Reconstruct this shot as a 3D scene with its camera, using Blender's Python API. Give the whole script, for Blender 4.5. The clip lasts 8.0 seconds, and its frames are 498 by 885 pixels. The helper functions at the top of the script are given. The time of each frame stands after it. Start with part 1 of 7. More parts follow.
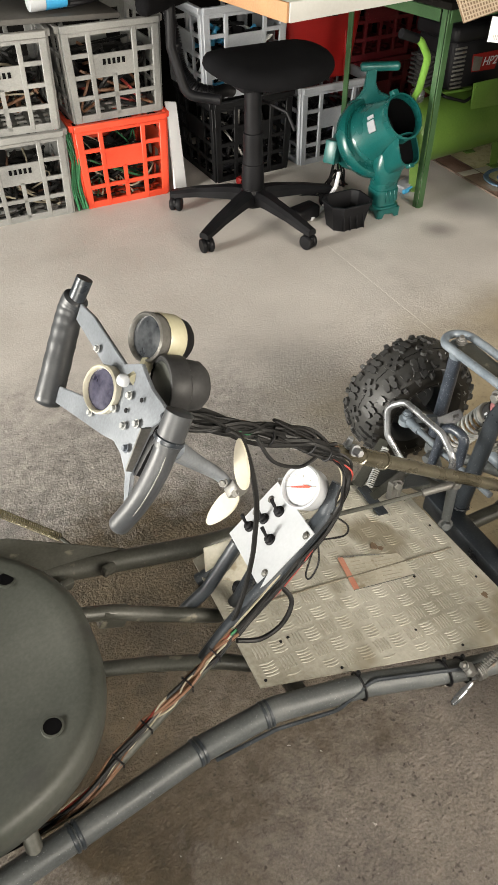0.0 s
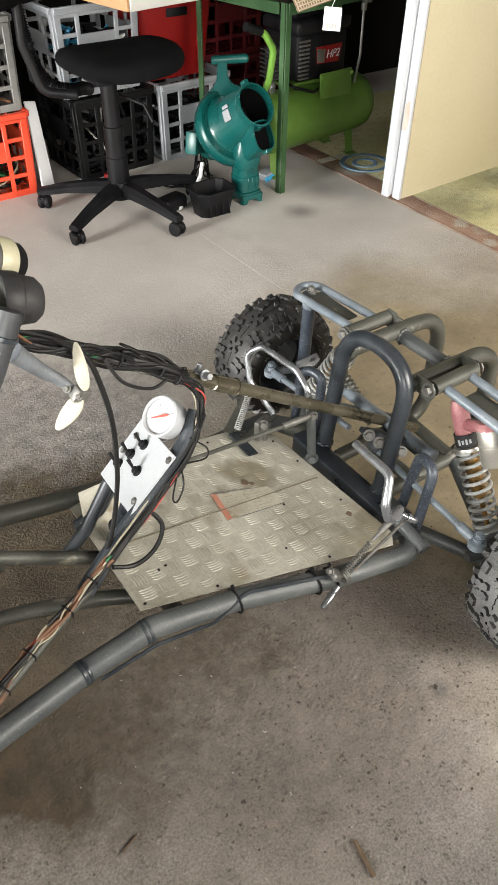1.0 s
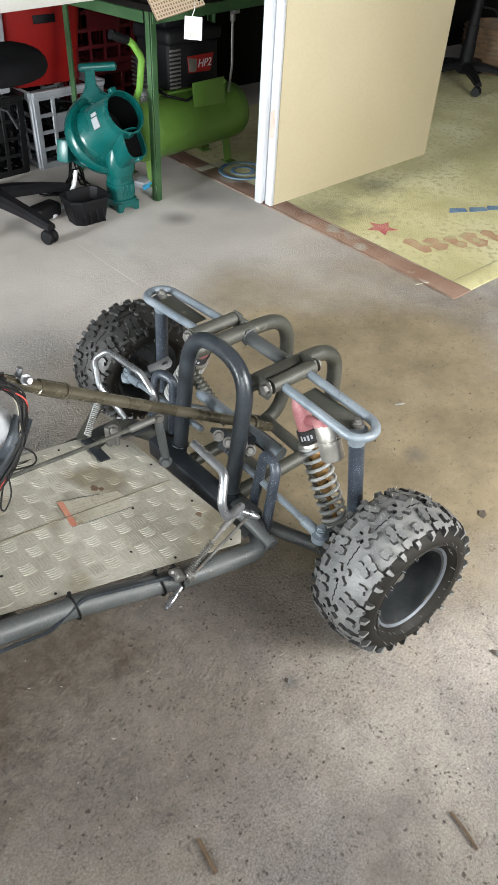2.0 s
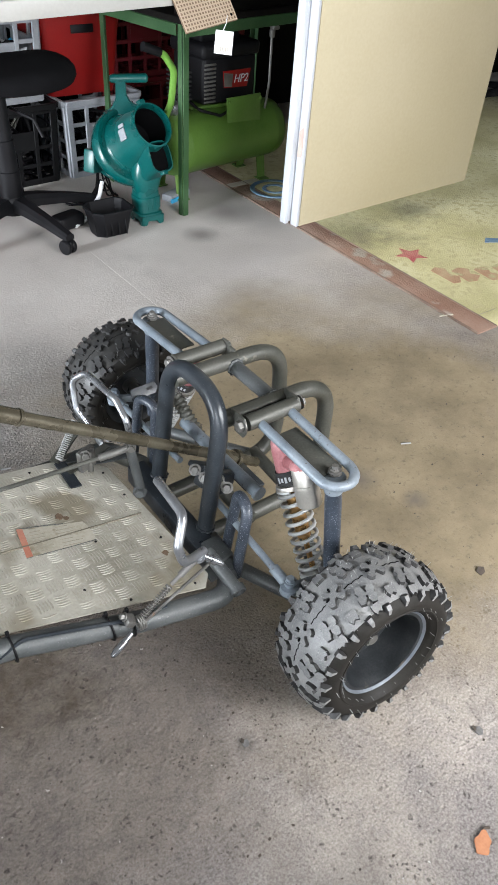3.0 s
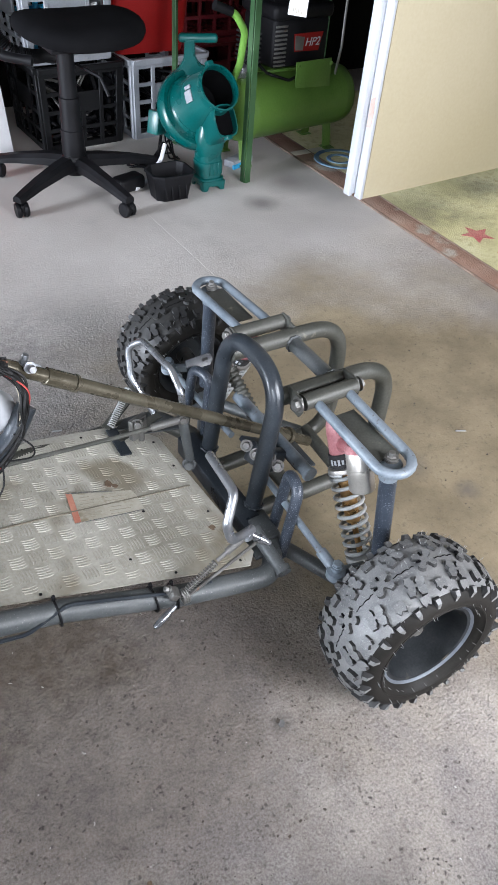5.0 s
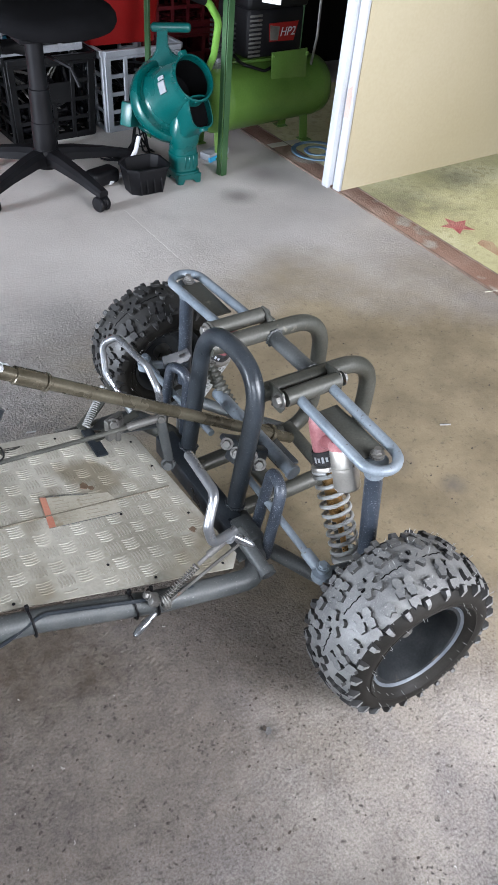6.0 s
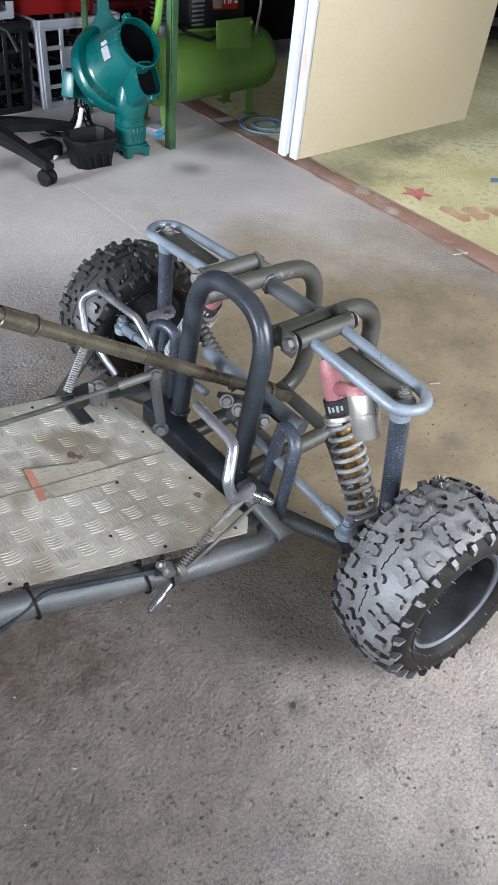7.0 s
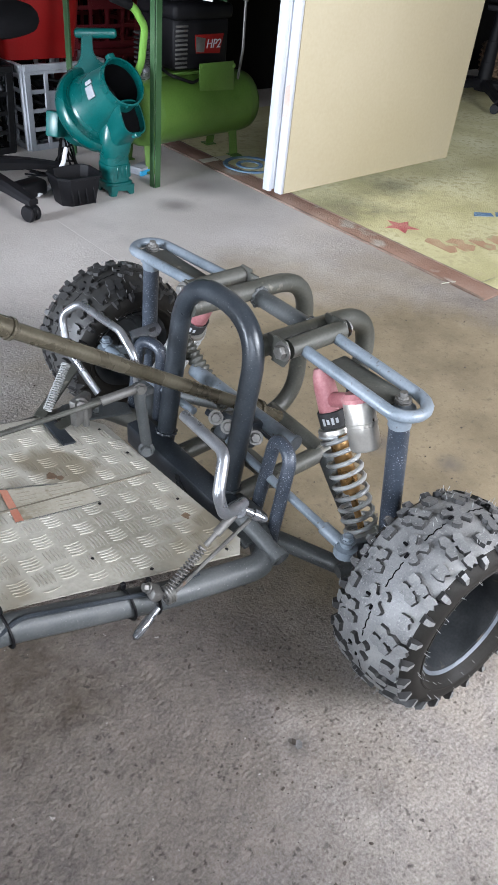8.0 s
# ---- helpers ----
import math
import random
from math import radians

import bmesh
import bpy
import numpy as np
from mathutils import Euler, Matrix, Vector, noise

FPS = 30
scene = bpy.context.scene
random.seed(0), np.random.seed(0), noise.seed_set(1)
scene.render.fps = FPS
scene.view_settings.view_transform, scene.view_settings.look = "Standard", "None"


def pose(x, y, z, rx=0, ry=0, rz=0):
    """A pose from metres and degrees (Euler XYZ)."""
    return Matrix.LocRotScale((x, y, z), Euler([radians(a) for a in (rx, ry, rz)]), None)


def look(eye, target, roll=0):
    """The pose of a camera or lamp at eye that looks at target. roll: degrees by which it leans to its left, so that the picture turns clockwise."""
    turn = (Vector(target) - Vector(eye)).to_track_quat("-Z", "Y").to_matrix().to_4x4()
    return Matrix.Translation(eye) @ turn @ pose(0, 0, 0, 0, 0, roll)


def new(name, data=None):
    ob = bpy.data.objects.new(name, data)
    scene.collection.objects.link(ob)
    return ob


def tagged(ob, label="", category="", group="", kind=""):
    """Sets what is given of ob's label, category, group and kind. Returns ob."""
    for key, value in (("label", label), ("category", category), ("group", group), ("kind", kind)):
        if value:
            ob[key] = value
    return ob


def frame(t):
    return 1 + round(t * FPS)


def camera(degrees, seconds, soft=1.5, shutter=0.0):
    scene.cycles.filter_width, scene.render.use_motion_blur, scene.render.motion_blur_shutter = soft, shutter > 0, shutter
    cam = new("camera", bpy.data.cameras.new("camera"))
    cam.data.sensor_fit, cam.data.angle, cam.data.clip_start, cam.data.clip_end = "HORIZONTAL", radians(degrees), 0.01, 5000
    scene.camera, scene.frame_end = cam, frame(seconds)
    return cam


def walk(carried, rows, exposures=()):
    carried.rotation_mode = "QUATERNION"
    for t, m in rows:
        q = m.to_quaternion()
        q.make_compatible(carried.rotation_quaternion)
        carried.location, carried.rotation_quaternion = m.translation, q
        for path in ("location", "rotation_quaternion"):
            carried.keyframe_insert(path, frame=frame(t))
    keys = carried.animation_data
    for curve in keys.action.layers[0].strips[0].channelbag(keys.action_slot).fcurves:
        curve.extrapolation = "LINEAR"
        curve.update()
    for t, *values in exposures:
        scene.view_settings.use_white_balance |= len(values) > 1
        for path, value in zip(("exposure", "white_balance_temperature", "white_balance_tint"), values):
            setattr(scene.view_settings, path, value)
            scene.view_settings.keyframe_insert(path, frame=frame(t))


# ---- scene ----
cam = camera(38.3, 8.0, soft=1.15)
PATH = [
    (0, (0.014, 0.01, 1.273), (0.642, 1.331, -0.09), -0.4),
    (0.5, (-0.002, -0.07, 1.252), (0.732, 1.226, -0.084), -0.9),
    (1, (0.013, -0.161, 1.222), (0.869, 1.064, -0.108), 0.5),
    (1.5, (0.078, -0.234, 1.208), (0.994, 0.962, -0.108), 0.6),
    (2, (0.127, -0.265, 1.217), (1.159, 0.845, -0.087), 3.3),
    (2.2, (0.156, -0.256, 1.21), (1.209, 0.841, -0.088), 4.9),
    (3.3, (0.305, -0.267, 1.2), (1.225, 0.961, -0.083), 3.9),
    (3.5, (0.299, -0.266, 1.201), (1.207, 0.965, -0.088), 4.0),
    (4, (0.292, -0.262, 1.204), (1.176, 0.984, -0.088), 4.2),
    (4.5, (0.294, -0.254, 1.201), (1.141, 0.987, -0.12), 4.6),
    (4.7, (0.279, -0.243, 1.198), (1.114, 0.983, -0.144), 5.1),
    (6, (0.304, -0.203, 1.165), (1.178, 0.981, -0.189), 5.6),
    (6.5, (0.247, -0.168, 1.123), (1.216, 0.951, -0.222), 5.0),
    (7, (0.232, -0.12, 1.02), (1.253, 0.969, -0.311), 6.9),
    (7.5, (0.254, -0.103, 0.935), (1.269, 1.002, -0.388), 5.5),
    (8, (0.243, -0.111, 0.937), (1.339, 1.033, -0.283), 6.3),
]
walk(cam, [(t, look(eye, target, roll)) for t, eye, target, roll in PATH],
     exposures=[(0, 0.25, 7600, 10), (1, 0.28, 7200, 10), (2, 0.31, 6600, 8), (3.4, 0.27, 6250, 12), (4.5, 0.25, 6050, 13), (8, 0.32, 6000, 13)])

import itertools

# ---- world and light ----
world = bpy.data.worlds.new("sky")
scene.world = world
world.use_nodes = True
wn = world.node_tree
sky = wn.nodes.new("ShaderNodeTexSky")
sky.sky_type = 'NISHITA'
sky.sun_disc = False
sky.sun_elevation, sky.sun_rotation = radians(48), radians(160)
wn.links.new(sky.outputs[0], wn.nodes["Background"].inputs[0])
wn.nodes["Background"].inputs[1].default_value = 0.12
sun = new("sun", bpy.data.lights.new("sun", 'SUN'))
sun.data.energy, sun.data.angle, sun.data.color = 3.0, radians(0.5), (1, 0.95, 0.88)
sun.matrix_world = look((0, 0, 0), (0.25, 0.75, -0.9))


def window_light(name, eye, target, sx, sy, watts, colour):
    lamp = new(name, bpy.data.lights.new(name, 'AREA'))
    lamp.data.shape, lamp.data.size, lamp.data.size_y = 'RECTANGLE', sx, sy
    lamp.data.energy, lamp.data.color = watts, colour
    lamp.matrix_world = look(eye, target)
    return lamp


window_light("west_door_light", (-4.50, 1.25, 1.15), (1.0, 0.85, 0.35), 1.3, 2.1, 600, (0.92, 0.965, 1.0))
window_light("south_west_door_light", (-1.75, -1.84, 1.2), (0.4, 1.6, 0.6), 1.9, 2.0, 125, (0.97, 0.99, 1.0))
window_light("south_east_door_light", (1.55, -1.84, 1.40), (1.20, -0.30, -0.30), 1.75, 1.6, 165, (1.0, 0.99, 0.97))


# ---- materials ----
def material(name, colours, rough=0.6, metal=0.0, scale=8.0, fine=120.0, bump=0.1, depth=0.002, rough_var=0.15, spec=0.5, spot=None, spot_scale=14.0, spot_at=0.62, coat=0.0, per_object=0.0):
    """A surface with large and fine variation between two or three colours, bump and optional spots of wear."""
    m = bpy.data.materials.new(name)
    m.use_nodes = True
    nt = m.node_tree
    b = nt.nodes["Principled BSDF"]
    co = nt.nodes.new("ShaderNodeTexCoord")
    big = nt.nodes.new("ShaderNodeTexNoise")
    big.inputs["Scale"].default_value, big.inputs["Detail"].default_value = scale, 6
    sml = nt.nodes.new("ShaderNodeTexNoise")
    sml.inputs["Scale"].default_value, sml.inputs["Detail"].default_value = fine, 4
    for n in (big, sml):
        nt.links.new(co.outputs["Object"], n.inputs["Vector"])
    add = nt.nodes.new("ShaderNodeMath")
    add.operation = 'MULTIPLY_ADD'
    nt.links.new(sml.outputs[0], add.inputs[0])
    add.inputs[1].default_value = 0.45
    nt.links.new(big.outputs[0], add.inputs[2])
    ramp = nt.nodes.new("ShaderNodeValToRGB")
    ramp.color_ramp.elements[0].position, ramp.color_ramp.elements[1].position = 0.5, 0.95
    ramp.color_ramp.elements[0].color = (*colours[0], 1)
    ramp.color_ramp.elements[1].color = (*colours[-1], 1)
    for c in colours[1:-1]:
        ramp.color_ramp.elements.new(0.72).color = (*c, 1)
    nt.links.new(add.outputs[0], ramp.inputs[0])
    out = ramp.outputs[0]
    if spot:
        sp = nt.nodes.new("ShaderNodeTexNoise")
        sp.inputs["Scale"].default_value, sp.inputs["Detail"].default_value = spot_scale, 8
        nt.links.new(co.outputs["Object"], sp.inputs["Vector"])
        sr = nt.nodes.new("ShaderNodeValToRGB")
        sr.color_ramp.elements[0].position, sr.color_ramp.elements[1].position = spot_at, spot_at + 0.07
        nt.links.new(sp.outputs[0], sr.inputs[0])
        mix = nt.nodes.new("ShaderNodeMix")
        mix.data_type = 'RGBA'
        nt.links.new(sr.outputs[0], mix.inputs["Factor"])
        nt.links.new(out, mix.inputs["A"])
        mix.inputs["B"].default_value = (*spot, 1)
        out = mix.outputs["Result"]
    if per_object:
        info = nt.nodes.new("ShaderNodeObjectInfo")
        hsv = nt.nodes.new("ShaderNodeHueSaturation")
        mr = nt.nodes.new("ShaderNodeMapRange")
        mr.inputs["To Min"].default_value, mr.inputs["To Max"].default_value = 1 - per_object, 1 + per_object
        nt.links.new(info.outputs["Random"], mr.inputs["Value"])
        nt.links.new(mr.outputs[0], hsv.inputs["Value"])
        nt.links.new(out, hsv.inputs["Color"])
        out = hsv.outputs[0]
    nt.links.new(out, b.inputs["Base Color"])
    rr = nt.nodes.new("ShaderNodeMapRange")
    rr.inputs["From Min"].default_value, rr.inputs["From Max"].default_value = 0.3, 0.7
    rr.inputs["To Min"].default_value, rr.inputs["To Max"].default_value = max(0.03, rough - rough_var), min(1, rough + rough_var)
    nt.links.new(big.outputs[0], rr.inputs["Value"])
    nt.links.new(rr.outputs[0], b.inputs["Roughness"])
    b.inputs["Metallic"].default_value = metal
    b.inputs["Specular IOR Level"].default_value = spec
    b.inputs["Coat Weight"].default_value = coat
    if bump:
        bp = nt.nodes.new("ShaderNodeBump")
        bp.inputs["Strength"].default_value, bp.inputs["Distance"].default_value = bump, depth
        nt.links.new(sml.outputs[0], bp.inputs["Height"])
        nt.links.new(bp.outputs[0], b.inputs["Normal"])
    return m


def concrete_material():
    """Old garage slab: grey-brown, gritty and pitted, with oil stains, worn smooth further in."""
    m = bpy.data.materials.new("old_concrete")
    m.use_nodes = True
    nt = m.node_tree
    L = nt.links.new
    b = nt.nodes["Principled BSDF"]
    co = nt.nodes.new("ShaderNodeTexCoord")

    def noise_tex(s, d=5, r=0.55):
        n = nt.nodes.new("ShaderNodeTexNoise")
        n.inputs["Scale"].default_value, n.inputs["Detail"].default_value, n.inputs["Roughness"].default_value = s, d, r
        L(co.outputs["Object"], n.inputs["Vector"])
        return n

    def ramp_of(src, a, z, ca=(0, 0, 0), cz=(1, 1, 1)):
        r = nt.nodes.new("ShaderNodeValToRGB")
        r.color_ramp.elements[0].position, r.color_ramp.elements[1].position = a, z
        r.color_ramp.elements[0].color, r.color_ramp.elements[1].color = (*ca, 1), (*cz, 1)
        L(src, r.inputs[0])
        return r.outputs[0]

    def mixed(f, a, bb, kind='MIX'):
        x = nt.nodes.new("ShaderNodeMix")
        x.data_type, x.blend_type = 'RGBA', kind
        if isinstance(f, float):
            x.inputs["Factor"].default_value = f
        else:
            L(f, x.inputs["Factor"])
        for s, k in ((a, "A"), (bb, "B")):
            if isinstance(s, tuple):
                x.inputs[k].default_value = (*s, 1)
            else:
                L(s, x.inputs[k])
        return x.outputs["Result"]

    # grains distort the lookup so that pits and specks are ragged
    warp = nt.nodes.new("ShaderNodeVectorMath")
    warp.operation = 'MULTIPLY_ADD'
    wn2 = noise_tex(38, 4, 0.6)
    L(wn2.outputs["Color"], warp.inputs[0])
    warp.inputs[1].default_value = (0.03, 0.03, 0.03)
    L(co.outputs["Object"], warp.inputs[2])

    def cells(s, a, z):
        v = nt.nodes.new("ShaderNodeTexVoronoi")
        v.inputs["Scale"].default_value = s
        L(warp.outputs[0], v.inputs["Vector"])
        return ramp_of(v.outputs["Distance"], a, z, (1, 1, 1), (0, 0, 0))

    def times(p, q):
        mnode = nt.nodes.new("ShaderNodeMath")
        mnode.operation = 'MULTIPLY'
        L(p, mnode.inputs[0])
        L(q, mnode.inputs[1])
        return mnode.outputs[0]

    base = ramp_of(noise_tex(1.3, 6).outputs[0], 0.36, 0.66, (0.25, 0.208, 0.174), (0.43, 0.378, 0.328))
    base = mixed(ramp_of(noise_tex(5, 6, 0.65).outputs[0], 0.42, 0.68, (0, 0, 0), (0.7, 0.7, 0.7)), base, (0.40, 0.357, 0.312))
    base = mixed(ramp_of(noise_tex(3.1, 7, 0.7).outputs[0], 0.46, 0.60, (0, 0, 0), (0.85, 0.85, 0.85)), base, (0.15, 0.128, 0.128))
    base = mixed(ramp_of(noise_tex(17, 6, 0.7).outputs[0], 0.52, 0.68, (0, 0, 0), (0.75, 0.75, 0.75)), base, (0.14, 0.12, 0.115))
    grit = noise_tex(230, 4, 0.6)
    fine = noise_tex(420, 3, 0.6)
    base = mixed(0.30, base, ramp_of(grit.outputs[0], 0.34, 0.66, (0.08, 0.07, 0.065), (0.66, 0.63, 0.60)))
    base = mixed(0.10, base, ramp_of(fine.outputs[0], 0.4, 0.64, (0.08, 0.07, 0.06), (0.8, 0.77, 0.74)))
    patch = ramp_of(noise_tex(4.0, 5, 0.7).outputs[0], 0.45, 0.57)
    base = mixed(times(cells(46, 0.05, 0.22), patch), base, (0.060, 0.051, 0.048))
    wide = ramp_of(noise_tex(11.0, 5, 0.7).outputs[0], 0.48, 0.62)
    base = mixed(times(cells(105, 0.14, 0.36), wide), base, (0.080, 0.069, 0.064))
    base = mixed(cells(23, 0.018, 0.040), base, (0.66, 0.65, 0.63))
    stain = ramp_of(noise_tex(2.3, 7, 0.6).outputs[0], 0.58, 0.74, (0, 0, 0), (0.75, 0.75, 0.75))
    base = mixed(stain, base, (0.15, 0.13, 0.12), 'MIX')
    # smooth trowelled part beside the rough part, further into the garage
    sep = nt.nodes.new("ShaderNodeSeparateXYZ")
    L(co.outputs["Object"], sep.inputs[0])
    wob = nt.nodes.new("ShaderNodeMath")
    wob.operation = 'MULTIPLY_ADD'
    L(noise_tex(1.8, 4).outputs[0], wob.inputs[0])
    wob.inputs[1].default_value = 1.2
    L(sep.outputs["Y"], wob.inputs[2])
    fr = nt.nodes.new("ShaderNodeMapRange")
    fr.inputs["From Min"].default_value, fr.inputs["From Max"].default_value = 1.5, 2.3
    L(wob.outputs[0], fr.inputs["Value"])
    smooth = ramp_of(noise_tex(2.6, 7, 0.6).outputs[0], 0.35, 0.7, (0.41, 0.378, 0.35), (0.54, 0.508, 0.48))
    smooth = mixed(ramp_of(noise_tex(30, 5, 0.7).outputs[0], 0.60, 0.72, (0, 0, 0), (0.5, 0.5, 0.5)), smooth, (0.24, 0.22, 0.20))
    smooth = mixed(0.16, smooth, ramp_of(grit.outputs[0], 0.36, 0.64, (0.16, 0.15, 0.14), (0.82, 0.79, 0.76)))
    smooth = mixed(times(cells(70, 0.10, 0.26), ramp_of(noise_tex(6.0, 5, 0.7).outputs[0], 0.50, 0.62, (0, 0, 0), (0.7, 0.7, 0.7))), smooth, (0.25, 0.23, 0.215))
    smooth = mixed(ramp_of(noise_tex(2.3, 7, 0.6).outputs[0], 0.60, 0.78, (0, 0, 0), (0.35, 0.35, 0.35)), smooth, (0.17, 0.155, 0.145))
    col = mixed(fr.outputs[0], base, smooth)
    # brown film over the slab beside the parked trike, its darkness partly painted shade
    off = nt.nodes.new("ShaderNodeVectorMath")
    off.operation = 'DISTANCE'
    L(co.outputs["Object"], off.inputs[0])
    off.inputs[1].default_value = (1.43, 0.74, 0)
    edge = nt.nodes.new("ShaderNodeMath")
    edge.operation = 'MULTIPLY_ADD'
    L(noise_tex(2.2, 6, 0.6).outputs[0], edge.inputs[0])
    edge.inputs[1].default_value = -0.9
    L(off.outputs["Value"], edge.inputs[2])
    shade_film = ramp_of(edge.outputs[0], 0.05, 0.45, (1, 1, 1), (0, 0, 0))
    # browns of the film, with the soft shade lying there mixed in
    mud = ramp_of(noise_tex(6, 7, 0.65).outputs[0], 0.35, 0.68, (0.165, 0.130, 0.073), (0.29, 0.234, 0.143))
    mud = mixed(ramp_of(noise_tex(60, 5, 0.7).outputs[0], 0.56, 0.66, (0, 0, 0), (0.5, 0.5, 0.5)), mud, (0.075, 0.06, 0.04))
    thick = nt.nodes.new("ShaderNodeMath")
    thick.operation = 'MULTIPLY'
    L(shade_film, thick.inputs[0])
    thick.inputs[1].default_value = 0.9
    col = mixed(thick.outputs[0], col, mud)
    # trodden dirt and black specks beside the column
    dirt = nt.nodes.new("ShaderNodeVectorMath")
    dirt.operation = 'DISTANCE'
    L(co.outputs["Object"], dirt.inputs[0])
    dirt.inputs[1].default_value = (0.22, 1.08, 0)
    ragged = nt.nodes.new("ShaderNodeMath")
    ragged.operation = 'MULTIPLY_ADD'
    L(noise_tex(2.8, 6, 0.65).outputs[0], ragged.inputs[0])
    ragged.inputs[1].default_value = -0.9
    L(dirt.outputs["Value"], ragged.inputs[2])
    soil = ramp_of(ragged.outputs[0], 0.0, 0.35, (1, 1, 1), (0, 0, 0))
    # brown dirt under seat and column, darkened further to carry the shade there
    dirt_shade = nt.nodes.new("ShaderNodeVectorMath")
    dirt_shade.operation = 'DISTANCE'
    L(co.outputs["Object"], dirt_shade.inputs[0])
    dirt_shade.inputs[1].default_value = (0.17, 0.76, 0)
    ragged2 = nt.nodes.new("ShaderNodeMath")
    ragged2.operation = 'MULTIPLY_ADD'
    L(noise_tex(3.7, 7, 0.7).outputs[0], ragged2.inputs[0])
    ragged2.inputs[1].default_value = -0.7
    L(dirt_shade.outputs["Value"], ragged2.inputs[2])
    col = mixed(times(soil, ramp_of(noise_tex(26, 6, 0.75).outputs[0], 0.40, 0.62, (0.25, 0.25, 0.25), (0.85, 0.85, 0.85))), col, (0.15, 0.14, 0.135))
    col = mixed(times(times(soil, cells(88, 0.14, 0.30)), ramp_of(noise_tex(14, 5, 0.7).outputs[0], 0.46, 0.60)), col, (0.085, 0.078, 0.075))
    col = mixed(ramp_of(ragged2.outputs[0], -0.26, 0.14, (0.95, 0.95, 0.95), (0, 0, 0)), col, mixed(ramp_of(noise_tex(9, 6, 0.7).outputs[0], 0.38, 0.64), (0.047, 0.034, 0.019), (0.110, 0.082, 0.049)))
    # ragged darker patch round the frame tube, with dark pits and pale specks
    tube_patch = nt.nodes.new("ShaderNodeVectorMath")
    tube_patch.operation = 'DISTANCE'
    L(co.outputs["Object"], tube_patch.inputs[0])
    tube_patch.inputs[1].default_value = (0.45, 0.42, 0)
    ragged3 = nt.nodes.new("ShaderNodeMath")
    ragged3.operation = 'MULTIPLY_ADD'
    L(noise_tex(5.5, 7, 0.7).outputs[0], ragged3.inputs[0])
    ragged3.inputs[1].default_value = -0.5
    L(tube_patch.outputs["Value"], ragged3.inputs[2])
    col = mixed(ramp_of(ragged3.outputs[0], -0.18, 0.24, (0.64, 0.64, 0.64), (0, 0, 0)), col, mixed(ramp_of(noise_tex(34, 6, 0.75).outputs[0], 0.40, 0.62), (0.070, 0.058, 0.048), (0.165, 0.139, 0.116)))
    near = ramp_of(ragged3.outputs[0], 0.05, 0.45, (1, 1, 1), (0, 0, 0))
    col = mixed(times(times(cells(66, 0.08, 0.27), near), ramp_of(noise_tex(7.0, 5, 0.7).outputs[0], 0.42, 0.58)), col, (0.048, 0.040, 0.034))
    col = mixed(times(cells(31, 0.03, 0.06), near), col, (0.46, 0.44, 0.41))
    # old oil spots by bench and wheels; the widest is shade painted near the rug
    for ox, oy, rad in ((1.765, 2.0, 0.085), (1.975, 2.13, 0.15), (0.70, 0.20, 0.028), (1.33, 0.60, 0.06), (1.40, 0.47, 0.04)):
        od = nt.nodes.new("ShaderNodeVectorMath")
        od.operation = 'DISTANCE'
        L(warp.outputs[0], od.inputs[0])
        od.inputs[1].default_value = (ox + 0.015, oy + 0.015, 0.015)
        col = mixed(ramp_of(od.outputs["Value"], rad * 0.15, rad, (0.6, 0.6, 0.6), (0, 0, 0)), col, (0.10, 0.088, 0.085))
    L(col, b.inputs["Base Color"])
    rough = nt.nodes.new("ShaderNodeMapRange")
    L(fr.outputs[0], rough.inputs["Value"])
    rough.inputs["To Min"].default_value, rough.inputs["To Max"].default_value = 0.9, 0.62
    L(rough.outputs[0], b.inputs["Roughness"])
    bp = nt.nodes.new("ShaderNodeBump")
    bs = nt.nodes.new("ShaderNodeMapRange")
    L(fr.outputs[0], bs.inputs["Value"])
    bs.inputs["To Min"].default_value, bs.inputs["To Max"].default_value = 1.0, 0.2
    calm = nt.nodes.new("ShaderNodeMath")
    calm.operation = 'SUBTRACT'
    calm.inputs[0].default_value = 1.25
    L(shade_film, calm.inputs[1])
    L(times(bs.outputs[0], calm.outputs[0]), bp.inputs["Strength"])
    bp.inputs["Distance"].default_value = 0.0038
    # open-textured grit: coarse lumps with sharp fine grains on them
    relief = nt.nodes.new("ShaderNodeMath")
    relief.operation = 'MULTIPLY_ADD'
    L(noise_tex(150, 3, 0.55).outputs[0], relief.inputs[0])
    relief.inputs[1].default_value = 0.9
    L(noise_tex(62, 6, 0.72).outputs[0], relief.inputs[2])
    L(relief.outputs[0], bp.inputs["Height"])
    L(bp.outputs[0], b.inputs["Normal"])
    return m


def checker_material():
    m = material("dusty_aluminium_plate", [(0.29, 0.275, 0.225), (0.41, 0.395, 0.34), (0.52, 0.505, 0.45)], 0.5, 0.18, 4.5, 160, 0.12, 0.001, 0.12,
                 spot=(0.25, 0.225, 0.17), spot_scale=5, spot_at=0.57)
    return m


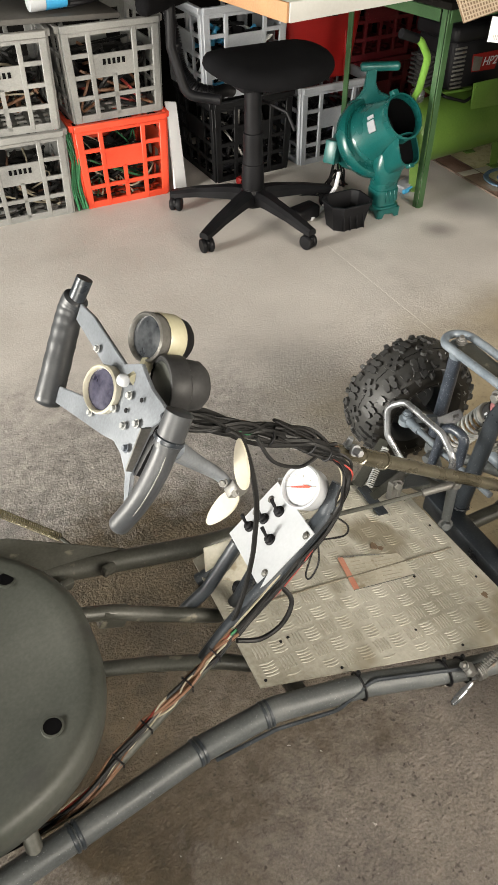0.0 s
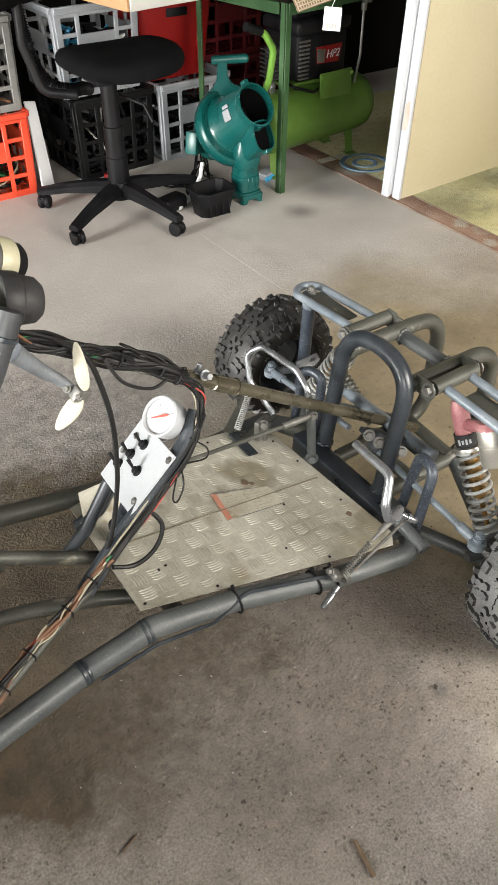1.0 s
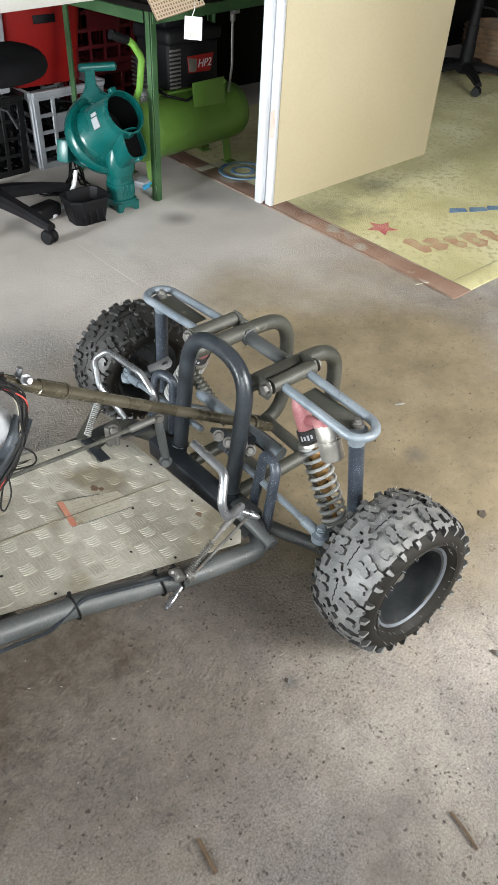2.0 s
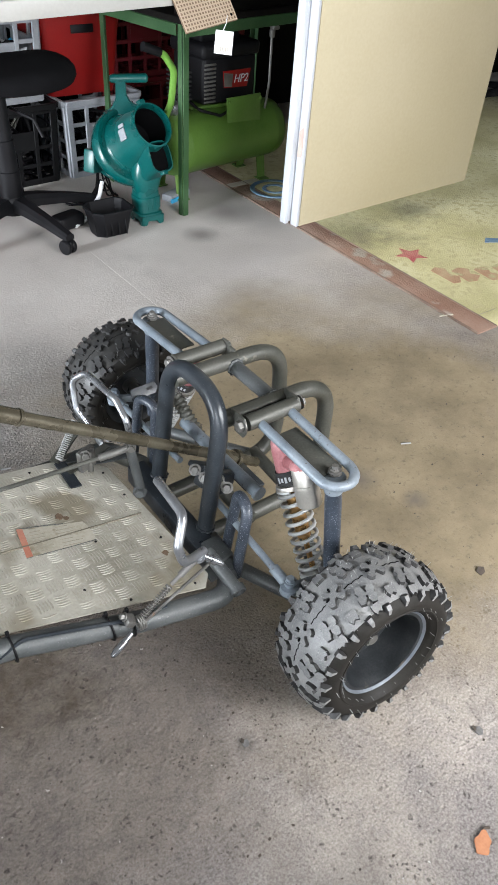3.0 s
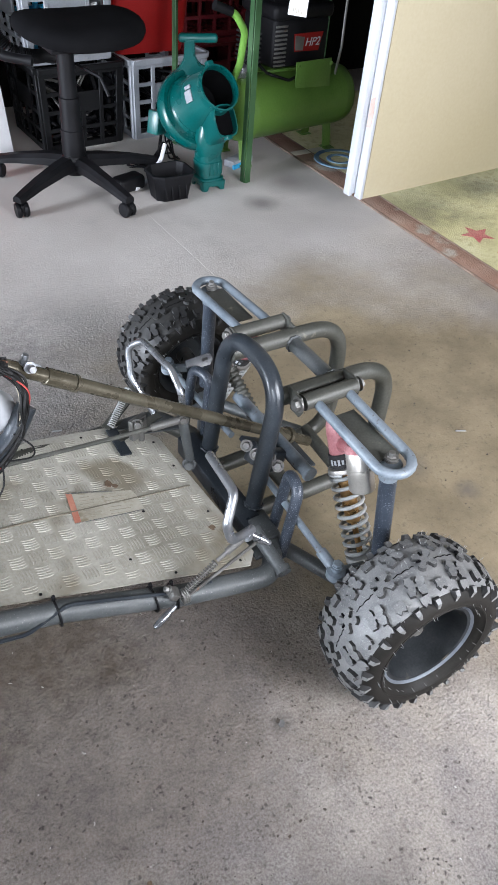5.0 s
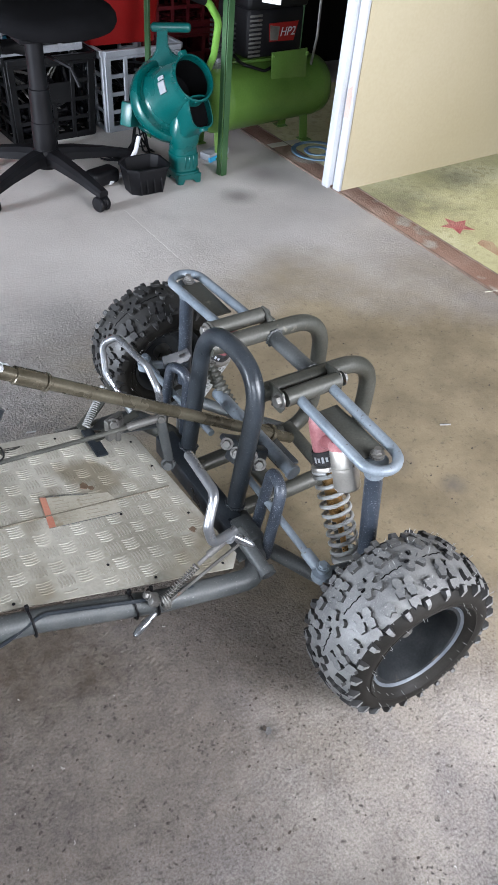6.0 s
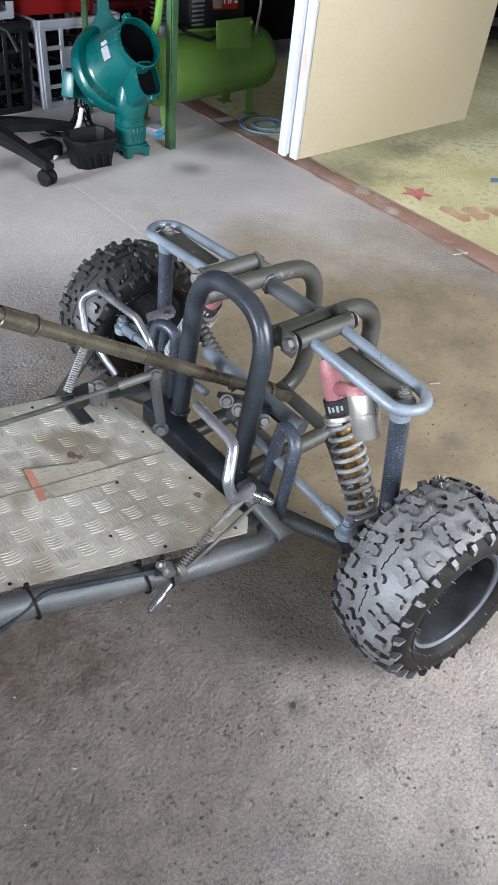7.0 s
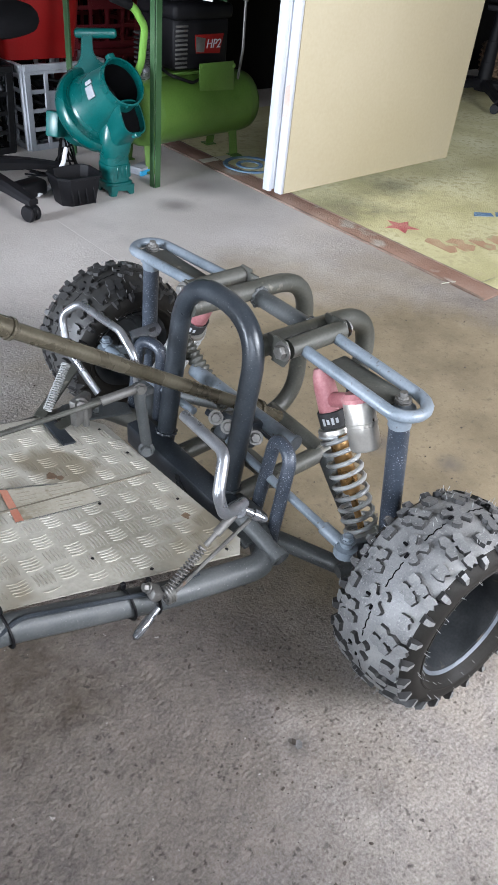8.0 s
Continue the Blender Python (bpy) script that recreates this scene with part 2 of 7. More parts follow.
M_FLOOR = concrete_material()
M_FRAME = material("grey_blue_frame_paint", [(0.04595, 0.0511, 0.05317), (0.07095, 0.078, 0.08007), (0.1014, 0.1082, 0.1089)], 0.5, 0.1, 14, 300, 0.12, 0.0006, 0.12, spot=(0.19, 0.195, 0.2), spot_scale=320, spot_at=0.645)
M_DARK = material("dark_frame_paint", [(0.01317, 0.0163, 0.02076), (0.02486, 0.03105, 0.03834), (0.04242, 0.04968, 0.05751)], 0.36, 0.15, 14, 300, 0.12, 0.0006, 0.12, spot=(0.12, 0.125, 0.13), spot_scale=320, spot_at=0.645)
M_PIN = material("speckled_dark_blue_paint", [(0.016, 0.021, 0.030), (0.030, 0.038, 0.052), (0.050, 0.060, 0.078)], 0.4, 0.1, 18, 300, 0.12, 0.0006, 0.12, spot=(0.22, 0.24, 0.27), spot_scale=420, spot_at=0.60)
M_ARM = material("light_grey_blue_arm_paint", [(0.111, 0.1369, 0.1628), (0.1554, 0.185, 0.2146), (0.1998, 0.2294, 0.259)], 0.42, 0.1, 20, 260, 0.1, 0.0006, 0.1, spot=(0.09, 0.09, 0.085), spot_scale=150, spot_at=0.64)
M_OLIVE = material("dusty_olive_grey_paint", [(0.04029, 0.04145, 0.03454), (0.06332, 0.06448, 0.05526), (0.09207, 0.09207, 0.08059)], 0.46, 0.2, 10, 240, 0.14, 0.0006, 0.12, spot=(0.22, 0.205, 0.165), spot_scale=26, spot_at=0.64)
M_BRASSY = material("old_plated_steel", [(0.06375, 0.05625, 0.0375), (0.0975, 0.08625, 0.0615), (0.135, 0.1237, 0.09)], 0.27, 0.5, 20, 300, 0.05, 0.0004, 0.07)
M_CHROME = material("bright_plated_steel", [(0.238, 0.2507, 0.2677), (0.357, 0.3697, 0.391)], 0.3, 0.8, 25, 400, 0.05, 0.0003, 0.1)
M_STEEL = material("dull_steel", [(0.12, 0.117, 0.108), (0.204, 0.201, 0.192)], 0.48, 0.6, 30, 400, 0.08, 0.0004, 0.12, spot=(0.20, 0.12, 0.07), spot_scale=40, spot_at=0.67)
# dusty rubber, its tone lifted to carry the silvery sheen on the carcass
M_RUBBER = material("dusty_sheen_tyre_rubber", [(0.085, 0.087, 0.09), (0.155, 0.157, 0.158), (0.215, 0.216, 0.212)], 0.5, 0, 14, 420, 0.4, 0.0008, 0.08, spec=0.6, spot=(0.22, 0.22, 0.216), spot_scale=260, spot_at=0.60)
M_KNOB = material("dusty_lit_block_tops", [(0.070, 0.072, 0.074), (0.122, 0.124, 0.125), (0.19, 0.191, 0.187)], 0.5, 0, 26, 420, 0.4, 0.0008, 0.1, spec=0.55, spot=(0.23, 0.23, 0.226), spot_scale=260, spot_at=0.60)
# shade put into the colour of near block sides and all far blocks
M_KNOB_SHADE = material("shaded_tread_rubber", [(0.014, 0.014, 0.0142), (0.025, 0.025, 0.0252), (0.044, 0.044, 0.0432)], 0.5, 0, 22, 300, 0.3, 0.0008, 0.1, spec=0.45)
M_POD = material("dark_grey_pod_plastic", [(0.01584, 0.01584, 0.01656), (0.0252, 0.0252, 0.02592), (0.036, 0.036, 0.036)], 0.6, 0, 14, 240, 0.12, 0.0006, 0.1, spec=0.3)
# darker copy of the tyre rubber, so the far wheel looks shaded
M_RUBBER_SHADE = material("shaded_tyre_rubber", [(0.01485, 0.01452, 0.01386), (0.0231, 0.02277, 0.02178), (0.033, 0.03234, 0.03069)], 0.55, 0, 12, 420, 0.3, 0.0006, 0.08, spec=0.5)
M_SIDEWALL = material("brownish_sidewall_rubber", [(0.01053, 0.009653, 0.008424), (0.01492, 0.01369, 0.01193), (0.02106, 0.01931, 0.01667)], 0.6, 0, 12, 300, 0.15, 0.0006, 0.1, spec=0.18)
M_BLACK = material("black_plastic", [(0.00375, 0.00375, 0.0045), (0.009, 0.009, 0.0105)], 0.5, 0, 10, 200, 0.1, 0.0005, 0.1, spec=0.16)
M_FABRIC = material("black_seat_cloth", [(0.003, 0.003, 0.0035), (0.008, 0.008, 0.009)], 0.9, 0, 8, 500, 0.3, 0.001, 0.05, spec=0.05)
M_GRIP = material("grey_foam_grip", [(0.019, 0.021, 0.0235), (0.028, 0.0305, 0.034), (0.041, 0.044, 0.049)], 0.46, 0, 12, 260, 0.12, 0.0006, 0.1)
M_YOKE = material("brushed_grey_steel_plate", [(0.115, 0.125, 0.14), (0.16, 0.175, 0.195), (0.21, 0.225, 0.245)], 0.46, 0.35, 14, 300, 0.08, 0.0005, 0.1)
M_SEAT = material("dusty_grey_seat_plastic", [(0.031, 0.034, 0.029), (0.047, 0.051, 0.044), (0.067, 0.070, 0.061)], 0.5, 0, 5, 180, 0.1, 0.0008, 0.12, spot=(0.04, 0.04, 0.038), spot_scale=7, spot_at=0.66)
M_WHITE = material("white_painted_panel", [(0.3468, 0.3612, 0.3829), (0.4118, 0.4262, 0.4479)], 0.45, 0, 9, 200, 0.06, 0.0004, 0.1)
M_CREAM = material("cream_plastic", [(0.4266, 0.3944, 0.3158), (0.4954, 0.4692, 0.3898)], 0.45, 0, 9, 200, 0.06, 0.0004)
M_YELLOWED = material("yellowed_plastic_band", [(0.3217, 0.3, 0.2029), (0.3861, 0.366, 0.2706)], 0.45, 0, 9, 200, 0.06, 0.0004)
M_RED = material("red_marker", [(0.65, 0.05, 0.04), (0.75, 0.09, 0.06)], 0.5)
M_GLASS = material("dark_dial_glass", [(0.016, 0.018, 0.021), (0.05, 0.054, 0.058)], 0.1, 0, 45, 200, 0.0, 0.001, 0.06, spec=0.6)
M_VIOLET = material("violet_dial_glass", [(0.014, 0.0135, 0.024), (0.06, 0.058, 0.085)], 0.1, 0, 45, 200, 0.0, 0.001, 0.06, spec=0.6)
M_PINK = material("faded_red_shock_body", [(0.255, 0.085, 0.0935), (0.357, 0.1445, 0.153), (0.425, 0.221, 0.221)], 0.5, 0.1, 30, 260, 0.08, 0.0004)
M_GOLD = material("bronze_damper_tube", [(0.30, 0.17, 0.06), (0.45, 0.28, 0.12)], 0.32, 0.8, 30, 260, 0.05, 0.0003)
M_SPRING = material("pale_grey_spring", [(0.24, 0.25, 0.25), (0.34, 0.345, 0.335)], 0.5, 0.1, 40, 260, 0.08, 0.0004, spot=(0.27, 0.25, 0.22), spot_scale=60, spot_at=0.66)
M_STRAW = material("straw_coloured_plated_wire", [(0.13, 0.115, 0.065), (0.20, 0.18, 0.11)], 0.4, 0.4, 30, 300, 0.05, 0.0003)
M_ALLOY = material("brushed_aluminium", [(0.44, 0.424, 0.392), (0.544, 0.528, 0.496)], 0.36, 0.8, 30, 300, 0.05, 0.0003)
M_RESERVOIR = material("bare_aluminium_can", [(0.42, 0.405, 0.37), (0.54, 0.52, 0.48)], 0.36, 0.75, 30, 300, 0.05, 0.0003)
M_PLATE = checker_material()
M_TREAD = material("worn_bright_tread", [(0.275, 0.26, 0.213), (0.39, 0.375, 0.323), (0.49, 0.475, 0.425)], 0.56, 0.12, 6, 200, 0.08, 0.0006, 0.12,
                   spot=(0.26, 0.235, 0.18), spot_scale=5, spot_at=0.57)
M_RIM = material("grey_wheel_rim", [(0.0112, 0.0128, 0.0144), (0.0192, 0.0216, 0.024), (0.032, 0.0344, 0.0368)], 0.5, 0.0, 20, 260, 0.08, 0.0004, spot=(0.07, 0.062, 0.05), spot_scale=30, spot_at=0.66, spec=0.18)
M_RIMLIP = material("worn_grey_rim_lip", [(0.0832, 0.096, 0.1152), (0.1408, 0.16, 0.1856)], 0.4, 0.2, 30, 260, 0.08, 0.0004)
M_WIRE = {k: material(k + "_wire", [tuple(v * 0.7 for v in c), c], 0.5, 0, 30, 200, 0.05, spec=0.25) for k, c in
          dict(black=(0.010, 0.010, 0.010), green=(0.03, 0.16, 0.07), red=(0.36, 0.055, 0.045), brown=(0.17, 0.085, 0.05), pale=(0.36, 0.32, 0.24)).items()}
M_TEAL = material("teal_blower_plastic", [(0, 0.04724, 0.04388), (0.001755, 0.06946, 0.06552), (0.00468, 0.09167, 0.08658)], 0.3, 0, 5, 160, 0.05, 0.0005, 0.1, spot=(0.09, 0.19, 0.17), spot_scale=9, spot_at=0.7)
M_GREEN = material("green_compressor_enamel", [(0.05355, 0.1186, 0.01683), (0.0765, 0.153, 0.02601), (0.09945, 0.1836, 0.03825)], 0.4, 0, 6, 180, 0.06, 0.0005, 0.1, spot=(0.08, 0.12, 0.04), spot_scale=8, spot_at=0.68)
M_LIME = material("lime_green_hose", [(0.14, 0.32, 0.05), (0.19, 0.40, 0.07)], 0.4, 0, 6, 180, 0.04)
M_BENCH = material("green_bench_steel", [(0.016, 0.049, 0.0175), (0.025, 0.073, 0.025), (0.043, 0.098, 0.040)], 0.5, 0.1, 9, 200, 0.1, 0.0006, 0.1, spot=(0.17, 0.17, 0.12), spot_scale=22, spot_at=0.68)
M_TOP = material("cream_bench_top", [(0.3459, 0.3422, 0.3238), (0.3974, 0.3938, 0.3754)], 0.5, 0, 4, 120, 0.06, 0.0006, 0.1)
M_RAWWOOD = material("bare_wood_edge", [(0.30, 0.15, 0.07), (0.40, 0.22, 0.11)], 0.7, 0, 8, 200, 0.15, 0.0008)
M_DOOR = material("cream_door_paint", [(0.375, 0.325, 0.215), (0.40, 0.35, 0.237), (0.425, 0.375, 0.262)], 0.48, 0, 1.6, 90, 0.05, 0.0006, 0.08)
M_DOOREDGE = material("white_door_edge_paint", [(0.42, 0.44, 0.48), (0.50, 0.52, 0.56)], 0.5, 0, 5, 140, 0.1, 0.0008, 0.1, spot=(0.48, 0.37, 0.32), spot_scale=5, spot_at=0.7)
M_WORN = material("bare_worn_patch", [(0.42, 0.30, 0.25), (0.50, 0.40, 0.35)], 0.6, 0, 20, 200, 0.1)
M_RUG = material("olive_yellow_play_rug", [(0.43, 0.40, 0.21), (0.57, 0.536, 0.305), (0.67, 0.642, 0.43)], 0.95, 0, 3.2, 170, 0.7, 0.004, 0.03, spec=0.1, spot=(0.49, 0.45, 0.26), spot_scale=38, spot_at=0.54)
def soil_rug(m, places):
    """Black trodden smudges of a ragged shape round the given places."""
    nt = m.node_tree
    b = nt.nodes["Principled BSDF"]
    out = b.inputs["Base Color"].links[0].from_socket
    co = nt.nodes.new("ShaderNodeTexCoord")
    ns = nt.nodes.new("ShaderNodeTexNoise")
    ns.inputs["Scale"].default_value, ns.inputs["Detail"].default_value, ns.inputs["Roughness"].default_value = 9, 8, 0.75
    nt.links.new(co.outputs["Object"], ns.inputs["Vector"])
    for x, y, rad in places:
        d = nt.nodes.new("ShaderNodeVectorMath")
        d.operation = 'DISTANCE'
        nt.links.new(co.outputs["Object"], d.inputs[0])
        d.inputs[1].default_value = (x, y, 0)
        add = nt.nodes.new("ShaderNodeMath")
        add.operation = 'MULTIPLY_ADD'
        nt.links.new(ns.outputs[0], add.inputs[0])
        add.inputs[1].default_value = -0.42
        nt.links.new(d.outputs["Value"], add.inputs[2])
        r = nt.nodes.new("ShaderNodeMapRange")
        r.inputs["From Min"].default_value, r.inputs["From Max"].default_value = rad - 0.33, rad - 0.17
        r.inputs["To Min"].default_value, r.inputs["To Max"].default_value = 0.5, 0.0
        nt.links.new(add.outputs[0], r.inputs["Value"])
        mx = nt.nodes.new("ShaderNodeMix")
        mx.data_type = 'RGBA'
        nt.links.new(r.outputs[0], mx.inputs["Factor"])
        nt.links.new(out, mx.inputs["A"])
        mx.inputs["B"].default_value = (0.10, 0.098, 0.088, 1)
        out = mx.outputs["Result"]
    nt.links.new(out, b.inputs["Base Color"])


soil_rug(M_RUG, ((2.33, 1.68, 0.13), (2.44, 1.58, 0.08), (2.70, 1.78, 0.13)))
M_RUGEDGE = material("faded_red_rug_border", [(0.22, 0.125, 0.088), (0.29, 0.185, 0.14), (0.36, 0.265, 0.21)], 0.95, 0, 5, 420, 0.8, 0.004, 0.03, spec=0.1, spot=(0.36, 0.32, 0.27), spot_scale=7, spot_at=0.57)
M_RUGPIPE = material("dark_worn_rug_seam", [(0.10, 0.075, 0.06), (0.19, 0.14, 0.11), (0.29, 0.22, 0.17)], 0.95, 0, 9, 420, 0.6, 0.003, 0.03, spec=0.1)
M_RUGRED = material("faded_red_rug_pile", [(0.40, 0.10, 0.105), (0.47, 0.16, 0.15), (0.50, 0.25, 0.20)], 0.95, 0, 14, 420, 0.8, 0.004, 0.03, spec=0.1, spot=(0.38, 0.35, 0.21), spot_scale=18, spot_at=0.66)
M_RUGPINK = material("faded_pink_rug_pile", [(0.42, 0.25, 0.16), (0.46, 0.31, 0.20), (0.50, 0.38, 0.24)], 0.95, 0, 14, 420, 0.8, 0.004, 0.03, spec=0.1, spot=(0.46, 0.42, 0.25), spot_scale=16, spot_at=0.56)
M_RUGBLUE = material("faded_blue_rug_pile", [(0.0924, 0.1632, 0.33), (0.1518, 0.24, 0.36), (0.2112, 0.3072, 0.36)], 0.95, 0, 14, 420, 0.8, 0.004, 0.03, spec=0.1, spot=(0.36, 0.34, 0.2), spot_scale=18, spot_at=0.66)
M_CRATE_GREY = material("grey_crate_plastic", [(0.144, 0.144, 0.1404), (0.1944, 0.1944, 0.1872), (0.2376, 0.2376, 0.2268)], 0.5, 0, 6, 160, 0.06, 0.0006, 0.1, spot=(0.20, 0.19, 0.17), spot_scale=7, spot_at=0.66, per_object=0.1)
M_CRATE_PALE = material("pale_crate_plastic", [(0.208, 0.22, 0.24), (0.288, 0.304, 0.328)], 0.45, 0, 6, 160, 0.06, 0.0006, 0.1)
M_CRATE_ORANGE = material("orange_red_crate_plastic", [(0.612, 0.045, 0.0175), (0.72, 0.072, 0.0315)], 0.42, 0, 5, 160, 0.05, 0.0006, 0.1)
M_CRATE_BLACK = material("black_crate_plastic", [(0.0035, 0.0035, 0.004), (0.007, 0.0073, 0.008)], 0.5, 0, 5, 160, 0.06, 0.0006, 0.1, spec=0.16)
M_CRATE_MAROON = material("maroon_crate_plastic", [(0.075, 0.006, 0.00975), (0.1125, 0.0105, 0.015)], 0.5, 0, 5, 160, 0.05, spec=0.2)
M_TUB_RED = material("red_tub_plastic", [(0.1666, 0.00476, 0.00476), (0.2142, 0.008925, 0.00714)], 0.45, 0, 4, 160, 0.04, spec=0.25)
M_CARD = material("tan_board", [(0.37, 0.29, 0.21), (0.44, 0.35, 0.26)], 0.8, 0, 6, 200, 0.1)
M_CARDLOW = material("brown_board", [(0.15, 0.10, 0.065), (0.20, 0.14, 0.09)], 0.85, 0, 6, 200, 0.1)
M_PAPER = material("white_paper", [(0.576, 0.584, 0.608), (0.656, 0.664, 0.68)], 0.7, 0, 4, 120, 0.04)
M_WALL = material("near_black_boards", [(0.002, 0.0018, 0.0016), (0.004, 0.0036, 0.0032), (0.0072, 0.0064, 0.0056)], 0.8, 0, 2.5, 90, 0.2, 0.002, 0.1, spec=0.1)
M_WALLPALE = material("grey_painted_wall", [(0.055, 0.052, 0.048), (0.085, 0.081, 0.075)], 0.8, 0, 2, 90, 0.1, 0.001, 0.05)
M_CEIL = material("weathered_ceiling_board", [(0.05, 0.046, 0.041), (0.075, 0.07, 0.063)], 0.85, 0, 2, 90, 0.1, 0.001, 0.05)
M_GROUND = material("pale_driveway_ground", [(0.26, 0.25, 0.22), (0.36, 0.34, 0.30)], 0.9, 0, 1.2, 60, 0.2, 0.004, 0.05)
M_WICKER = material("brown_wicker", [(0.07, 0.045, 0.025), (0.16, 0.10, 0.055)], 0.7, 0, 20, 200, 0.3, 0.002)
M_ORANGE = material("orange_cable", [(0.55, 0.13, 0.03), (0.65, 0.18, 0.05)], 0.5)
M_BLUE = material("blue_can_label", [(0.02, 0.28, 0.55), (0.05, 0.36, 0.62)], 0.4)
M_INK = material("dark_print", [(0.0015, 0.0015, 0.002), (0.004, 0.004, 0.0045)], 0.8, 0, 10, 100, 0.0, 0.001, 0.1, spec=0.06)
M_LABEL = material("worn_plate_label", [(0.34, 0.315, 0.25), (0.45, 0.425, 0.35), (0.52, 0.50, 0.43)], 0.45, 0.15, 16, 200, 0.05, spot=(0.27, 0.235, 0.17), spot_scale=26, spot_at=0.55)
M_LABELRED = material("worn_red_label_strip", [(0.40, 0.15, 0.10), (0.48, 0.24, 0.17)], 0.5, 0, 30, 200, 0.05, spot=(0.42, 0.38, 0.31), spot_scale=40, spot_at=0.6)
M_LABELINK = material("faded_grey_print", [(0.22, 0.21, 0.17), (0.40, 0.37, 0.30)], 0.6, 0, 60, 300, 0.0)
M_PLATELINE = material("dark_plate_line", [(0.13, 0.115, 0.085), (0.22, 0.20, 0.155)], 0.8, 0, 40, 300, 0.1)
M_MUD = material("dried_brown_dirt", [(0.10, 0.065, 0.04), (0.17, 0.12, 0.08)], 0.9, 0, 30, 200, 0.3, 0.001)

# ---- mesh helpers ----
INVERSE = {}


def finish(bm, name, mat, angle=38):
    me = bpy.data.meshes.new(name)
    bmesh.ops.recalc_face_normals(bm, faces=bm.faces)
    bm.to_mesh(me)
    bm.free()
    me.materials.append(mat)
    for p in me.polygons:
        p.use_smooth = True
    me.set_sharp_from_angle(angle=radians(angle))
    return me


def thing(name, x, y, z, label, category, group="", local=False):
    ob = new(name)
    ob.empty_display_size = 0.05
    ob.location = (x, y, z)
    if not local:
        INVERSE[ob] = Matrix.Translation((-x, -y, -z))
    return tagged(ob, label, category, group)


def part(name, bm, mat, parent, label="", angle=38):
    ob = new(name, finish(bm, name, mat, angle))
    ob.parent = parent
    if parent in INVERSE:
        ob.matrix_parent_inverse = INVERSE[parent]
    return tagged(ob, label)


def solo(name, bm, mat, label, category, group="", kind="", angle=38):
    """A thing that is one mesh, its origin at its base."""
    lo = [min(v.co[i] for v in bm.verts) for i in range(3)]
    hi = [max(v.co[i] for v in bm.verts) for i in range(3)]
    base = Vector(((lo[0] + hi[0]) / 2, (lo[1] + hi[1]) / 2, lo[2]))
    bmesh.ops.translate(bm, verts=bm.verts, vec=-base)
    ob = new(name, finish(bm, name, mat, angle))
    ob.location = base
    return tagged(ob, label, category, group, kind)


def rounded(pts, rad, n=6):
    """The polyline with its corners rounded."""
    pts = [Vector(p) for p in pts]
    if rad <= 0:
        return pts
    out = [pts[0]]
    for a, b, c in zip(pts, pts[1:], pts[2:]):
        u, w = (a - b), (c - b)
        lim = min(u.length, w.length) * 0.49
        u.normalize(), w.normalize()
        ang = u.angle(w)
        if ang > 3.1:
            out.append(b)
            continue
        t = min(rad / math.tan(ang / 2), lim)
        p, q = b + u * t, b + w * t
        for i in range(n + 1):
            s = i / n
            out.append((p.lerp(b, s)).lerp(b.lerp(q, s), s))
    out.append(pts[-1])
    return out


def sweep(bm, path, r, seg=12, caps=True, closed=False):
    """Sweep a circle along a path; r is a number or a function of 0..1."""
    path = [Vector(p) for p in path]
    path = [p for i, p in enumerate(path) if i == 0 or (p - path[i - 1]).length > 1e-6]
    n = len(path)
    tang = []
    for i in range(n):
        if closed:
            t = path[(i + 1) % n] - path[i - 1]
        else:
            t = path[min(i + 1, n - 1)] - path[max(i - 1, 0)]
        tang.append(t.normalized())
    side = tang[0].orthogonal().normalized()
    rings = []
    for i, (p, t) in enumerate(zip(path, tang)):
        if i:
            side = (tang[i - 1].rotation_difference(t) @ side).normalized()
        up = t.cross(side)
        rad = r(i / max(1, n - 1)) if callable(r) else r
        rings.append([bm.verts.new(p + rad * (math.cos(a) * side + math.sin(a) * up)) for a in (2 * math.pi * k / seg for k in range(seg))])
    for a, b in (list(zip(rings, rings[1:])) + ([(rings[-1], rings[0])] if closed else [])):
        for k in range(seg):
            bm.faces.new((a[k], a[(k + 1) % seg], b[(k + 1) % seg], b[k]))
    if caps and not closed:
        bm.faces.new(rings[0][::-1])
        bm.faces.new(rings[-1])
    return bm


def tube(pts, r, fillet=0.0, seg=12, bm=None, n=6):
    return sweep(bm or bmesh.new(), rounded(pts, fillet, n), r, seg)


def lathe(bm, profile, origin, axis, seg=24, closed=False):
    """Turn (radius, height) pairs round the axis through origin."""
    origin, axis = Vector(origin), Vector(axis).normalized()
    a = axis.orthogonal().normalized()
    b = axis.cross(a)
    rings = []
    for rad, h in profile:
        if rad < 1e-6:
            rings.append([bm.verts.new(origin + axis * h)])
        else:
            rings.append([bm.verts.new(origin + axis * h + rad * (math.cos(t) * a + math.sin(t) * b)) for t in (2 * math.pi * k / seg for k in range(seg))])
    pairs = list(zip(rings, rings[1:])) + ([(rings[-1], rings[0])] if closed else [])
    for p, q in pairs:
        for k in range(seg):
            j = (k + 1) % seg
            f = [p[k % len(p)], p[j % len(p)], q[j % len(q)], q[k % len(q)]]
            f = [v for i, v in enumerate(f) if v not in f[:i]]
            if len(f) > 2:
                bm.faces.new(f)
    return bm


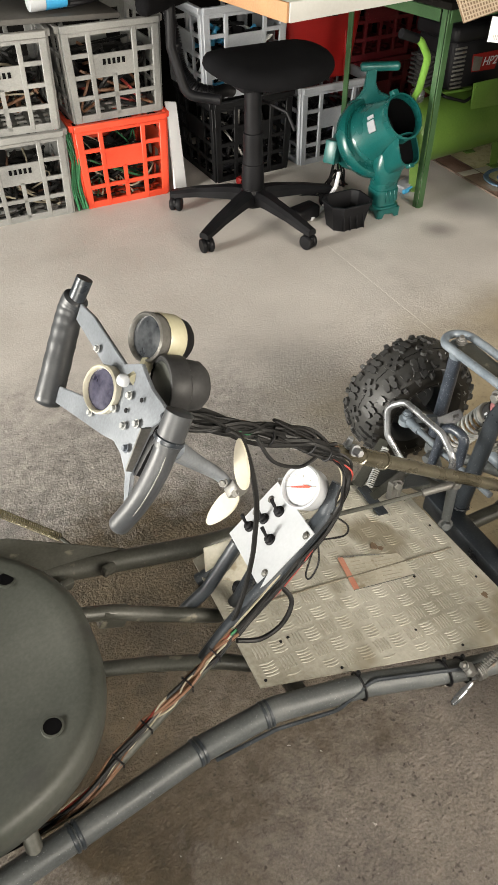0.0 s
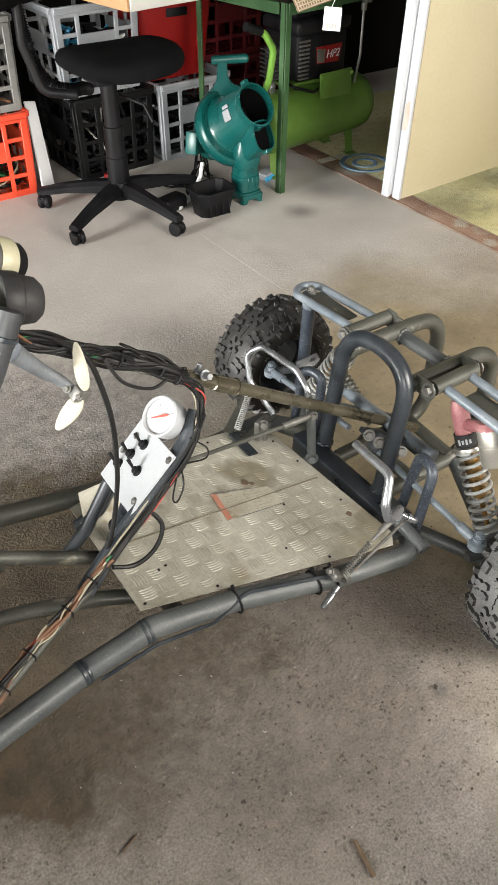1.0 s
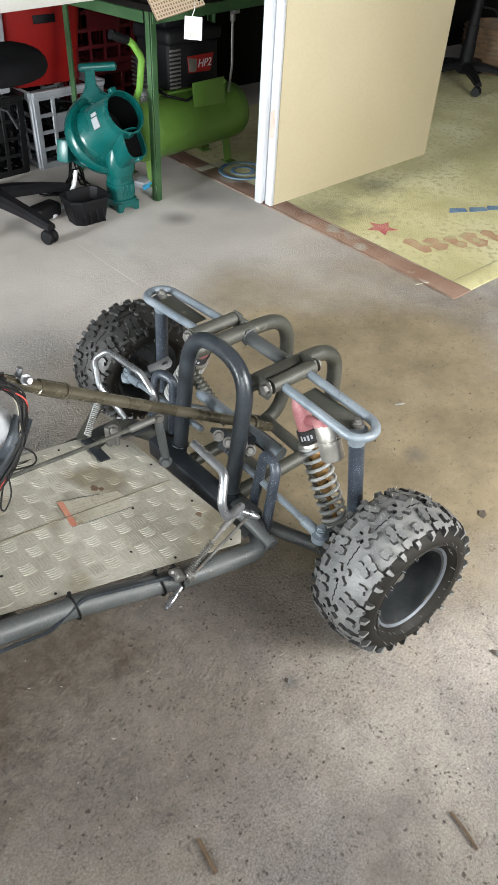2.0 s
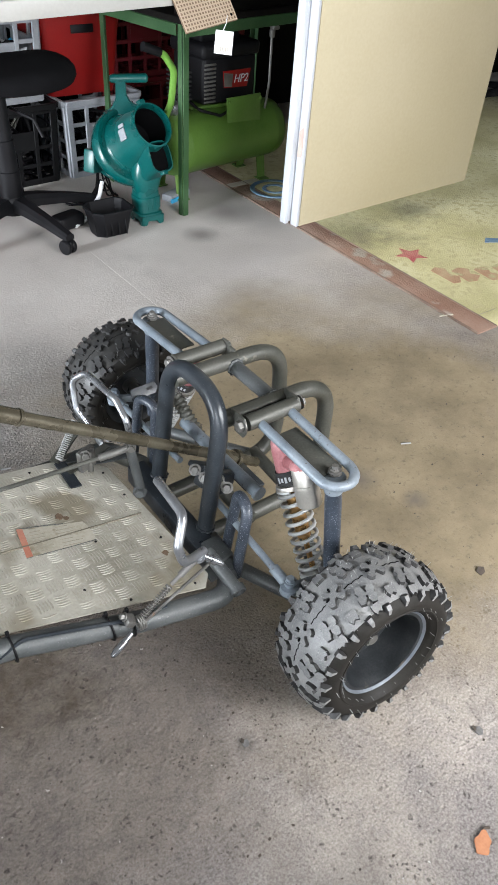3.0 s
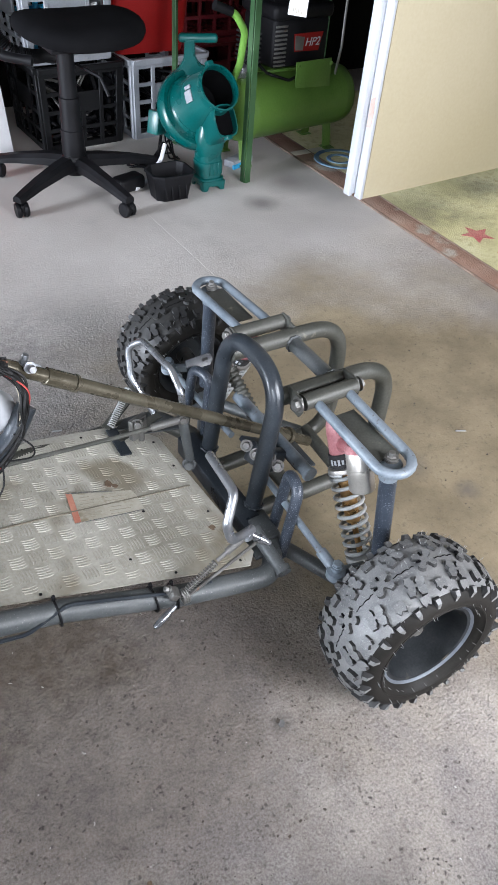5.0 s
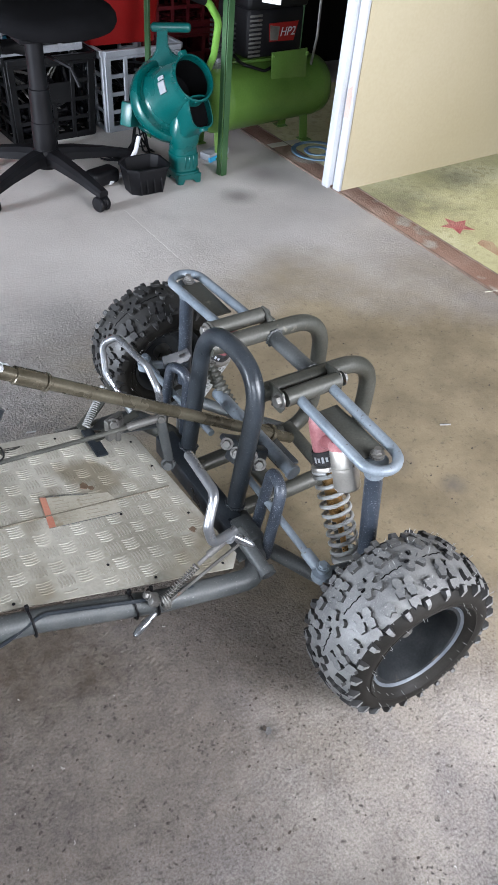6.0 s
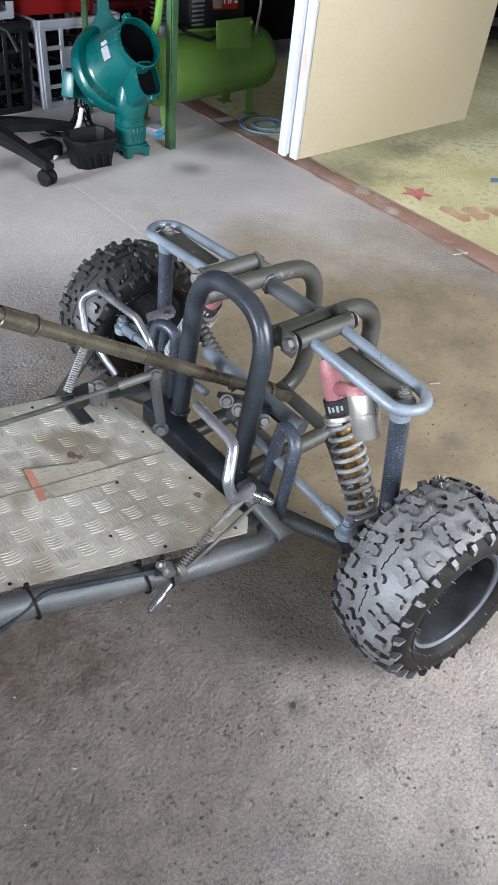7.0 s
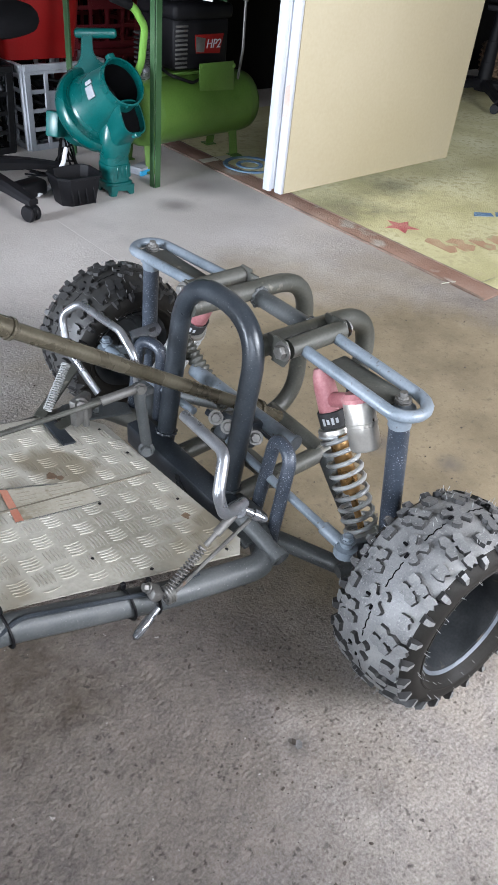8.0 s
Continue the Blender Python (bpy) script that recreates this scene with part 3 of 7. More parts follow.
def block(bm, m, size, bevel=0.0, segs=2):
    """A bevelled box of that size about the pose m (a Matrix or a place)."""
    if not isinstance(m, Matrix):
        m = Matrix.Translation(m)
    t = bmesh.new()
    bmesh.ops.create_cube(t, size=1)
    bmesh.ops.scale(t, vec=size, verts=t.verts)
    if bevel:
        bmesh.ops.bevel(t, geom=t.edges[:], offset=bevel, segments=segs, affect='EDGES', profile=0.5)
    bmesh.ops.transform(t, matrix=m, verts=t.verts)
    me = bpy.data.meshes.new("tmp")
    t.to_mesh(me)
    t.free()
    bm.from_mesh(me)
    bpy.data.meshes.remove(me)
    return bm


def axes(origin, x, y):
    """A pose from an origin and the directions of its x and (about) y axes."""
    x = Vector(x).normalized()
    z = x.cross(Vector(y)).normalized()
    y = z.cross(x)
    return Matrix.Translation(origin) @ Matrix((x, y, z)).transposed().to_4x4()


def slab(bm, pts, m, thick, bevel=0.0):
    """A flat outline in the pose's xy plane, with thickness along its z."""
    t = bmesh.new()
    vs = [t.verts.new((p[0], p[1], 0)) for p in pts]
    f = t.faces.new(vs)
    ext = bmesh.ops.extrude_face_region(t, geom=[f])
    bmesh.ops.translate(t, verts=[v for v in ext["geom"] if isinstance(v, bmesh.types.BMVert)], vec=(0, 0, thick))
    if bevel:
        bmesh.ops.bevel(t, geom=t.edges[:], offset=bevel, segments=2, affect='EDGES')
    bmesh.ops.transform(t, matrix=m, verts=t.verts)
    me = bpy.data.meshes.new("tmp")
    t.to_mesh(me)
    t.free()
    bm.from_mesh(me)
    bpy.data.meshes.remove(me)
    return bm


def bolt(bm, p, axis, r=0.007, h=0.007):
    """A hexagon head on a washer, standing on p along the axis."""
    axis = Vector(axis).normalized()
    lathe(bm, [(0, 0), (r * 1.45, 0), (r * 1.45, h * 0.22), (0, h * 0.22)], p, axis, 14)
    lathe(bm, [(r * 0.99, h * 0.2), (r, h * 0.9), (r * 0.85, h), (0, h)], p, axis, 6)
    return bm


def coil(p0, p1, radius, wire, turns, seg=6, per=14, bm=None, closed_ends=True):
    p0, p1 = Vector(p0), Vector(p1)
    ax = (p1 - p0)
    a = ax.normalized().orthogonal().normalized()
    b = ax.normalized().cross(a)
    n = int(turns * per)
    pts = []
    for i in range(n + 1):
        s = i / n
        h = s
        if closed_ends:
            h = min(1, max(0, (s - 0.06) / 0.88))
        t = 2 * math.pi * turns * s
        pts.append(p0 + ax * h + radius * (math.cos(t) * a + math.sin(t) * b))
    return sweep(bm or bmesh.new(), pts, wire, seg)


def wobble(pts, amount, n, rng):
    """A smooth wandering line through the points."""
    pts = [Vector(p) for p in pts]
    out = []
    m = len(pts) - 1
    off = [Vector((rng.uniform(-1, 1), rng.uniform(-1, 1), rng.uniform(-1, 1))) * amount for _ in pts]
    q = [p + o for p, o in zip(pts, off)]
    for i in range(m):
        p0, p1, p2, p3 = q[max(i - 1, 0)], q[i], q[i + 1], q[min(i + 2, m)]
        for k in range(n):
            t = k / n
            out.append(0.5 * ((2 * p1) + (p2 - p0) * t + (2 * p0 - 5 * p1 + 4 * p2 - p3) * t * t + (3 * p1 - p0 - 3 * p2 + p3) * t ** 3))
    out.append(q[-1])
    return out
M_CRUMB = material("dark_crumbs", [(0.05, 0.04, 0.032), (0.10, 0.08, 0.064)], 0.9, 0, 40, 200, 0.3, 0.001)
M_LEAF = material("orange_dry_leaf", [(0.36, 0.14, 0.06), (0.48, 0.22, 0.11)], 0.7, 0, 60, 300, 0.2, 0.0006)
M_FLUFF = material("grey_dust_fluff", [(0.112, 0.1085, 0.1085), (0.21, 0.2065, 0.203)], 0.95, 0, 90, 500, 0.6, 0.002, spec=0.1)

# ---- the setting ----
X0, X1, Y0, Y1, CEIL = -4.6, 6.2, -1.95, 3.35, 2.55
JOINT = 1.362


def build_floor():
    bm = bmesh.new()
    # two slabs with a narrow filled joint that runs slightly askew
    prof = [(-9, 0), (-0.0016, 0), (-0.0010, -0.0005), (0.0010, -0.0005), (0.0016, 0), (9, 0)]
    rows = []
    for y in (Y0, Y1):
        mid = JOINT - 0.0215 * (y - 0.2)
        rows.append([bm.verts.new((min(X1, max(X0, mid + x)), y, z)) for x, z in prof])
    for i in range(5):
        bm.faces.new((rows[0][i], rows[0][i + 1], rows[1][i + 1], rows[1][i]))
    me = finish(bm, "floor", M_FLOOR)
    for p in me.polygons:
        p.use_smooth = False
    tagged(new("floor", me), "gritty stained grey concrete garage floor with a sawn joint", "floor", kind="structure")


def wall_object(name, boxes, mat, label):
    bm = bmesh.new()
    for lo, hi in boxes:
        c = [(a + b) / 2 for a, b in zip(lo, hi)]
        block(bm, c, [b - a for a, b in zip(lo, hi)])
    return tagged(new(name, finish(bm, name, mat)), label, "wall", kind="structure")


build_floor()
wall_object("wall_north", [((X0, Y1, -0.05), (X1, Y1 + 0.12, CEIL))], M_WALL, "near-black board wall behind the crates")
wall_object("wall_west", [((X0 - 0.12, Y0, -0.05), (X0, 0.2, CEIL)), ((X0 - 0.12, 2.2, -0.05), (X0, Y1, CEIL)), ((X0 - 0.12, 0.2, 2.2), (X0, 2.2, CEIL))], M_WALLPALE, "grey painted wall with an open doorway")
wall_object("wall_east", [((X1, Y0, -0.05), (X1 + 0.12, Y1, CEIL))], M_WALLPALE, "grey painted end wall of the garage")
wall_object("wall_south", [((X0, Y0 - 0.12, -0.05), (-2.65, Y0, CEIL)), ((-0.25, Y0 - 0.12, -0.05), (0.65, Y0, CEIL)), ((2.65, Y0 - 0.12, -0.05), (X1, Y0, CEIL)), ((-2.65, Y0 - 0.12, 2.25), (-0.25, Y0, CEIL)), ((0.65, Y0 - 0.12, 2.25), (2.65, Y0, CEIL))], M_WALLPALE, "grey wall with two open garage doorways")
# added low blocker out of view; it shades the floor nearest the camera
wall_object("light_blocker", [((-0.95, -0.80, -0.05), (-0.83, 0.82, 0.45)), ((-0.95, -0.95, -0.05), (0.05, -0.80, 0.74)), ((0.05, -0.95, -0.05), (1.06, -0.80, 0.92))], M_WALLPALE, "plain low grey blocker, unseen, that keeps light off the near floor")
wall_object("ceiling", [((X0 - 0.12, Y0 - 0.12, CEIL), (X1 + 0.12, Y1 + 0.12, CEIL + 0.1))], M_CEIL, "plain weathered ceiling boards")
bm = bmesh.new()
block(bm, (0, 0, -0.12), (400, 400, 0.1))
tagged(new("ground", finish(bm, "ground", M_GROUND)), "pale driveway ground outside the garage", "ground", kind="structure")

# the open door leaf, hung from a header rail, its foot clear of the rug
DOOR_X0, DOOR_Y, DOOR_Z = 1.997, 1.699, 0.098
door = tagged(new("door_1"), "cream painted door leaf standing open with white rebated edge", "door", kind="structure")
door.location = (DOOR_X0, DOOR_Y, DOOR_Z)
INVERSE[door] = Matrix.Translation((-DOOR_X0, -DOOR_Y, -DOOR_Z))
dm = Matrix.Translation((DOOR_X0, DOOR_Y, DOOR_Z)) @ Matrix.Rotation(radians(2.0), 4, 'Z')
bm = bmesh.new()
block(bm, dm @ Matrix.Translation((0.505, 0.0185, 1.02)), (0.98, 0.035, 2.04), 0.002)
part("leaf", bm, M_DOOR, door)
bm = bmesh.new()
block(bm, dm @ Matrix.Translation((0.006, 0.0170, 1.02)), (0.014, 0.033, 2.04), 0.002)
part("edge_strip", bm, M_DOOREDGE, door, "white painted lock edge with a worn bare patch")
bm = bmesh.new()
block(bm, dm @ Matrix.Translation((-0.016, 0.0535, 1.024)), (0.016, 0.032, 2.04), 0.002)
part("rebate_strip", bm, M_DOOREDGE, door, "white painted rebate strip")
bm = bmesh.new()
block(bm, dm @ Matrix.Translation((0.493, 0.0540, 1.024)), (1.0, 0.030, 2.03), 0.002)
part("back_panel", bm, M_DOOREDGE, door)
bm = bmesh.new()
slab(bm, [(-0.012, -0.05), (0.009, -0.045), (0.012, 0.0), (0.008, 0.055), (-0.011, 0.04)], dm @ axes((-0.0018, 0.0170, 0.30), (0, -1, 0), (0, 0, 1)), 0.0012)
part("worn_patch", bm, M_WORN, door, "bare reddish worn patch")
wall_object("door_header", [((1.9, 1.66, 2.13), (X1, 1.82, CEIL))], M_WALLPALE, "header wall that carries the door")


def build_rug():
    """Play rug with a faded red border and pictures woven into the pile."""
    rug = thing("play_rug", 3.3, 1.9, 0.0, "worn olive yellow play rug with faded red border", "rug")
    x0, x1, y0, y1, h = 2.245, 4.9, 0.99, 3.0, 0.006
    bm = bmesh.new()
    nx, ny = 60, 46
    rng = random.Random(5)
    grid = [[bm.verts.new((x0 + (x1 - x0) * i / nx, y0 + (y1 - y0) * j / ny, h + rng.uniform(-0.0012, 0.0012))) for j in range(ny + 1)] for i in range(nx + 1)]
    for i in range(nx):
        for j in range(ny):
            bm.faces.new((grid[i][j], grid[i + 1][j], grid[i + 1][j + 1], grid[i][j + 1]))
    part("rug_field", bm, M_RUG, rug)
    bm = bmesh.new()
    block(bm, (2.195, (y0 + y1) / 2 - 0.04, 0.003), (0.1, y1 - y0 + 0.085, 0.006), 0.0015)
    part("border_strip", bm, M_RUGEDGE, rug, "faded brick red border")
    bm = bmesh.new()
    block(bm, ((x0 + x1) / 2, 0.95, 0.003), (x1 - x0 - 0.002, 0.078, 0.0058), 0.0015)
    part("border_strip", bm, M_RUG, rug)

    for x in (2.1475, 2.2415):
        bm = bmesh.new()
        block(bm, (x, (y0 + y1) / 2 - 0.04, 0.0042), (0.006, y1 - y0 + 0.08, 0.0062), 0.001, 1)
        part("piping", bm, M_RUGPIPE, rug, "thin dark seam along the border")

    count = itertools.count()

    def motif(pts, m, mat, name):
        b = bmesh.new()
        m = Matrix.Translation((0, 0, 0.0004 * (next(count) % 8))) @ m
        slab(b, pts, m, 0.0007)
        part(name, b, mat, rug)

    def at(x, y, turn=0):
        return Matrix.Translation((x, y, 0.0072)) @ Matrix.Rotation(radians(turn), 4, 'Z')

    star = [((0.068 if k % 2 == 0 else 0.031) * math.cos(k * math.pi / 5 + 0.3), (0.068 if k % 2 == 0 else 0.031) * math.sin(k * math.pi / 5 + 0.3)) for k in range(10)]
    motif(star, at(2.375, 1.440), M_RUGRED, "star_motif")
    # faded red letter shapes, too worn to read
    stroke = [(-0.024, -0.036), (0.002, -0.040), (0.028, -0.020), (0.012, 0.0), (0.027, 0.022), (0.006, 0.040), (-0.024, 0.032)]
    for k, (x, y, t) in enumerate(((2.37, 1.25, 30), (2.44, 1.215, 24), (2.52, 1.18, 28), (2.60, 1.15, 20), (2.69, 1.125, 26), (2.80, 1.10, 18), (2.90, 1.07, 24))):
        motif([(px * (1.5 if k % 2 else 1.2), py * (1.4 if k % 3 else 1.7)) for px, py in stroke], at(x, y, t - 30), M_RUGPINK, "letter_motif")
    for x, y in ((2.78, 1.37), (2.86, 1.325), (2.94, 1.29), (3.02, 1.25)):
        motif([(-0.045, -0.018), (0.04, -0.024), (0.048, 0.012), (-0.02, 0.026)], at(x, y, -24), M_RUGBLUE, "blue_motif")
    b = bmesh.new()
    sweep(b, [(2.315 + 0.105 * math.cos(a), 2.235 + 0.10 * math.sin(a), 0.0085) for a in (2 * math.pi * k / 32 for k in range(32))], 0.0115, 6, closed=True)
    bmesh.ops.scale(b, vec=(1, 1, 0.35), verts=b.verts, space=Matrix.Translation((0, 0, -0.0085)))
    part("ring_motif", b, M_RUGBLUE, rug, "faded blue ring")
    b = bmesh.new()
    sweep(b, [(2.315 + 0.05 * math.cos(a), 2.235 + 0.047 * math.sin(a), 0.0085) for a in (2 * math.pi * k / 24 for k in range(24))], 0.010, 6, closed=True)
    bmesh.ops.scale(b, vec=(1, 1, 0.35), verts=b.verts, space=Matrix.Translation((0, 0, -0.0085)))
    part("ring_motif", b, M_RUGBLUE, rug, "faded blue ring")


build_rug()


# ---- crates along the back wall ----
def build_crate(name, mat, label, group, m, w=0.37, d=0.36, h=0.325, print_bars=True, taper=0.012, logo=M_INK):
    """A milk crate: four lattice sides with a name panel, a lattice base and a rolled rim."""
    cr = thing(name, 0, 0, 0, label, "crate", group, local=True)

    def side(bm, width):
        # in a local plane: x across, z up, y outward = 0
        t = 0.011
        cols = [-width / 2 + 0.014, -width / 4 + 0.006, 0, width / 4 - 0.006, width / 2 - 0.014]
        rows = [0.012, 0.083, 0.154, 0.225, h - 0.03]
        for i, c in enumerate(cols):
            edge = i in (0, 4)
            if i == 2:
                block(bm, (c, 0, (rows[0] + rows[2]) / 2), (0.016, t * 0.8, rows[2] - rows[0]))
            else:
                block(bm, (c, 0, h / 2), (0.027 if edge else 0.018, t, h - 0.004), 0.002, 1)
        for k, z in enumerate(rows):
            if k == 3:
                q = width / 4 + 0.004
                for s in (-1, 1):
                    block(bm, (s * (width / 2 - q / 2), 0, z), (q, t * 0.8, 0.015))
            else:
                block(bm, (0, 0, z), (width - 0.004, t * 0.8, 0.026 if k == 0 else 0.015))
        block(bm, (0, 0, 0.190), (width / 2 - 0.01, t * 0.7, 0.068))
        block(bm, (0, -0.004, h - 0.012), (width, t + 0.009, 0.024), 0.003, 1)

    for name2, width, place in (("front_side", w, pose(0, -d / 2, 0)), ("back_side", w, pose(0, d / 2, 0, 0, 0, 180)), ("end_side", d, pose(-w / 2, 0, 0, 0, 0, -90)), ("end_side", d, pose(w / 2, 0, 0, 0, 0, 90))):
        bm = bmesh.new()
        side(bm, width - 0.006)
        bmesh.ops.transform(bm, matrix=place, verts=bm.verts)
        for v in bm.verts:
            k = 1 - taper / (w / 2) * (1 - v.co.z / h)
            v.co.x, v.co.y = v.co.x * k, v.co.y * k
        part(name2, bm, mat, cr)
    bm = bmesh.new()
    for i in range(6):
        s = -0.5 + (i + 0.5) / 6
        block(bm, (s * (w - 0.06), 0, 0.009), (0.016, d - 0.05, 0.009))
        block(bm, (0, s * (d - 0.06), 0.0095), (w - 0.05, 0.016, 0.008))
    part("base_lattice", bm, mat, cr)
    if print_bars:
        bm = bmesh.new()
        for i in range(5):
            block(bm, (-0.036 + 0.018 * i, -d / 2 - 0.0045 + taper * 0.4, 0.197), (0.011, 0.002, 0.019))
        part("printed_name_bars", bm, logo, cr, "dark printed bars")
    cr.matrix_basis = m
    return cr


def fill_crate(name, x, y, z, w, d, h, seed, label, colours):
    """A tangle of cables and small parts that lies in a crate."""
    rng = random.Random(seed)
    t = thing(name, x, y, z, label, "cables")
    for mat, n, r in colours:
        for _ in range(n):
            bm = bmesh.new()
            pts = [(x + rng.uniform(-w, w) / 2, y + rng.uniform(-d, d) / 2, z + 0.008 + rng.random() ** 1.4 * h) for _ in range(6)]
            sweep(bm, wobble(pts, 0.0, 6, rng), r * rng.uniform(0.7, 1.3), 6)
            for v in bm.verts:
                v.co.x = min(x + w / 2, max(x - w / 2, v.co.x))
                v.co.y = min(y + d / 2, max(y - d / 2, v.co.y))
                v.co.z = min(z + h + 0.03, max(z + 0.003, v.co.z))
            part("cable", bm, mat, t)
    for _ in range(5):
        bm = bmesh.new()
        size = [rng.uniform(0.04, 0.1) for _ in range(3)]
        block(bm, pose(x + rng.uniform(-w, w) * 0.3, y + rng.uniform(-d, d) * 0.3, z + 0.06 + rng.random() * h * 0.5, *(rng.uniform(-50, 50) for _ in range(3))), size, 0.006)
        part("small_box", bm, colours[0][0], t)
    return t


CRATE_H = 0.325
CRATES = "milk crates along the wall"
build_crate("milk_crate", M_CRATE_GREY, "grey plastic milk crate at the foot of a stack", CRATES, pose(0.392, 2.935, 0, 0, 0, -2))
build_crate("milk_crate", M_CRATE_GREY, "grey plastic milk crate stacked on another, full of cables", CRATES, pose(0.398, 2.94, CRATE_H + 0.001, 0, 0, -4), taper=0.010)
build_crate("milk_crate", M_CRATE_ORANGE, "bright orange red plastic milk crate full of wires", CRATES, pose(0.790, 2.935, 0, 0, 0, 0), print_bars=False)
build_crate("milk_crate", M_CRATE_GREY, "grey plastic milk crate stacked on the orange crate", CRATES, pose(0.792, 2.945, CRATE_H + 0.001, 0, 0, 1.5))
build_crate("milk_crate", M_CRATE_BLACK, "black plastic crate under the bench", CRATES, pose(1.345, 2.94, 0, 0, 0, 3), print_bars=False)
build_crate("milk_crate", M_CRATE_PALE, "pale grey crate stacked on the black crate", CRATES, pose(1.325, 2.97, CRATE_H + 0.001, 0, 0, 3), print_bars=False)
build_crate("milk_crate", M_CRATE_PALE, "pale grey plastic crate beside the blower", CRATES, pose(1.745, 2.95, 0, 0, 0, 4), print_bars=False)
for k, (x, z) in enumerate(((2.08, 0.0), (2.08, CRATE_H + 0.001), (2.47, 0.0), (2.47, CRATE_H + 0.001))):
    build_crate("milk_crate", M_CRATE_MAROON, "dark maroon plastic crate stacked behind the compressor", CRATES, pose(x, 3.15, z, 0, 0, 3), print_bars=False, d=0.34)

BITS = [(M_WIRE["black"], 16, 0.006), (M_WIRE["pale"], 3, 0.004), (M_WIRE["brown"], 4, 0.005)]
fill_crate("cable_tangle", 0.392, 2.935, 0.016, 0.30, 0.29, 0.16, 1, "black cables and small parts in a grey crate", BITS)
fill_crate("cable_tangle", 0.398, 2.94, CRATE_H + 0.017, 0.30, 0.29, 0.2, 2, "black cables piled in a grey crate", BITS)
fill_crate("cable_tangle", 0.790, 2.935, 0.016, 0.30, 0.29, 0.20, 3, "green, pale and black wires in the orange crate", [(M_WIRE["black"], 12, 0.006), (M_WIRE["green"], 4, 0.004), (M_WIRE["pale"], 4, 0.003)])
fill_crate("cable_tangle", 0.792, 2.945, CRATE_H + 0.017, 0.30, 0.29, 0.2, 4, "black, red and brown leads in the upper crate", [(M_WIRE["black"], 16, 0.007), (M_WIRE["red"], 1, 0.005), (M_WIRE["brown"], 4, 0.005)])
fill_crate("cable_tangle", 1.345, 2.94, 0.016, 0.29, 0.29, 0.24, 5, "black tools and leads in a black crate", [(M_BLACK, 16, 0.008), (M_STEEL, 4, 0.005)])
fill_crate("cable_tangle", 1.325, 2.97, CRATE_H + 0.017, 0.29, 0.28, 0.2, 6, "dark leads and a blue part in a pale crate", [(M_BLACK, 12, 0.008), (M_BLUE, 2, 0.009), (M_PAPER, 3, 0.006)])
fill_crate("cable_tangle", 1.745, 2.95, 0.016, 0.29, 0.29, 0.2, 7, "dark parts in a pale grey crate", [(M_BLACK, 14, 0.008), (M_VIOLET, 1, 0.006)])

# clutter on the tall crate stack
bm = bmesh.new()
block(bm, pose(0.50, 2.93, 0.678, 0, 3, 4), (0.66, 0.36, 0.018), 0.003)
solo("grey_board", bm, M_WALLPALE, "dusty grey board lying across the crate stacks", "board")
can = thing("spray_can", 0.60, 2.80, 0.70, "spray can with blue and white label lying on a board", "can")
bm = bmesh.new()
lathe(bm, [(0, 0), (0.028, 0.002), (0.030, 0.01), (0.030, 0.055), (0, 0.055)], (0.535, 2.80, 0.722), (1, 0.12, 0.02), 20)
part("can_end", bm, M_WHITE, can)
bm = bmesh.new()
lathe(bm, [(0, 0), (0.0305, 0), (0.0305, 0.075), (0, 0.075)], (0.5901, 2.8066, 0.7231), (1, 0.12, 0.02), 20)
part("label_wrap", bm, M_BLUE, can, "bright blue label")
bm = bmesh.new()
lathe(bm, [(0.030, 0), (0.030, 0.006), (0.018, 0.022), (0.018, 0.045), (0, 0.045)], (0.6646, 2.8156, 0.7246), (1, 0.12, 0.02), 20)
part("cap", bm, M_BLACK, can)
rng = random.Random(9)
bm = bmesh.new()
for k in range(6):
    pts = [(0.70 + 0.09 * math.cos(a + k) + rng.uniform(-0.02, 0.02), 2.86 + 0.06 * math.sin(a + k), 0.70 + 0.008 * k) for a in (0, 1.2, 2.4, 3.6, 4.8, 6.0)]
    sweep(bm, wobble(pts, 0.006, 6, rng), 0.007, 6)
solo("coiled_lead", bm, M_BLACK, "coiled black lead lying on the crate board", "cable")
bm = bmesh.new()
slab(bm, [(-0.03, 0), (0.03, 0), (0.028, 0.335), (-0.02, 0.345)], axes((1.015, 2.775, 0.003), (0.95, 0.25, 0), (0.0, 0.10, 1)), 0.012, 0.002)
solo("cardboard_sheet", bm, M_PAPER, "white cardboard sheets standing beside the orange crate", "cardboard")
bm = bmesh.new()
for k in range(5):
    x = 0.578 + 0.008 * k
    sweep(bm, wobble([(x, 2.76, 0.006), (x - 0.01, 2.765, 0.10), (x + 0.006, 2.77, 0.2), (x - 0.012, 2.80, 0.31)], 0.006, 6, rng), 0.0045, 6)
solo("loose_wires", bm, M_WIRE["green"], "loose green wires hanging between the crates", "cable", kind="stuff")

# red tub on the pale crate
tub = thing("red_tub", 1.70, 2.97, CRATE_H + 0.002, "deep red plastic storage tub with a grip slot", "tub")
bm = bmesh.new()
z0, z1 = CRATE_H + 0.002, CRATE_H + 0.30


def tub_ring(bm, w, d, z, cx=1.70, cy=2.97, r=0.03):
    out = []
    for sx, sy, a0 in ((1, 1, 0), (-1, 1, 90), (-1, -1, 180), (1, -1, 270)):
        for k in range(4):
            a = radians(a0 + 30 * k)
            out.append(bm.verts.new((cx + sx * (w / 2 - r) + r * math.cos(a), cy + sy * (d / 2 - r) + r * math.sin(a), z)))
    return out


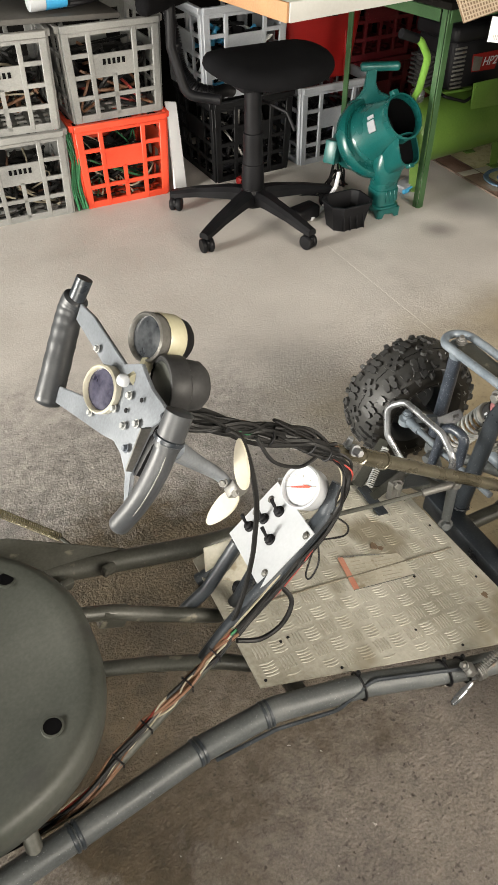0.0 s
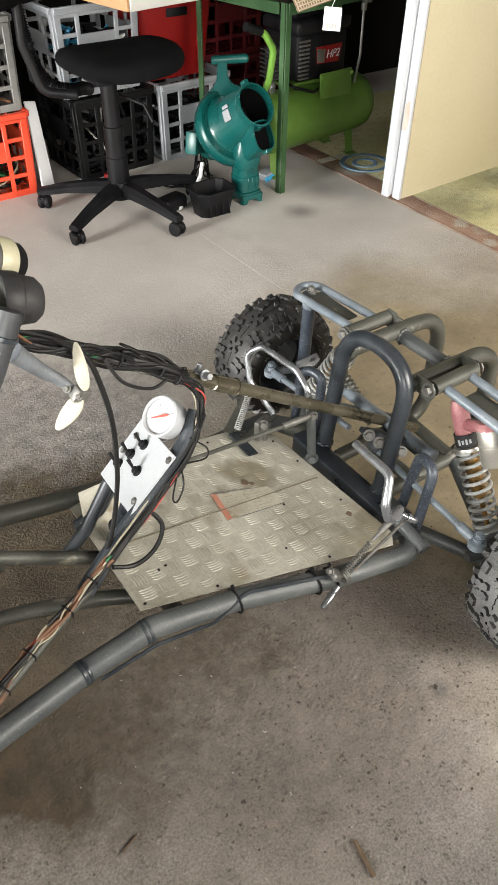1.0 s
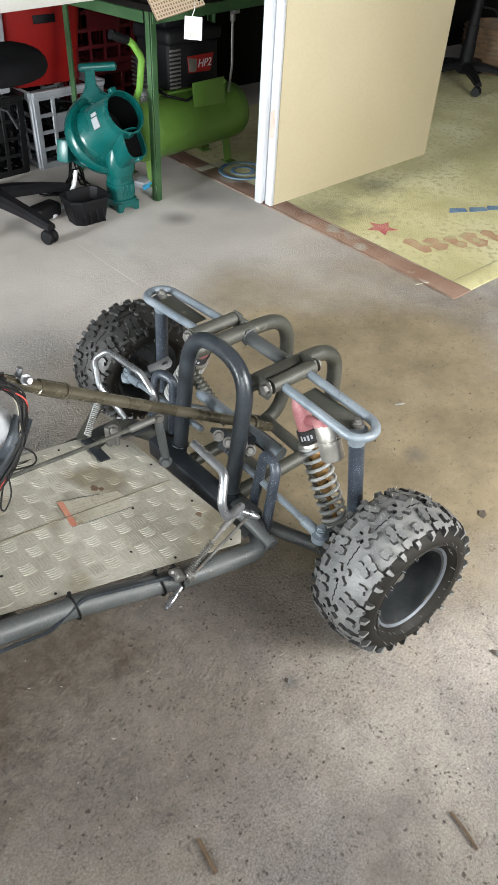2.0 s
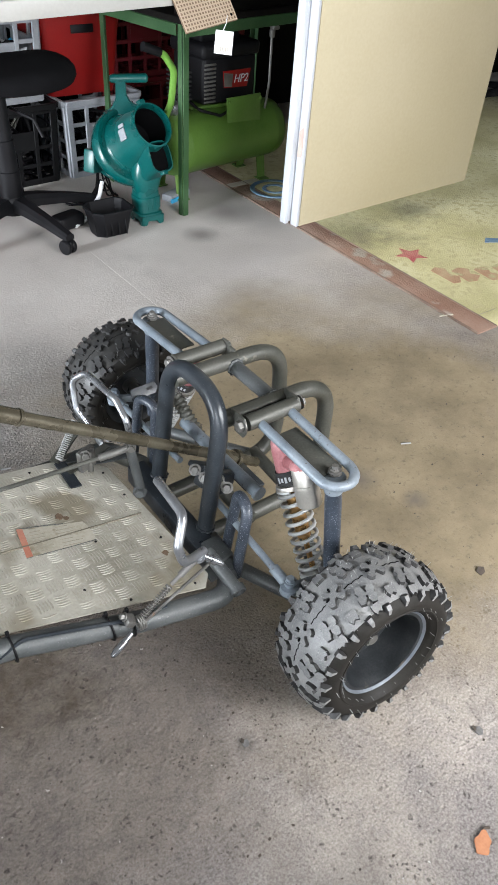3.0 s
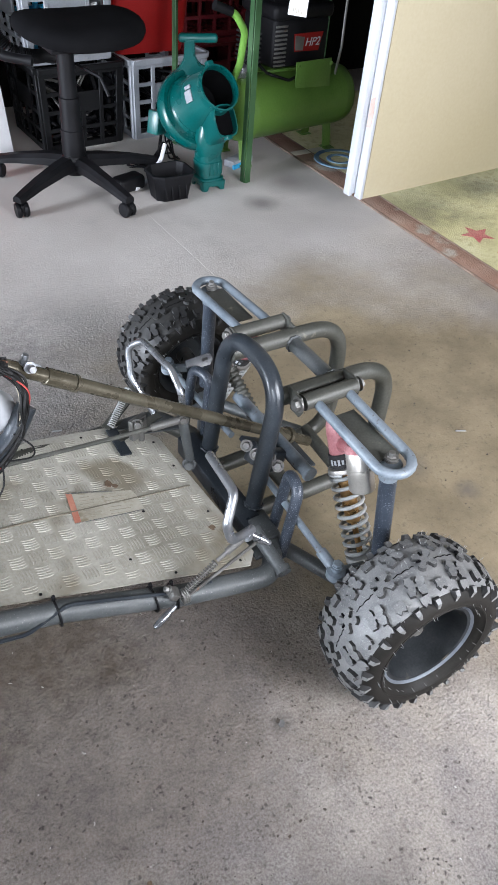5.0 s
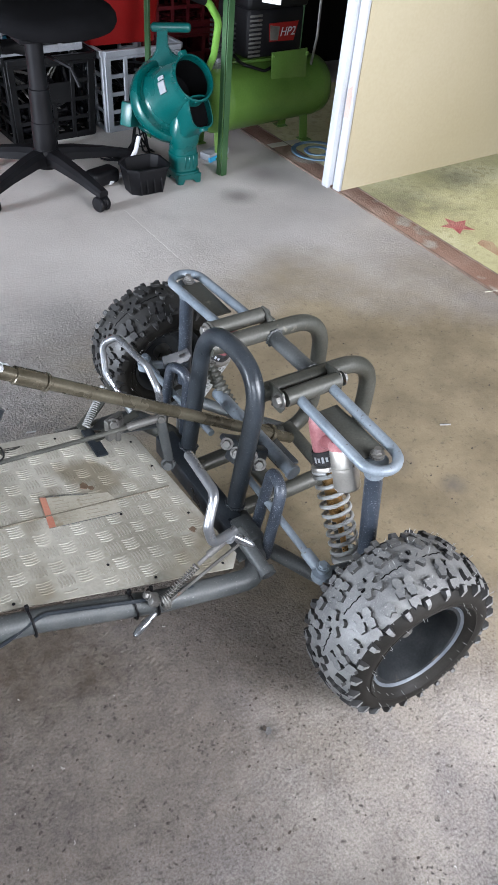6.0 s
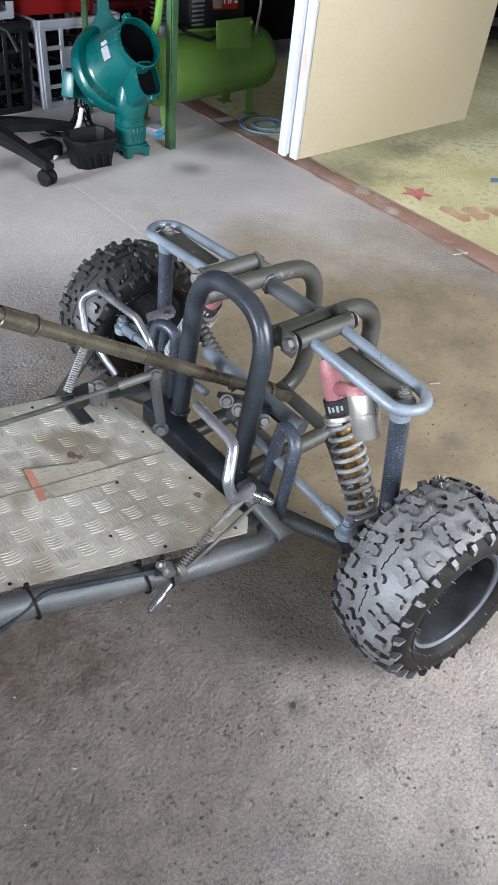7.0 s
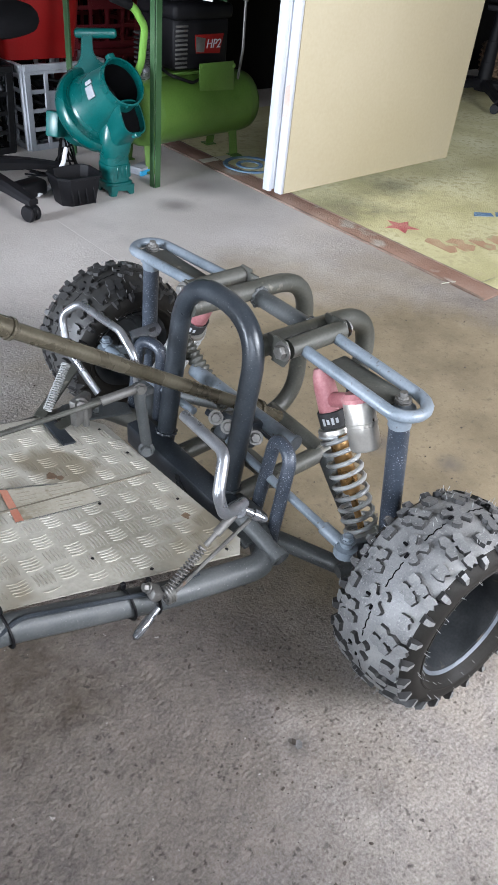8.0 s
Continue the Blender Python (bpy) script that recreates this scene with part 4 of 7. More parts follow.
rings = [tub_ring(bm, *q) for q in ((0.30, 0.28, z0), (0.36, 0.34, z1), (0.385, 0.365, z1), (0.385, 0.365, z1 + 0.012), (0.352, 0.332, z1 + 0.012), (0.292, 0.272, z0 + 0.006))]
for a, b in zip(rings, rings[1:]):
    for k in range(16):
        bm.faces.new((a[k], a[(k + 1) % 16], b[(k + 1) % 16], b[k]))
bm.faces.new(rings[0][::-1])
bm.faces.new(rings[-1])
part("tub_body", bm, M_TUB_RED, tub)
bm = bmesh.new()
block(bm, pose(1.70, 2.803, z1 - 0.045, -6), (0.10, 0.006, 0.032), 0.0025)
part("grip_slot", bm, M_BLACK, tub, "dark grip slot")
bm = bmesh.new()
block(bm, pose(1.80, 2.814, z0 + 0.14, -6), (0.006, 0.012, 0.26), 0.002)
part("rib", bm, M_TUB_RED, tub)


# ---- bench ----
def build_bench():
    be = thing("work_bench", 1.8, 2.3, 0, "cream topped work bench on a green steel frame", "bench")
    turn = pose(1.042, 1.905, 0, 0, 0, 9)
    bm = bmesh.new()
    block(bm, turn @ Matrix.Translation((0.907, 0.44, 0.812)), (1.81, 0.88, 0.05), 0.003)
    part("bench_top", bm, M_TOP, be)
    bm = bmesh.new()
    block(bm, turn @ Matrix.Translation((-0.003, 0.44, 0.812)), (0.008, 0.872, 0.048), 0.001)
    part("edge_strip", bm, M_RAWWOOD, be, "bare orange wood edge")

    def angle_iron(name, a, b, out1, out2, s=0.038):
        a, b = Vector(a), Vector(b)
        d = (b - a)
        bmx = bmesh.new()
        m1 = axes((a + b) / 2, d, out1)
        block(bmx, m1 @ Matrix.Translation((0, s / 2, 0)), (d.length, s, 0.005), 0.001, 1)
        m2 = axes((a + b) / 2, d, out2)
        block(bmx, m2 @ Matrix.Translation((0, s / 2 + 0.0026, 0)), (d.length, s - 0.005, 0.005), 0.001, 1)
        part(name, bmx, M_BENCH, be)

    fl, fr = Vector((1.80, 2.185, 0)), Vector((2.66, 2.32, 0))
    ux, uy = Vector((0.988, 0.156, 0)), Vector((-0.156, 0.988, 0))
    bl, br = fl + uy * 0.50, fr + uy * 0.50
    up = Vector((0, 0, 0.694))
    for p, sx in ((fl, 1), (fr, -1), (bl, 1), (br, -1)):
        angle_iron("leg", p + Vector((0, 0, 0.0)), p + up, ux * sx, uy * (1 if p in (fl, fr) else -1), 0.027)
    e = Vector((0, 0, 0.693))
    angle_iron("top_rail", fl + e + ux * 0.006 - uy * 0.006, fr + e - ux * 0.006 - uy * 0.006, (0, 0, -1), uy)
    angle_iron("top_rail", bl + e + ux * 0.006 + uy * 0.006, br + e - ux * 0.006 + uy * 0.006, (0, 0, -1), -uy)
    mid = (fl + br) / 2
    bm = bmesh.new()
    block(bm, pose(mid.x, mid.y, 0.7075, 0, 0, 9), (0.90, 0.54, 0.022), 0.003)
    part("lower_board", bm, M_WALL, be, "near-black board on the green frame")
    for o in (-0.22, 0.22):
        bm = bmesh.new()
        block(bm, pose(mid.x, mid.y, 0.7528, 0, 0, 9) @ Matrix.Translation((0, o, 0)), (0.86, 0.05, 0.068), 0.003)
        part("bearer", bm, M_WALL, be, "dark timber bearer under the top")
    angle_iron("end_rail", fl + e - ux * 0.006 + uy * 0.03, bl + e - ux * 0.006 - uy * 0.03, (0, 0, -1), ux)


build_bench()

# pegboard sheet that overhangs the bench, and its tag
peg = thing("pegboard_sheet", 1.745, 2.02, 0.837, "tan waffle-faced board offcut hanging over the bench edge", "board")
pm = axes((1.746, 2.026, 0.845), (0.985, 0.12, 0.11), (0.0, 0.55, 0.82)) @ Matrix.Scale(1.065, 4)
bm = bmesh.new()
block(bm, pm, (0.205, 0.26, 0.006), 0.001)
part("sheet", bm, M_CARDLOW, peg, "darker brown face between the grid")
bm = bmesh.new()
for i in range(19):
    block(bm, pm @ Matrix.Translation((-0.0995 + i * 0.01105, 0, 0)), (0.0042, 0.258, 0.0092), 0.0006, 1)
for j in range(24):
    block(bm, pm @ Matrix.Translation((0, -0.1265 + j * 0.011, 0)), (0.203, 0.0042, 0.0096), 0.0006, 1)
tagged(part("raised_grid", bm, M_CARD, peg, "raised waffle grid moulded over the board"), kind="stuff")
bm = bmesh.new()
lathe(bm, [(0, 0.0057), (0.0045, 0.0056), (0.0045, -0.0056), (0, -0.0057)], pm @ Vector((0.084, -0.112, 0)), pm.to_3x3() @ Vector((0, 0, 1)), 14)
part("hanging_hole", bm, M_INK, peg, "dark round hanging hole")
tag = thing("swing_tag", 1.812, 1.945, 0.665, "small white paper swing tag on a string", "tag")
bm = bmesh.new()
block(bm, pose(1.806, 1.938, 0.685, -20, 4, -34), (0.060, 0.0015, 0.070), 0.0005, 1)
part("tag_card", bm, M_PAPER, tag)
bm = bmesh.new()
for k in range(6):
    block(bm, pose(1.806, 1.938, 0.685, -20, 4, -34) @ Matrix.Translation((-0.014 + 0.0055 * k, -0.0014, -0.021)), (0.0026, 0.001, 0.014))
part("print_bars", bm, M_LABELINK, tag)
bm = tube([(1.808, 1.948, 0.716), (1.822, 1.950, 0.738), (1.836, 1.966, 0.757)], 0.0012, 0.01, 6)
part("string", bm, M_PAPER, tag)


# ---- compressor ----
def build_compressor():
    co = thing("air_compressor", 2.15, 2.45, 0, "green air compressor with a black motor cover", "compressor")
    cx0, cx1, cy, cz, r = 1.85, 2.435, 2.47, 0.205, 0.120
    bm = bmesh.new()
    prof = [(0, -0.035), (r * 0.45, -0.03), (r * 0.8, -0.014), (r * 0.96, 0.004), (r, 0.03), (r, 0.045), (r * 1.012, 0.05), (r, 0.055)]
    left = Vector((cx0, cy - 0.075, cz + 0.006))
    lie = Vector((cx1, cy, cz)) - left
    prof = prof + [(a, lie.length - h) for a, h in prof[::-1]]
    lathe(bm, prof, left, lie, 40)
    part("tank", bm, M_GREEN, co)
    for x, y in ((cx1 - 0.09, cy - 0.075), (cx1 - 0.09, cy + 0.075), (cx0 + 0.035, cy - 0.12), (cx0 + 0.035, cy + 0.03)):
        bm = bmesh.new()
        block(bm, pose(x, y, 0.073, 10 if y > cy else -10), (0.042, 0.005, 0.128), 0.001, 1)
        block(bm, (x, y + (-0.018 if y < cy else 0.018), 0.0085), (0.05, 0.05, 0.005), 0.001, 1)
        part("leg", bm, M_GREEN, co)
    bm = bmesh.new()
    block(bm, (cx1 - 0.18, cy - 0.105, 0.0035), (0.22, 0.045, 0.007), 0.002)
    part("skid_strip", bm, M_CREAM, co, "pale wooden strip under the feet")
    bm = bmesh.new()
    lathe(bm, [(0.075, 0), (0.082, 0.002), (0.082, 0.004), (0, 0.005)], (cx1, cy, cz), lie, 30)
    part("end_badge", bm, M_BLUE, co, "blue ring sticker on the tank end")
    bm = bmesh.new()
    block(bm, (2.16, 2.50, 0.335), (0.34, 0.16, 0.012), 0.002)
    part("motor_plate", bm, M_GREEN, co)
    bm = bmesh.new()
    block(bm, pose(2.205, 2.352, 0.325, -4, 0, 5), (0.185, 0.006, 0.115), 0.001)
    for x in (2.125, 2.285):
        bolt(bm, (x, 2.346, 0.368), (0, -1, 0), 0.006, 0.005)
    part("front_plate", bm, M_GREEN, co)
    bm = bmesh.new()
    mm = pose(2.153, 2.505, 0.44, 0, 0, 4)
    block(bm, mm, (0.28, 0.22, 0.18), 0.02, 3)
    block(bm, mm @ Matrix.Translation((0, 0, 0.11)), (0.30, 0.24, 0.055), 0.018, 3)
    block(bm, mm @ Matrix.Translation((-0.02, 0.02, 0.15)), (0.20, 0.17, 0.03), 0.012, 2)
    part("motor_cover", bm, M_BLACK, co)
    for k in range(10):
        bm = bmesh.new()
        block(bm, mm @ Matrix.Translation((-0.108, -0.112, 0.064 - 0.0155 * k)), (0.06, 0.006, 0.0075), 0.002, 1)
        part("vent_louvre", bm, M_STEEL, co, "pale vent louvre")
    bm = bmesh.new()
    slab(bm, [(-0.07, -0.03), (0.052, -0.034), (0.07, 0.034), (-0.078, 0.034)], mm @ axes((0.035, -0.112, 0.0), (1, 0, 0), (0, 0, 1)), 0.002)
    badge = part("badge", bm, M_TUB_RED, co, "red power badge with white lettering")
    bm = bmesh.new()
    slab(bm, [(-0.07, -0.025), (-0.03, -0.028), (-0.025, 0.02), (-0.074, 0.028)], mm @ axes((0.035, -0.1142, 0.0), (1, 0, 0), (0, 0, 1)), 0.001)
    part("badge_patch", bm, M_STEEL, badge)
    txt = bpy.data.curves.new("lettering", 'FONT')
    txt.body, txt.size, txt.extrude, txt.align_x, txt.align_y, txt.shear = "HP2", 0.044, 0.0006, 'CENTER', 'CENTER', 0.25
    txt.materials.append(M_WHITE)
    ob = new("lettering", txt)
    ob.parent = badge
    ob.matrix_basis = mm @ axes((0.05, -0.1165, 0.0), (1, 0, 0), (0, 0, 1))
    # cylinder head and pipe
    bm = bmesh.new()
    lathe(bm, [(0.035, 0), (0.035, 0.12), (0, 0.12)], (1.985, 2.51, 0.35), (0, 0, 1), 18)
    head = part("cylinder_head", bm, M_POD, co, "finned dark cylinder head")
    for k in range(7):
        bm = bmesh.new()
        block(bm, pose(1.985, 2.51, 0.36 + 0.017 * k, 0, 0, 4), (0.075, 0.09, 0.008), 0.002, 1)
        part("cooling_fin", bm, M_POD, head)
    part("air_pipe", tube([(1.99, 2.44, 0.36), (1.99, 2.37, 0.345), (2.09, 2.355, 0.315), (2.14, 2.37, 0.325)], 0.006, 0.03, 8), M_BLACK, co)
    bm = tube([(2.352, 2.40, 0.29), (2.346, 2.37, 0.42), (2.348, 2.375, 0.54), (2.352, 2.38, 0.62)], 0.0055, 0.03, 8)
    part("riser_pipe", bm, M_STEEL, co, "thin grey riser pipe")
    bm = bmesh.new()
    lathe(bm, [(0.009, 0), (0.012, 0.005), (0.012, 0.03), (0.007, 0.034), (0.014, 0.04), (0.014, 0.05), (0, 0.05)], (2.352, 2.38, 0.585), (0, 0, 1), 12)
    block(bm, (2.352, 2.365, 0.625), (0.03, 0.03, 0.014), 0.003)
    part("valve", bm, M_STEEL, co)
    bm = tube([(1.835, 2.40, 0.30), (1.835, 2.33, 0.40), (1.832, 2.30, 0.52), (1.79, 2.30, 0.578), (1.74, 2.30, 0.598)], 0.0135, 0.06, 12)
    handle = part("carry_handle", bm, M_LIME, co, "lime green bent handle")
    bm = tube([(1.772, 2.30, 0.587), (1.70, 2.30, 0.612)], 0.0165, 0, 12)
    part("handle_grip", bm, M_BLACK, handle, "black rubber grip")
    bm = bmesh.new()
    lathe(bm, [(0, 0), (0.024, 0), (0.028, 0.008), (0.028, 0.05), (0.018, 0.06), (0, 0.06)], (1.90, 2.42, 0.318), (-0.2, -0.3, 1), 16)
    part("regulator", bm, M_CHROME, co, "bright metal regulator")


build_compressor()


# ---- blower ----
def build_blower():
    bl = thing("leaf_blower", 1.655, 2.23, 0, "teal green plastic leaf blower standing on its nozzle foot", "leaf blower")
    ax = Vector((0.12, -0.80, 0.585)).normalized()
    c = Vector((1.628, 2.306, 0.275))
    s = Vector((0.96, 0.28, 0)).normalized()
    s = (s - ax * s.dot(ax)).normalized()
    t = ax.cross(s)
    # volute: its radius grows round the axis towards the outlet at the foot
    bm = bmesh.new()
    prof = [(0.0, -0.075), (0.30, -0.074), (0.62, -0.068), (0.84, -0.052), (0.96, -0.030), (1.0, -0.008), (0.985, 0.010), (0.93, 0.020), (0.86, 0.019), (0.80, 0.012), (0.74, 0.014), (0.70, 0.026), (0.0, 0.03)]
    n, rings = 56, []
    for q, h in prof:
        if q == 0:
            rings.append([bm.verts.new(c + ax * h)])
            continue
        ring = []
        for k in range(n):
            a = 2 * math.pi * k / n
            r = (0.138 + 0.020 * (0.5 + 0.5 * math.cos(a + 2.0))) * q
            ring.append(bm.verts.new(c + ax * h + r * (math.cos(a) * s + math.sin(a) * t)))
        rings.append(ring)
    for p, q in zip(rings, rings[1:]):
        for k in range(n):
            f = [p[k % len(p)], p[(k + 1) % n % len(p)], q[(k + 1) % n % len(q)], q[k % len(q)]]
            bm.faces.new([v for i, v in enumerate(f) if v not in f[:i]])
    part("fan_housing", bm, M_TEAL, bl, angle=50)
    bm = bmesh.new()
    lathe(bm, [(0.112, 0.012), (0.104, 0.032), (0.096, 0.060), (0.087, 0.100), (0.081, 0.140), (0.078, 0.162), (0.080, 0.164), (0.080, 0.190), (0.0745, 0.191), (0.0715, 0.165), (0.066, 0.050), (0, 0.050)], c, ax, 48)
    port = part("intake_port", bm, M_TEAL, bl)
    bm = bmesh.new()
    lathe(bm, [(0.0652, 0.052), (0.0710, 0.162), (0.0702, 0.162), (0.0644, 0.053), (0, 0.053)], c, ax, 44)
    part("port_lining", bm, M_INK, port, "dark inside of the port")
    for k in range(12):
        a = 2 * math.pi * k / 12 + 0.2
        d = math.cos(a) * s + math.sin(a) * t
        bm = bmesh.new()
        block(bm, axes(c + ax * 0.178 + d * 0.0812, ax, d), (0.014, 0.004, 0.006), 0.001, 1)
        part("port_rib", bm, M_TEAL, port)

    def loft(name, mat, sections, pw=0.6, parent=None, label="", caps=True, n=24):
        b = bmesh.new()
        q = lambda v: math.copysign(abs(v) ** pw, v)
        rings = []
        for m, w, h in sections:
            rings.append([b.verts.new(m @ Vector((w * q(math.cos(2 * math.pi * k / n)), h * q(math.sin(2 * math.pi * k / n)), 0))) for k in range(n)])
        for r1, r2 in zip(rings, rings[1:]):
            for k in range(n):
                b.faces.new((r1[k], r1[(k + 1) % n], r2[(k + 1) % n], r2[k]))
        if caps:
            b.faces.new(rings[0])
            b.faces.new(rings[-1])
        return part(name, b, mat, parent or bl, label, angle=50)

    # outlet: a rounded-rectangle mouth just under the intake, its duct falling back into the volute
    px = Vector((0.93, 0.25, -0.10)).normalized()
    p2 = Vector((1.657, 2.128, 0.276))
    od = Vector((-0.04, -0.88, 0.46)).normalized()
    sec = lambda q, w, h, dx=0.0, dz=0.0: (axes(p2 + od * q + Vector((dx, 0, dz)), px, od.cross(px)), w, h)
    out = loft("outlet", M_TEAL, [sec(-0.20, 0.052, 0.060, 0.02, -0.045), sec(-0.12, 0.058, 0.060, 0.0, -0.025), sec(-0.06, 0.057, 0.056, 0, -0.008), sec(-0.01, 0.056, 0.056), sec(0.020, 0.0555, 0.056), sec(0.021, 0.0505, 0.051), sec(-0.045, 0.048, 0.048)], 0.6)
    loft("outlet_lining", M_INK, [sec(-0.012, 0.0490, 0.0495), sec(-0.043, 0.0474, 0.0474)], 0.6, out, "dark inside of the outlet")
    # belly that runs down from the volute to the foot
    dn = lambda x, y, z, w, h, ty=0.0: (axes((x, y, z), (1, ty, 0), (-ty, 1, 0)), w, h)
    loft("chute", M_TEAL, [dn(1.655, 2.225, 0.262, 0.046, 0.044, -0.2), dn(1.652, 2.220, 0.225, 0.058, 0.056, -0.2), dn(1.647, 2.218, 0.185, 0.060, 0.054, -0.2), dn(1.646, 2.218, 0.150, 0.054, 0.049, -0.15), dn(1.646, 2.22, 0.125, 0.046, 0.043, -0.1)], 0.75)
    loft("nozzle_foot", M_TEAL, [dn(1.646, 2.22, 0.132, 0.046, 0.043), dn(1.647, 2.22, 0.108, 0.047, 0.043), dn(1.647, 2.22, 0.106, 0.051, 0.046), dn(1.648, 2.22, 0.060, 0.051, 0.046), dn(1.649, 2.22, 0.058, 0.045, 0.041), dn(1.649, 2.22, 0.046, 0.045, 0.041), dn(1.650, 2.22, 0.043, 0.054, 0.048), dn(1.651, 2.22, 0.030, 0.054, 0.048)], 0.55)
    for x in (1.604, 1.698):
        bm = bmesh.new()
        slab(bm, [(-0.045, 0.0), (-0.031, 0.0), (-0.024, 0.016), (0.024, 0.016), (0.031, 0.0), (0.045, 0.0), (0.047, 0.036), (-0.047, 0.036)], axes((x - 0.003, 2.22, 0.0), (0, 1, 0), (0, 0, 1)), 0.006, 0.001)
        part("foot_cheek", bm, M_TEAL, bl)
    for y in (2.173, 2.267):
        bm = bmesh.new()
        slab(bm, [(-0.046, 0.0), (-0.028, 0.0), (-0.020, 0.018), (0.017, 0.014), (0.028, 0.0), (0.046, 0.0), (0.049, 0.036), (-0.049, 0.036)], axes((1.651, y + 0.003, 0.0), (1, 0, 0), (0, 0, 1)), 0.006, 0.001)
        part("foot_cheek", bm, M_TEAL, bl)
    for x in (1.632, 1.650, 1.668):
        bm = bmesh.new()
        block(bm, (x, 2.174, 0.083), (0.004, 0.006, 0.046), 0.0015, 1)
        part("foot_rib", bm, M_TEAL, bl)
    for m in (axes(p2 + od * 0.012 - od.cross(px) * 0.060, px, od.cross(px)), axes(c + ax * 0.18 + t * 0.087, s, t)):
        bm = bmesh.new()
        block(bm, m, (0.026, 0.016, 0.022), 0.003)
        part("latch", bm, M_TEAL, bl)
    # motor can, its bracket foot, and the handle on top
    bm = bmesh.new()
    lathe(bm, [(0.094, -0.06), (0.090, -0.11), (0.082, -0.15), (0.06, -0.165), (0, -0.165)], c, ax, 36)
    part("motor_can", bm, M_TEAL, bl)
    bm = bmesh.new()
    block(bm, pose(1.505, 2.375, 0.212, 0, 12, 32), (0.060, 0.05, 0.085), 0.006)
    part("side_bracket", bm, M_TEAL, bl)
    neck = [(-0.085, 0.372), (-0.050, 0.392), (-0.030, 0.425), (-0.026, 0.492), (0.010, 0.496), (0.012, 0.440), (0.030, 0.412), (0.066, 0.400), (0.096, 0.375), (0.06, 0.33), (-0.06, 0.33)]
    bm = bmesh.new()
    slab(bm, neck, axes((1.650, 2.372, 0.0), (0.88, -0.47, 0), (0, 0, 1)), 0.026, 0.005)
    part("handle_neck", bm, M_TEAL, bl)
    bm = bmesh.new()
    block(bm, pose(1.668, 2.358, 0.496, 0, -3, -32), (0.145, 0.036, 0.030), 0.012, 3)
    part("grip", bm, M_TEAL, bl, "dark teal top grip")
    d = (Vector((1.575, 2.225, 0.336)) - c)
    d = (d - ax * d.dot(ax)).normalized()
    lm = axes(c + ax * 0.112 + d * 0.0885, ax - d * 0.22, (d + ax * 0.22).cross(ax))
    bm = bmesh.new()
    block(bm, lm, (0.032, 0.040, 0.005), 0.0006, 1)
    block(bm, lm @ Matrix.Translation((0.002, 0.031, -0.003)), (0.028, 0.012, 0.005), 0.0006, 1)
    part("sticker", bm, M_CRATE_PALE, bl, "white paper sticker")


build_blower()

# small carton lying under the bench
box = thing("small_carton", 1.88, 2.36, 0, "small blue and white carton on the floor under the bench", "carton")
bm = bmesh.new()
block(bm, pose(1.880, 2.372, 0.014, 0, 0, 22), (0.13, 0.055, 0.028), 0.003)
part("carton_body", bm, M_CRATE_PALE, box, "dull white card body")
bm = bmesh.new()
block(bm, pose(1.865, 2.337, 0.009, 0, 0, 22), (0.085, 0.012, 0.018), 0.002)
part("carton_flap", bm, M_BLUE, box, "blue end flap")

# black plastic bin and bits in front of the blower
bn = thing("black_plastic_bin", 1.46, 2.21, 0, "small open black plastic bin beside the blower", "bin")
bm = bmesh.new()


def oct_ring(bm, w, d, z, c=(1.468, 2.195)):
    pts = [(-1, -0.55), (-0.6, -1), (0.75, -1), (1, -0.6), (1, 0.6), (0.75, 1), (-0.6, 1), (-1, 0.55)]
    return [bm.verts.new((c[0] + x * w, c[1] + y * d, z)) for x, y in pts]


rings = [oct_ring(bm, *q) for q in ((0.066, 0.05, 0.001), (0.082, 0.066, 0.092), (0.087, 0.071, 0.094), (0.087, 0.071, 0.102), (0.079, 0.063, 0.102), (0.062, 0.046, 0.006))]
for a, b in zip(rings, rings[1:]):
    for k in range(8):
        bm.faces.new((a[k], a[(k + 1) % 8], b[(k + 1) % 8], b[k]))
bm.faces.new(rings[0][::-1])
bm.faces.new(rings[-1])
part("bin_body", bm, M_BLACK, bn, angle=20)
for x in (1.425, 1.45, 1.48, 1.51):
    bm = bmesh.new()
    block(bm, pose(x, 2.135, 0.05, -9), (0.005, 0.006, 0.085), 0.001, 1)
    part("rib", bm, M_BLACK, bn)
bm = bmesh.new()
sweep(bm, rounded([(1.36, 2.27, 0.012), (1.44, 2.32, 0.018), (1.50, 2.33, 0.09), (1.53, 2.36, 0.13)], 0.03), 0.008, 8)
solo("white_hose_piece", bm, M_PAPER, "short piece of white hose on the floor", "hose")
bm = bmesh.new()
block(bm, pose(1.345, 2.30, 0.03, 0, 0, 15), (0.12, 0.07, 0.055), 0.015, 3)
solo("black_charger", bm, M_BLACK, "black plastic charger lying on the floor", "charger")
bm = bmesh.new()
block(bm, pose(1.27, 2.70, 0.02, 0, 0, 25), (0.05, 0.03, 0.035), 0.006)
solo("red_plastic_clip", bm, M_TUB_RED, "small red plastic clip on the floor", "clip")
bm = bmesh.new()
rng = random.Random(12)
for k in range(5):
    sweep(bm, wobble([(1.45, 2.50, 0.008), (1.52, 2.46, 0.02), (1.56, 2.42, 0.10 + 0.02 * k), (1.60, 2.45, 0.05), (1.66, 2.5, 0.008)], 0.02, 6, rng), 0.004, 6)
for v in bm.verts:
    v.co.z = max(v.co.z, 0.001)
solo("loose_leads", bm, M_BLACK, "loose black leads behind the blower", "cable", kind="stuff")


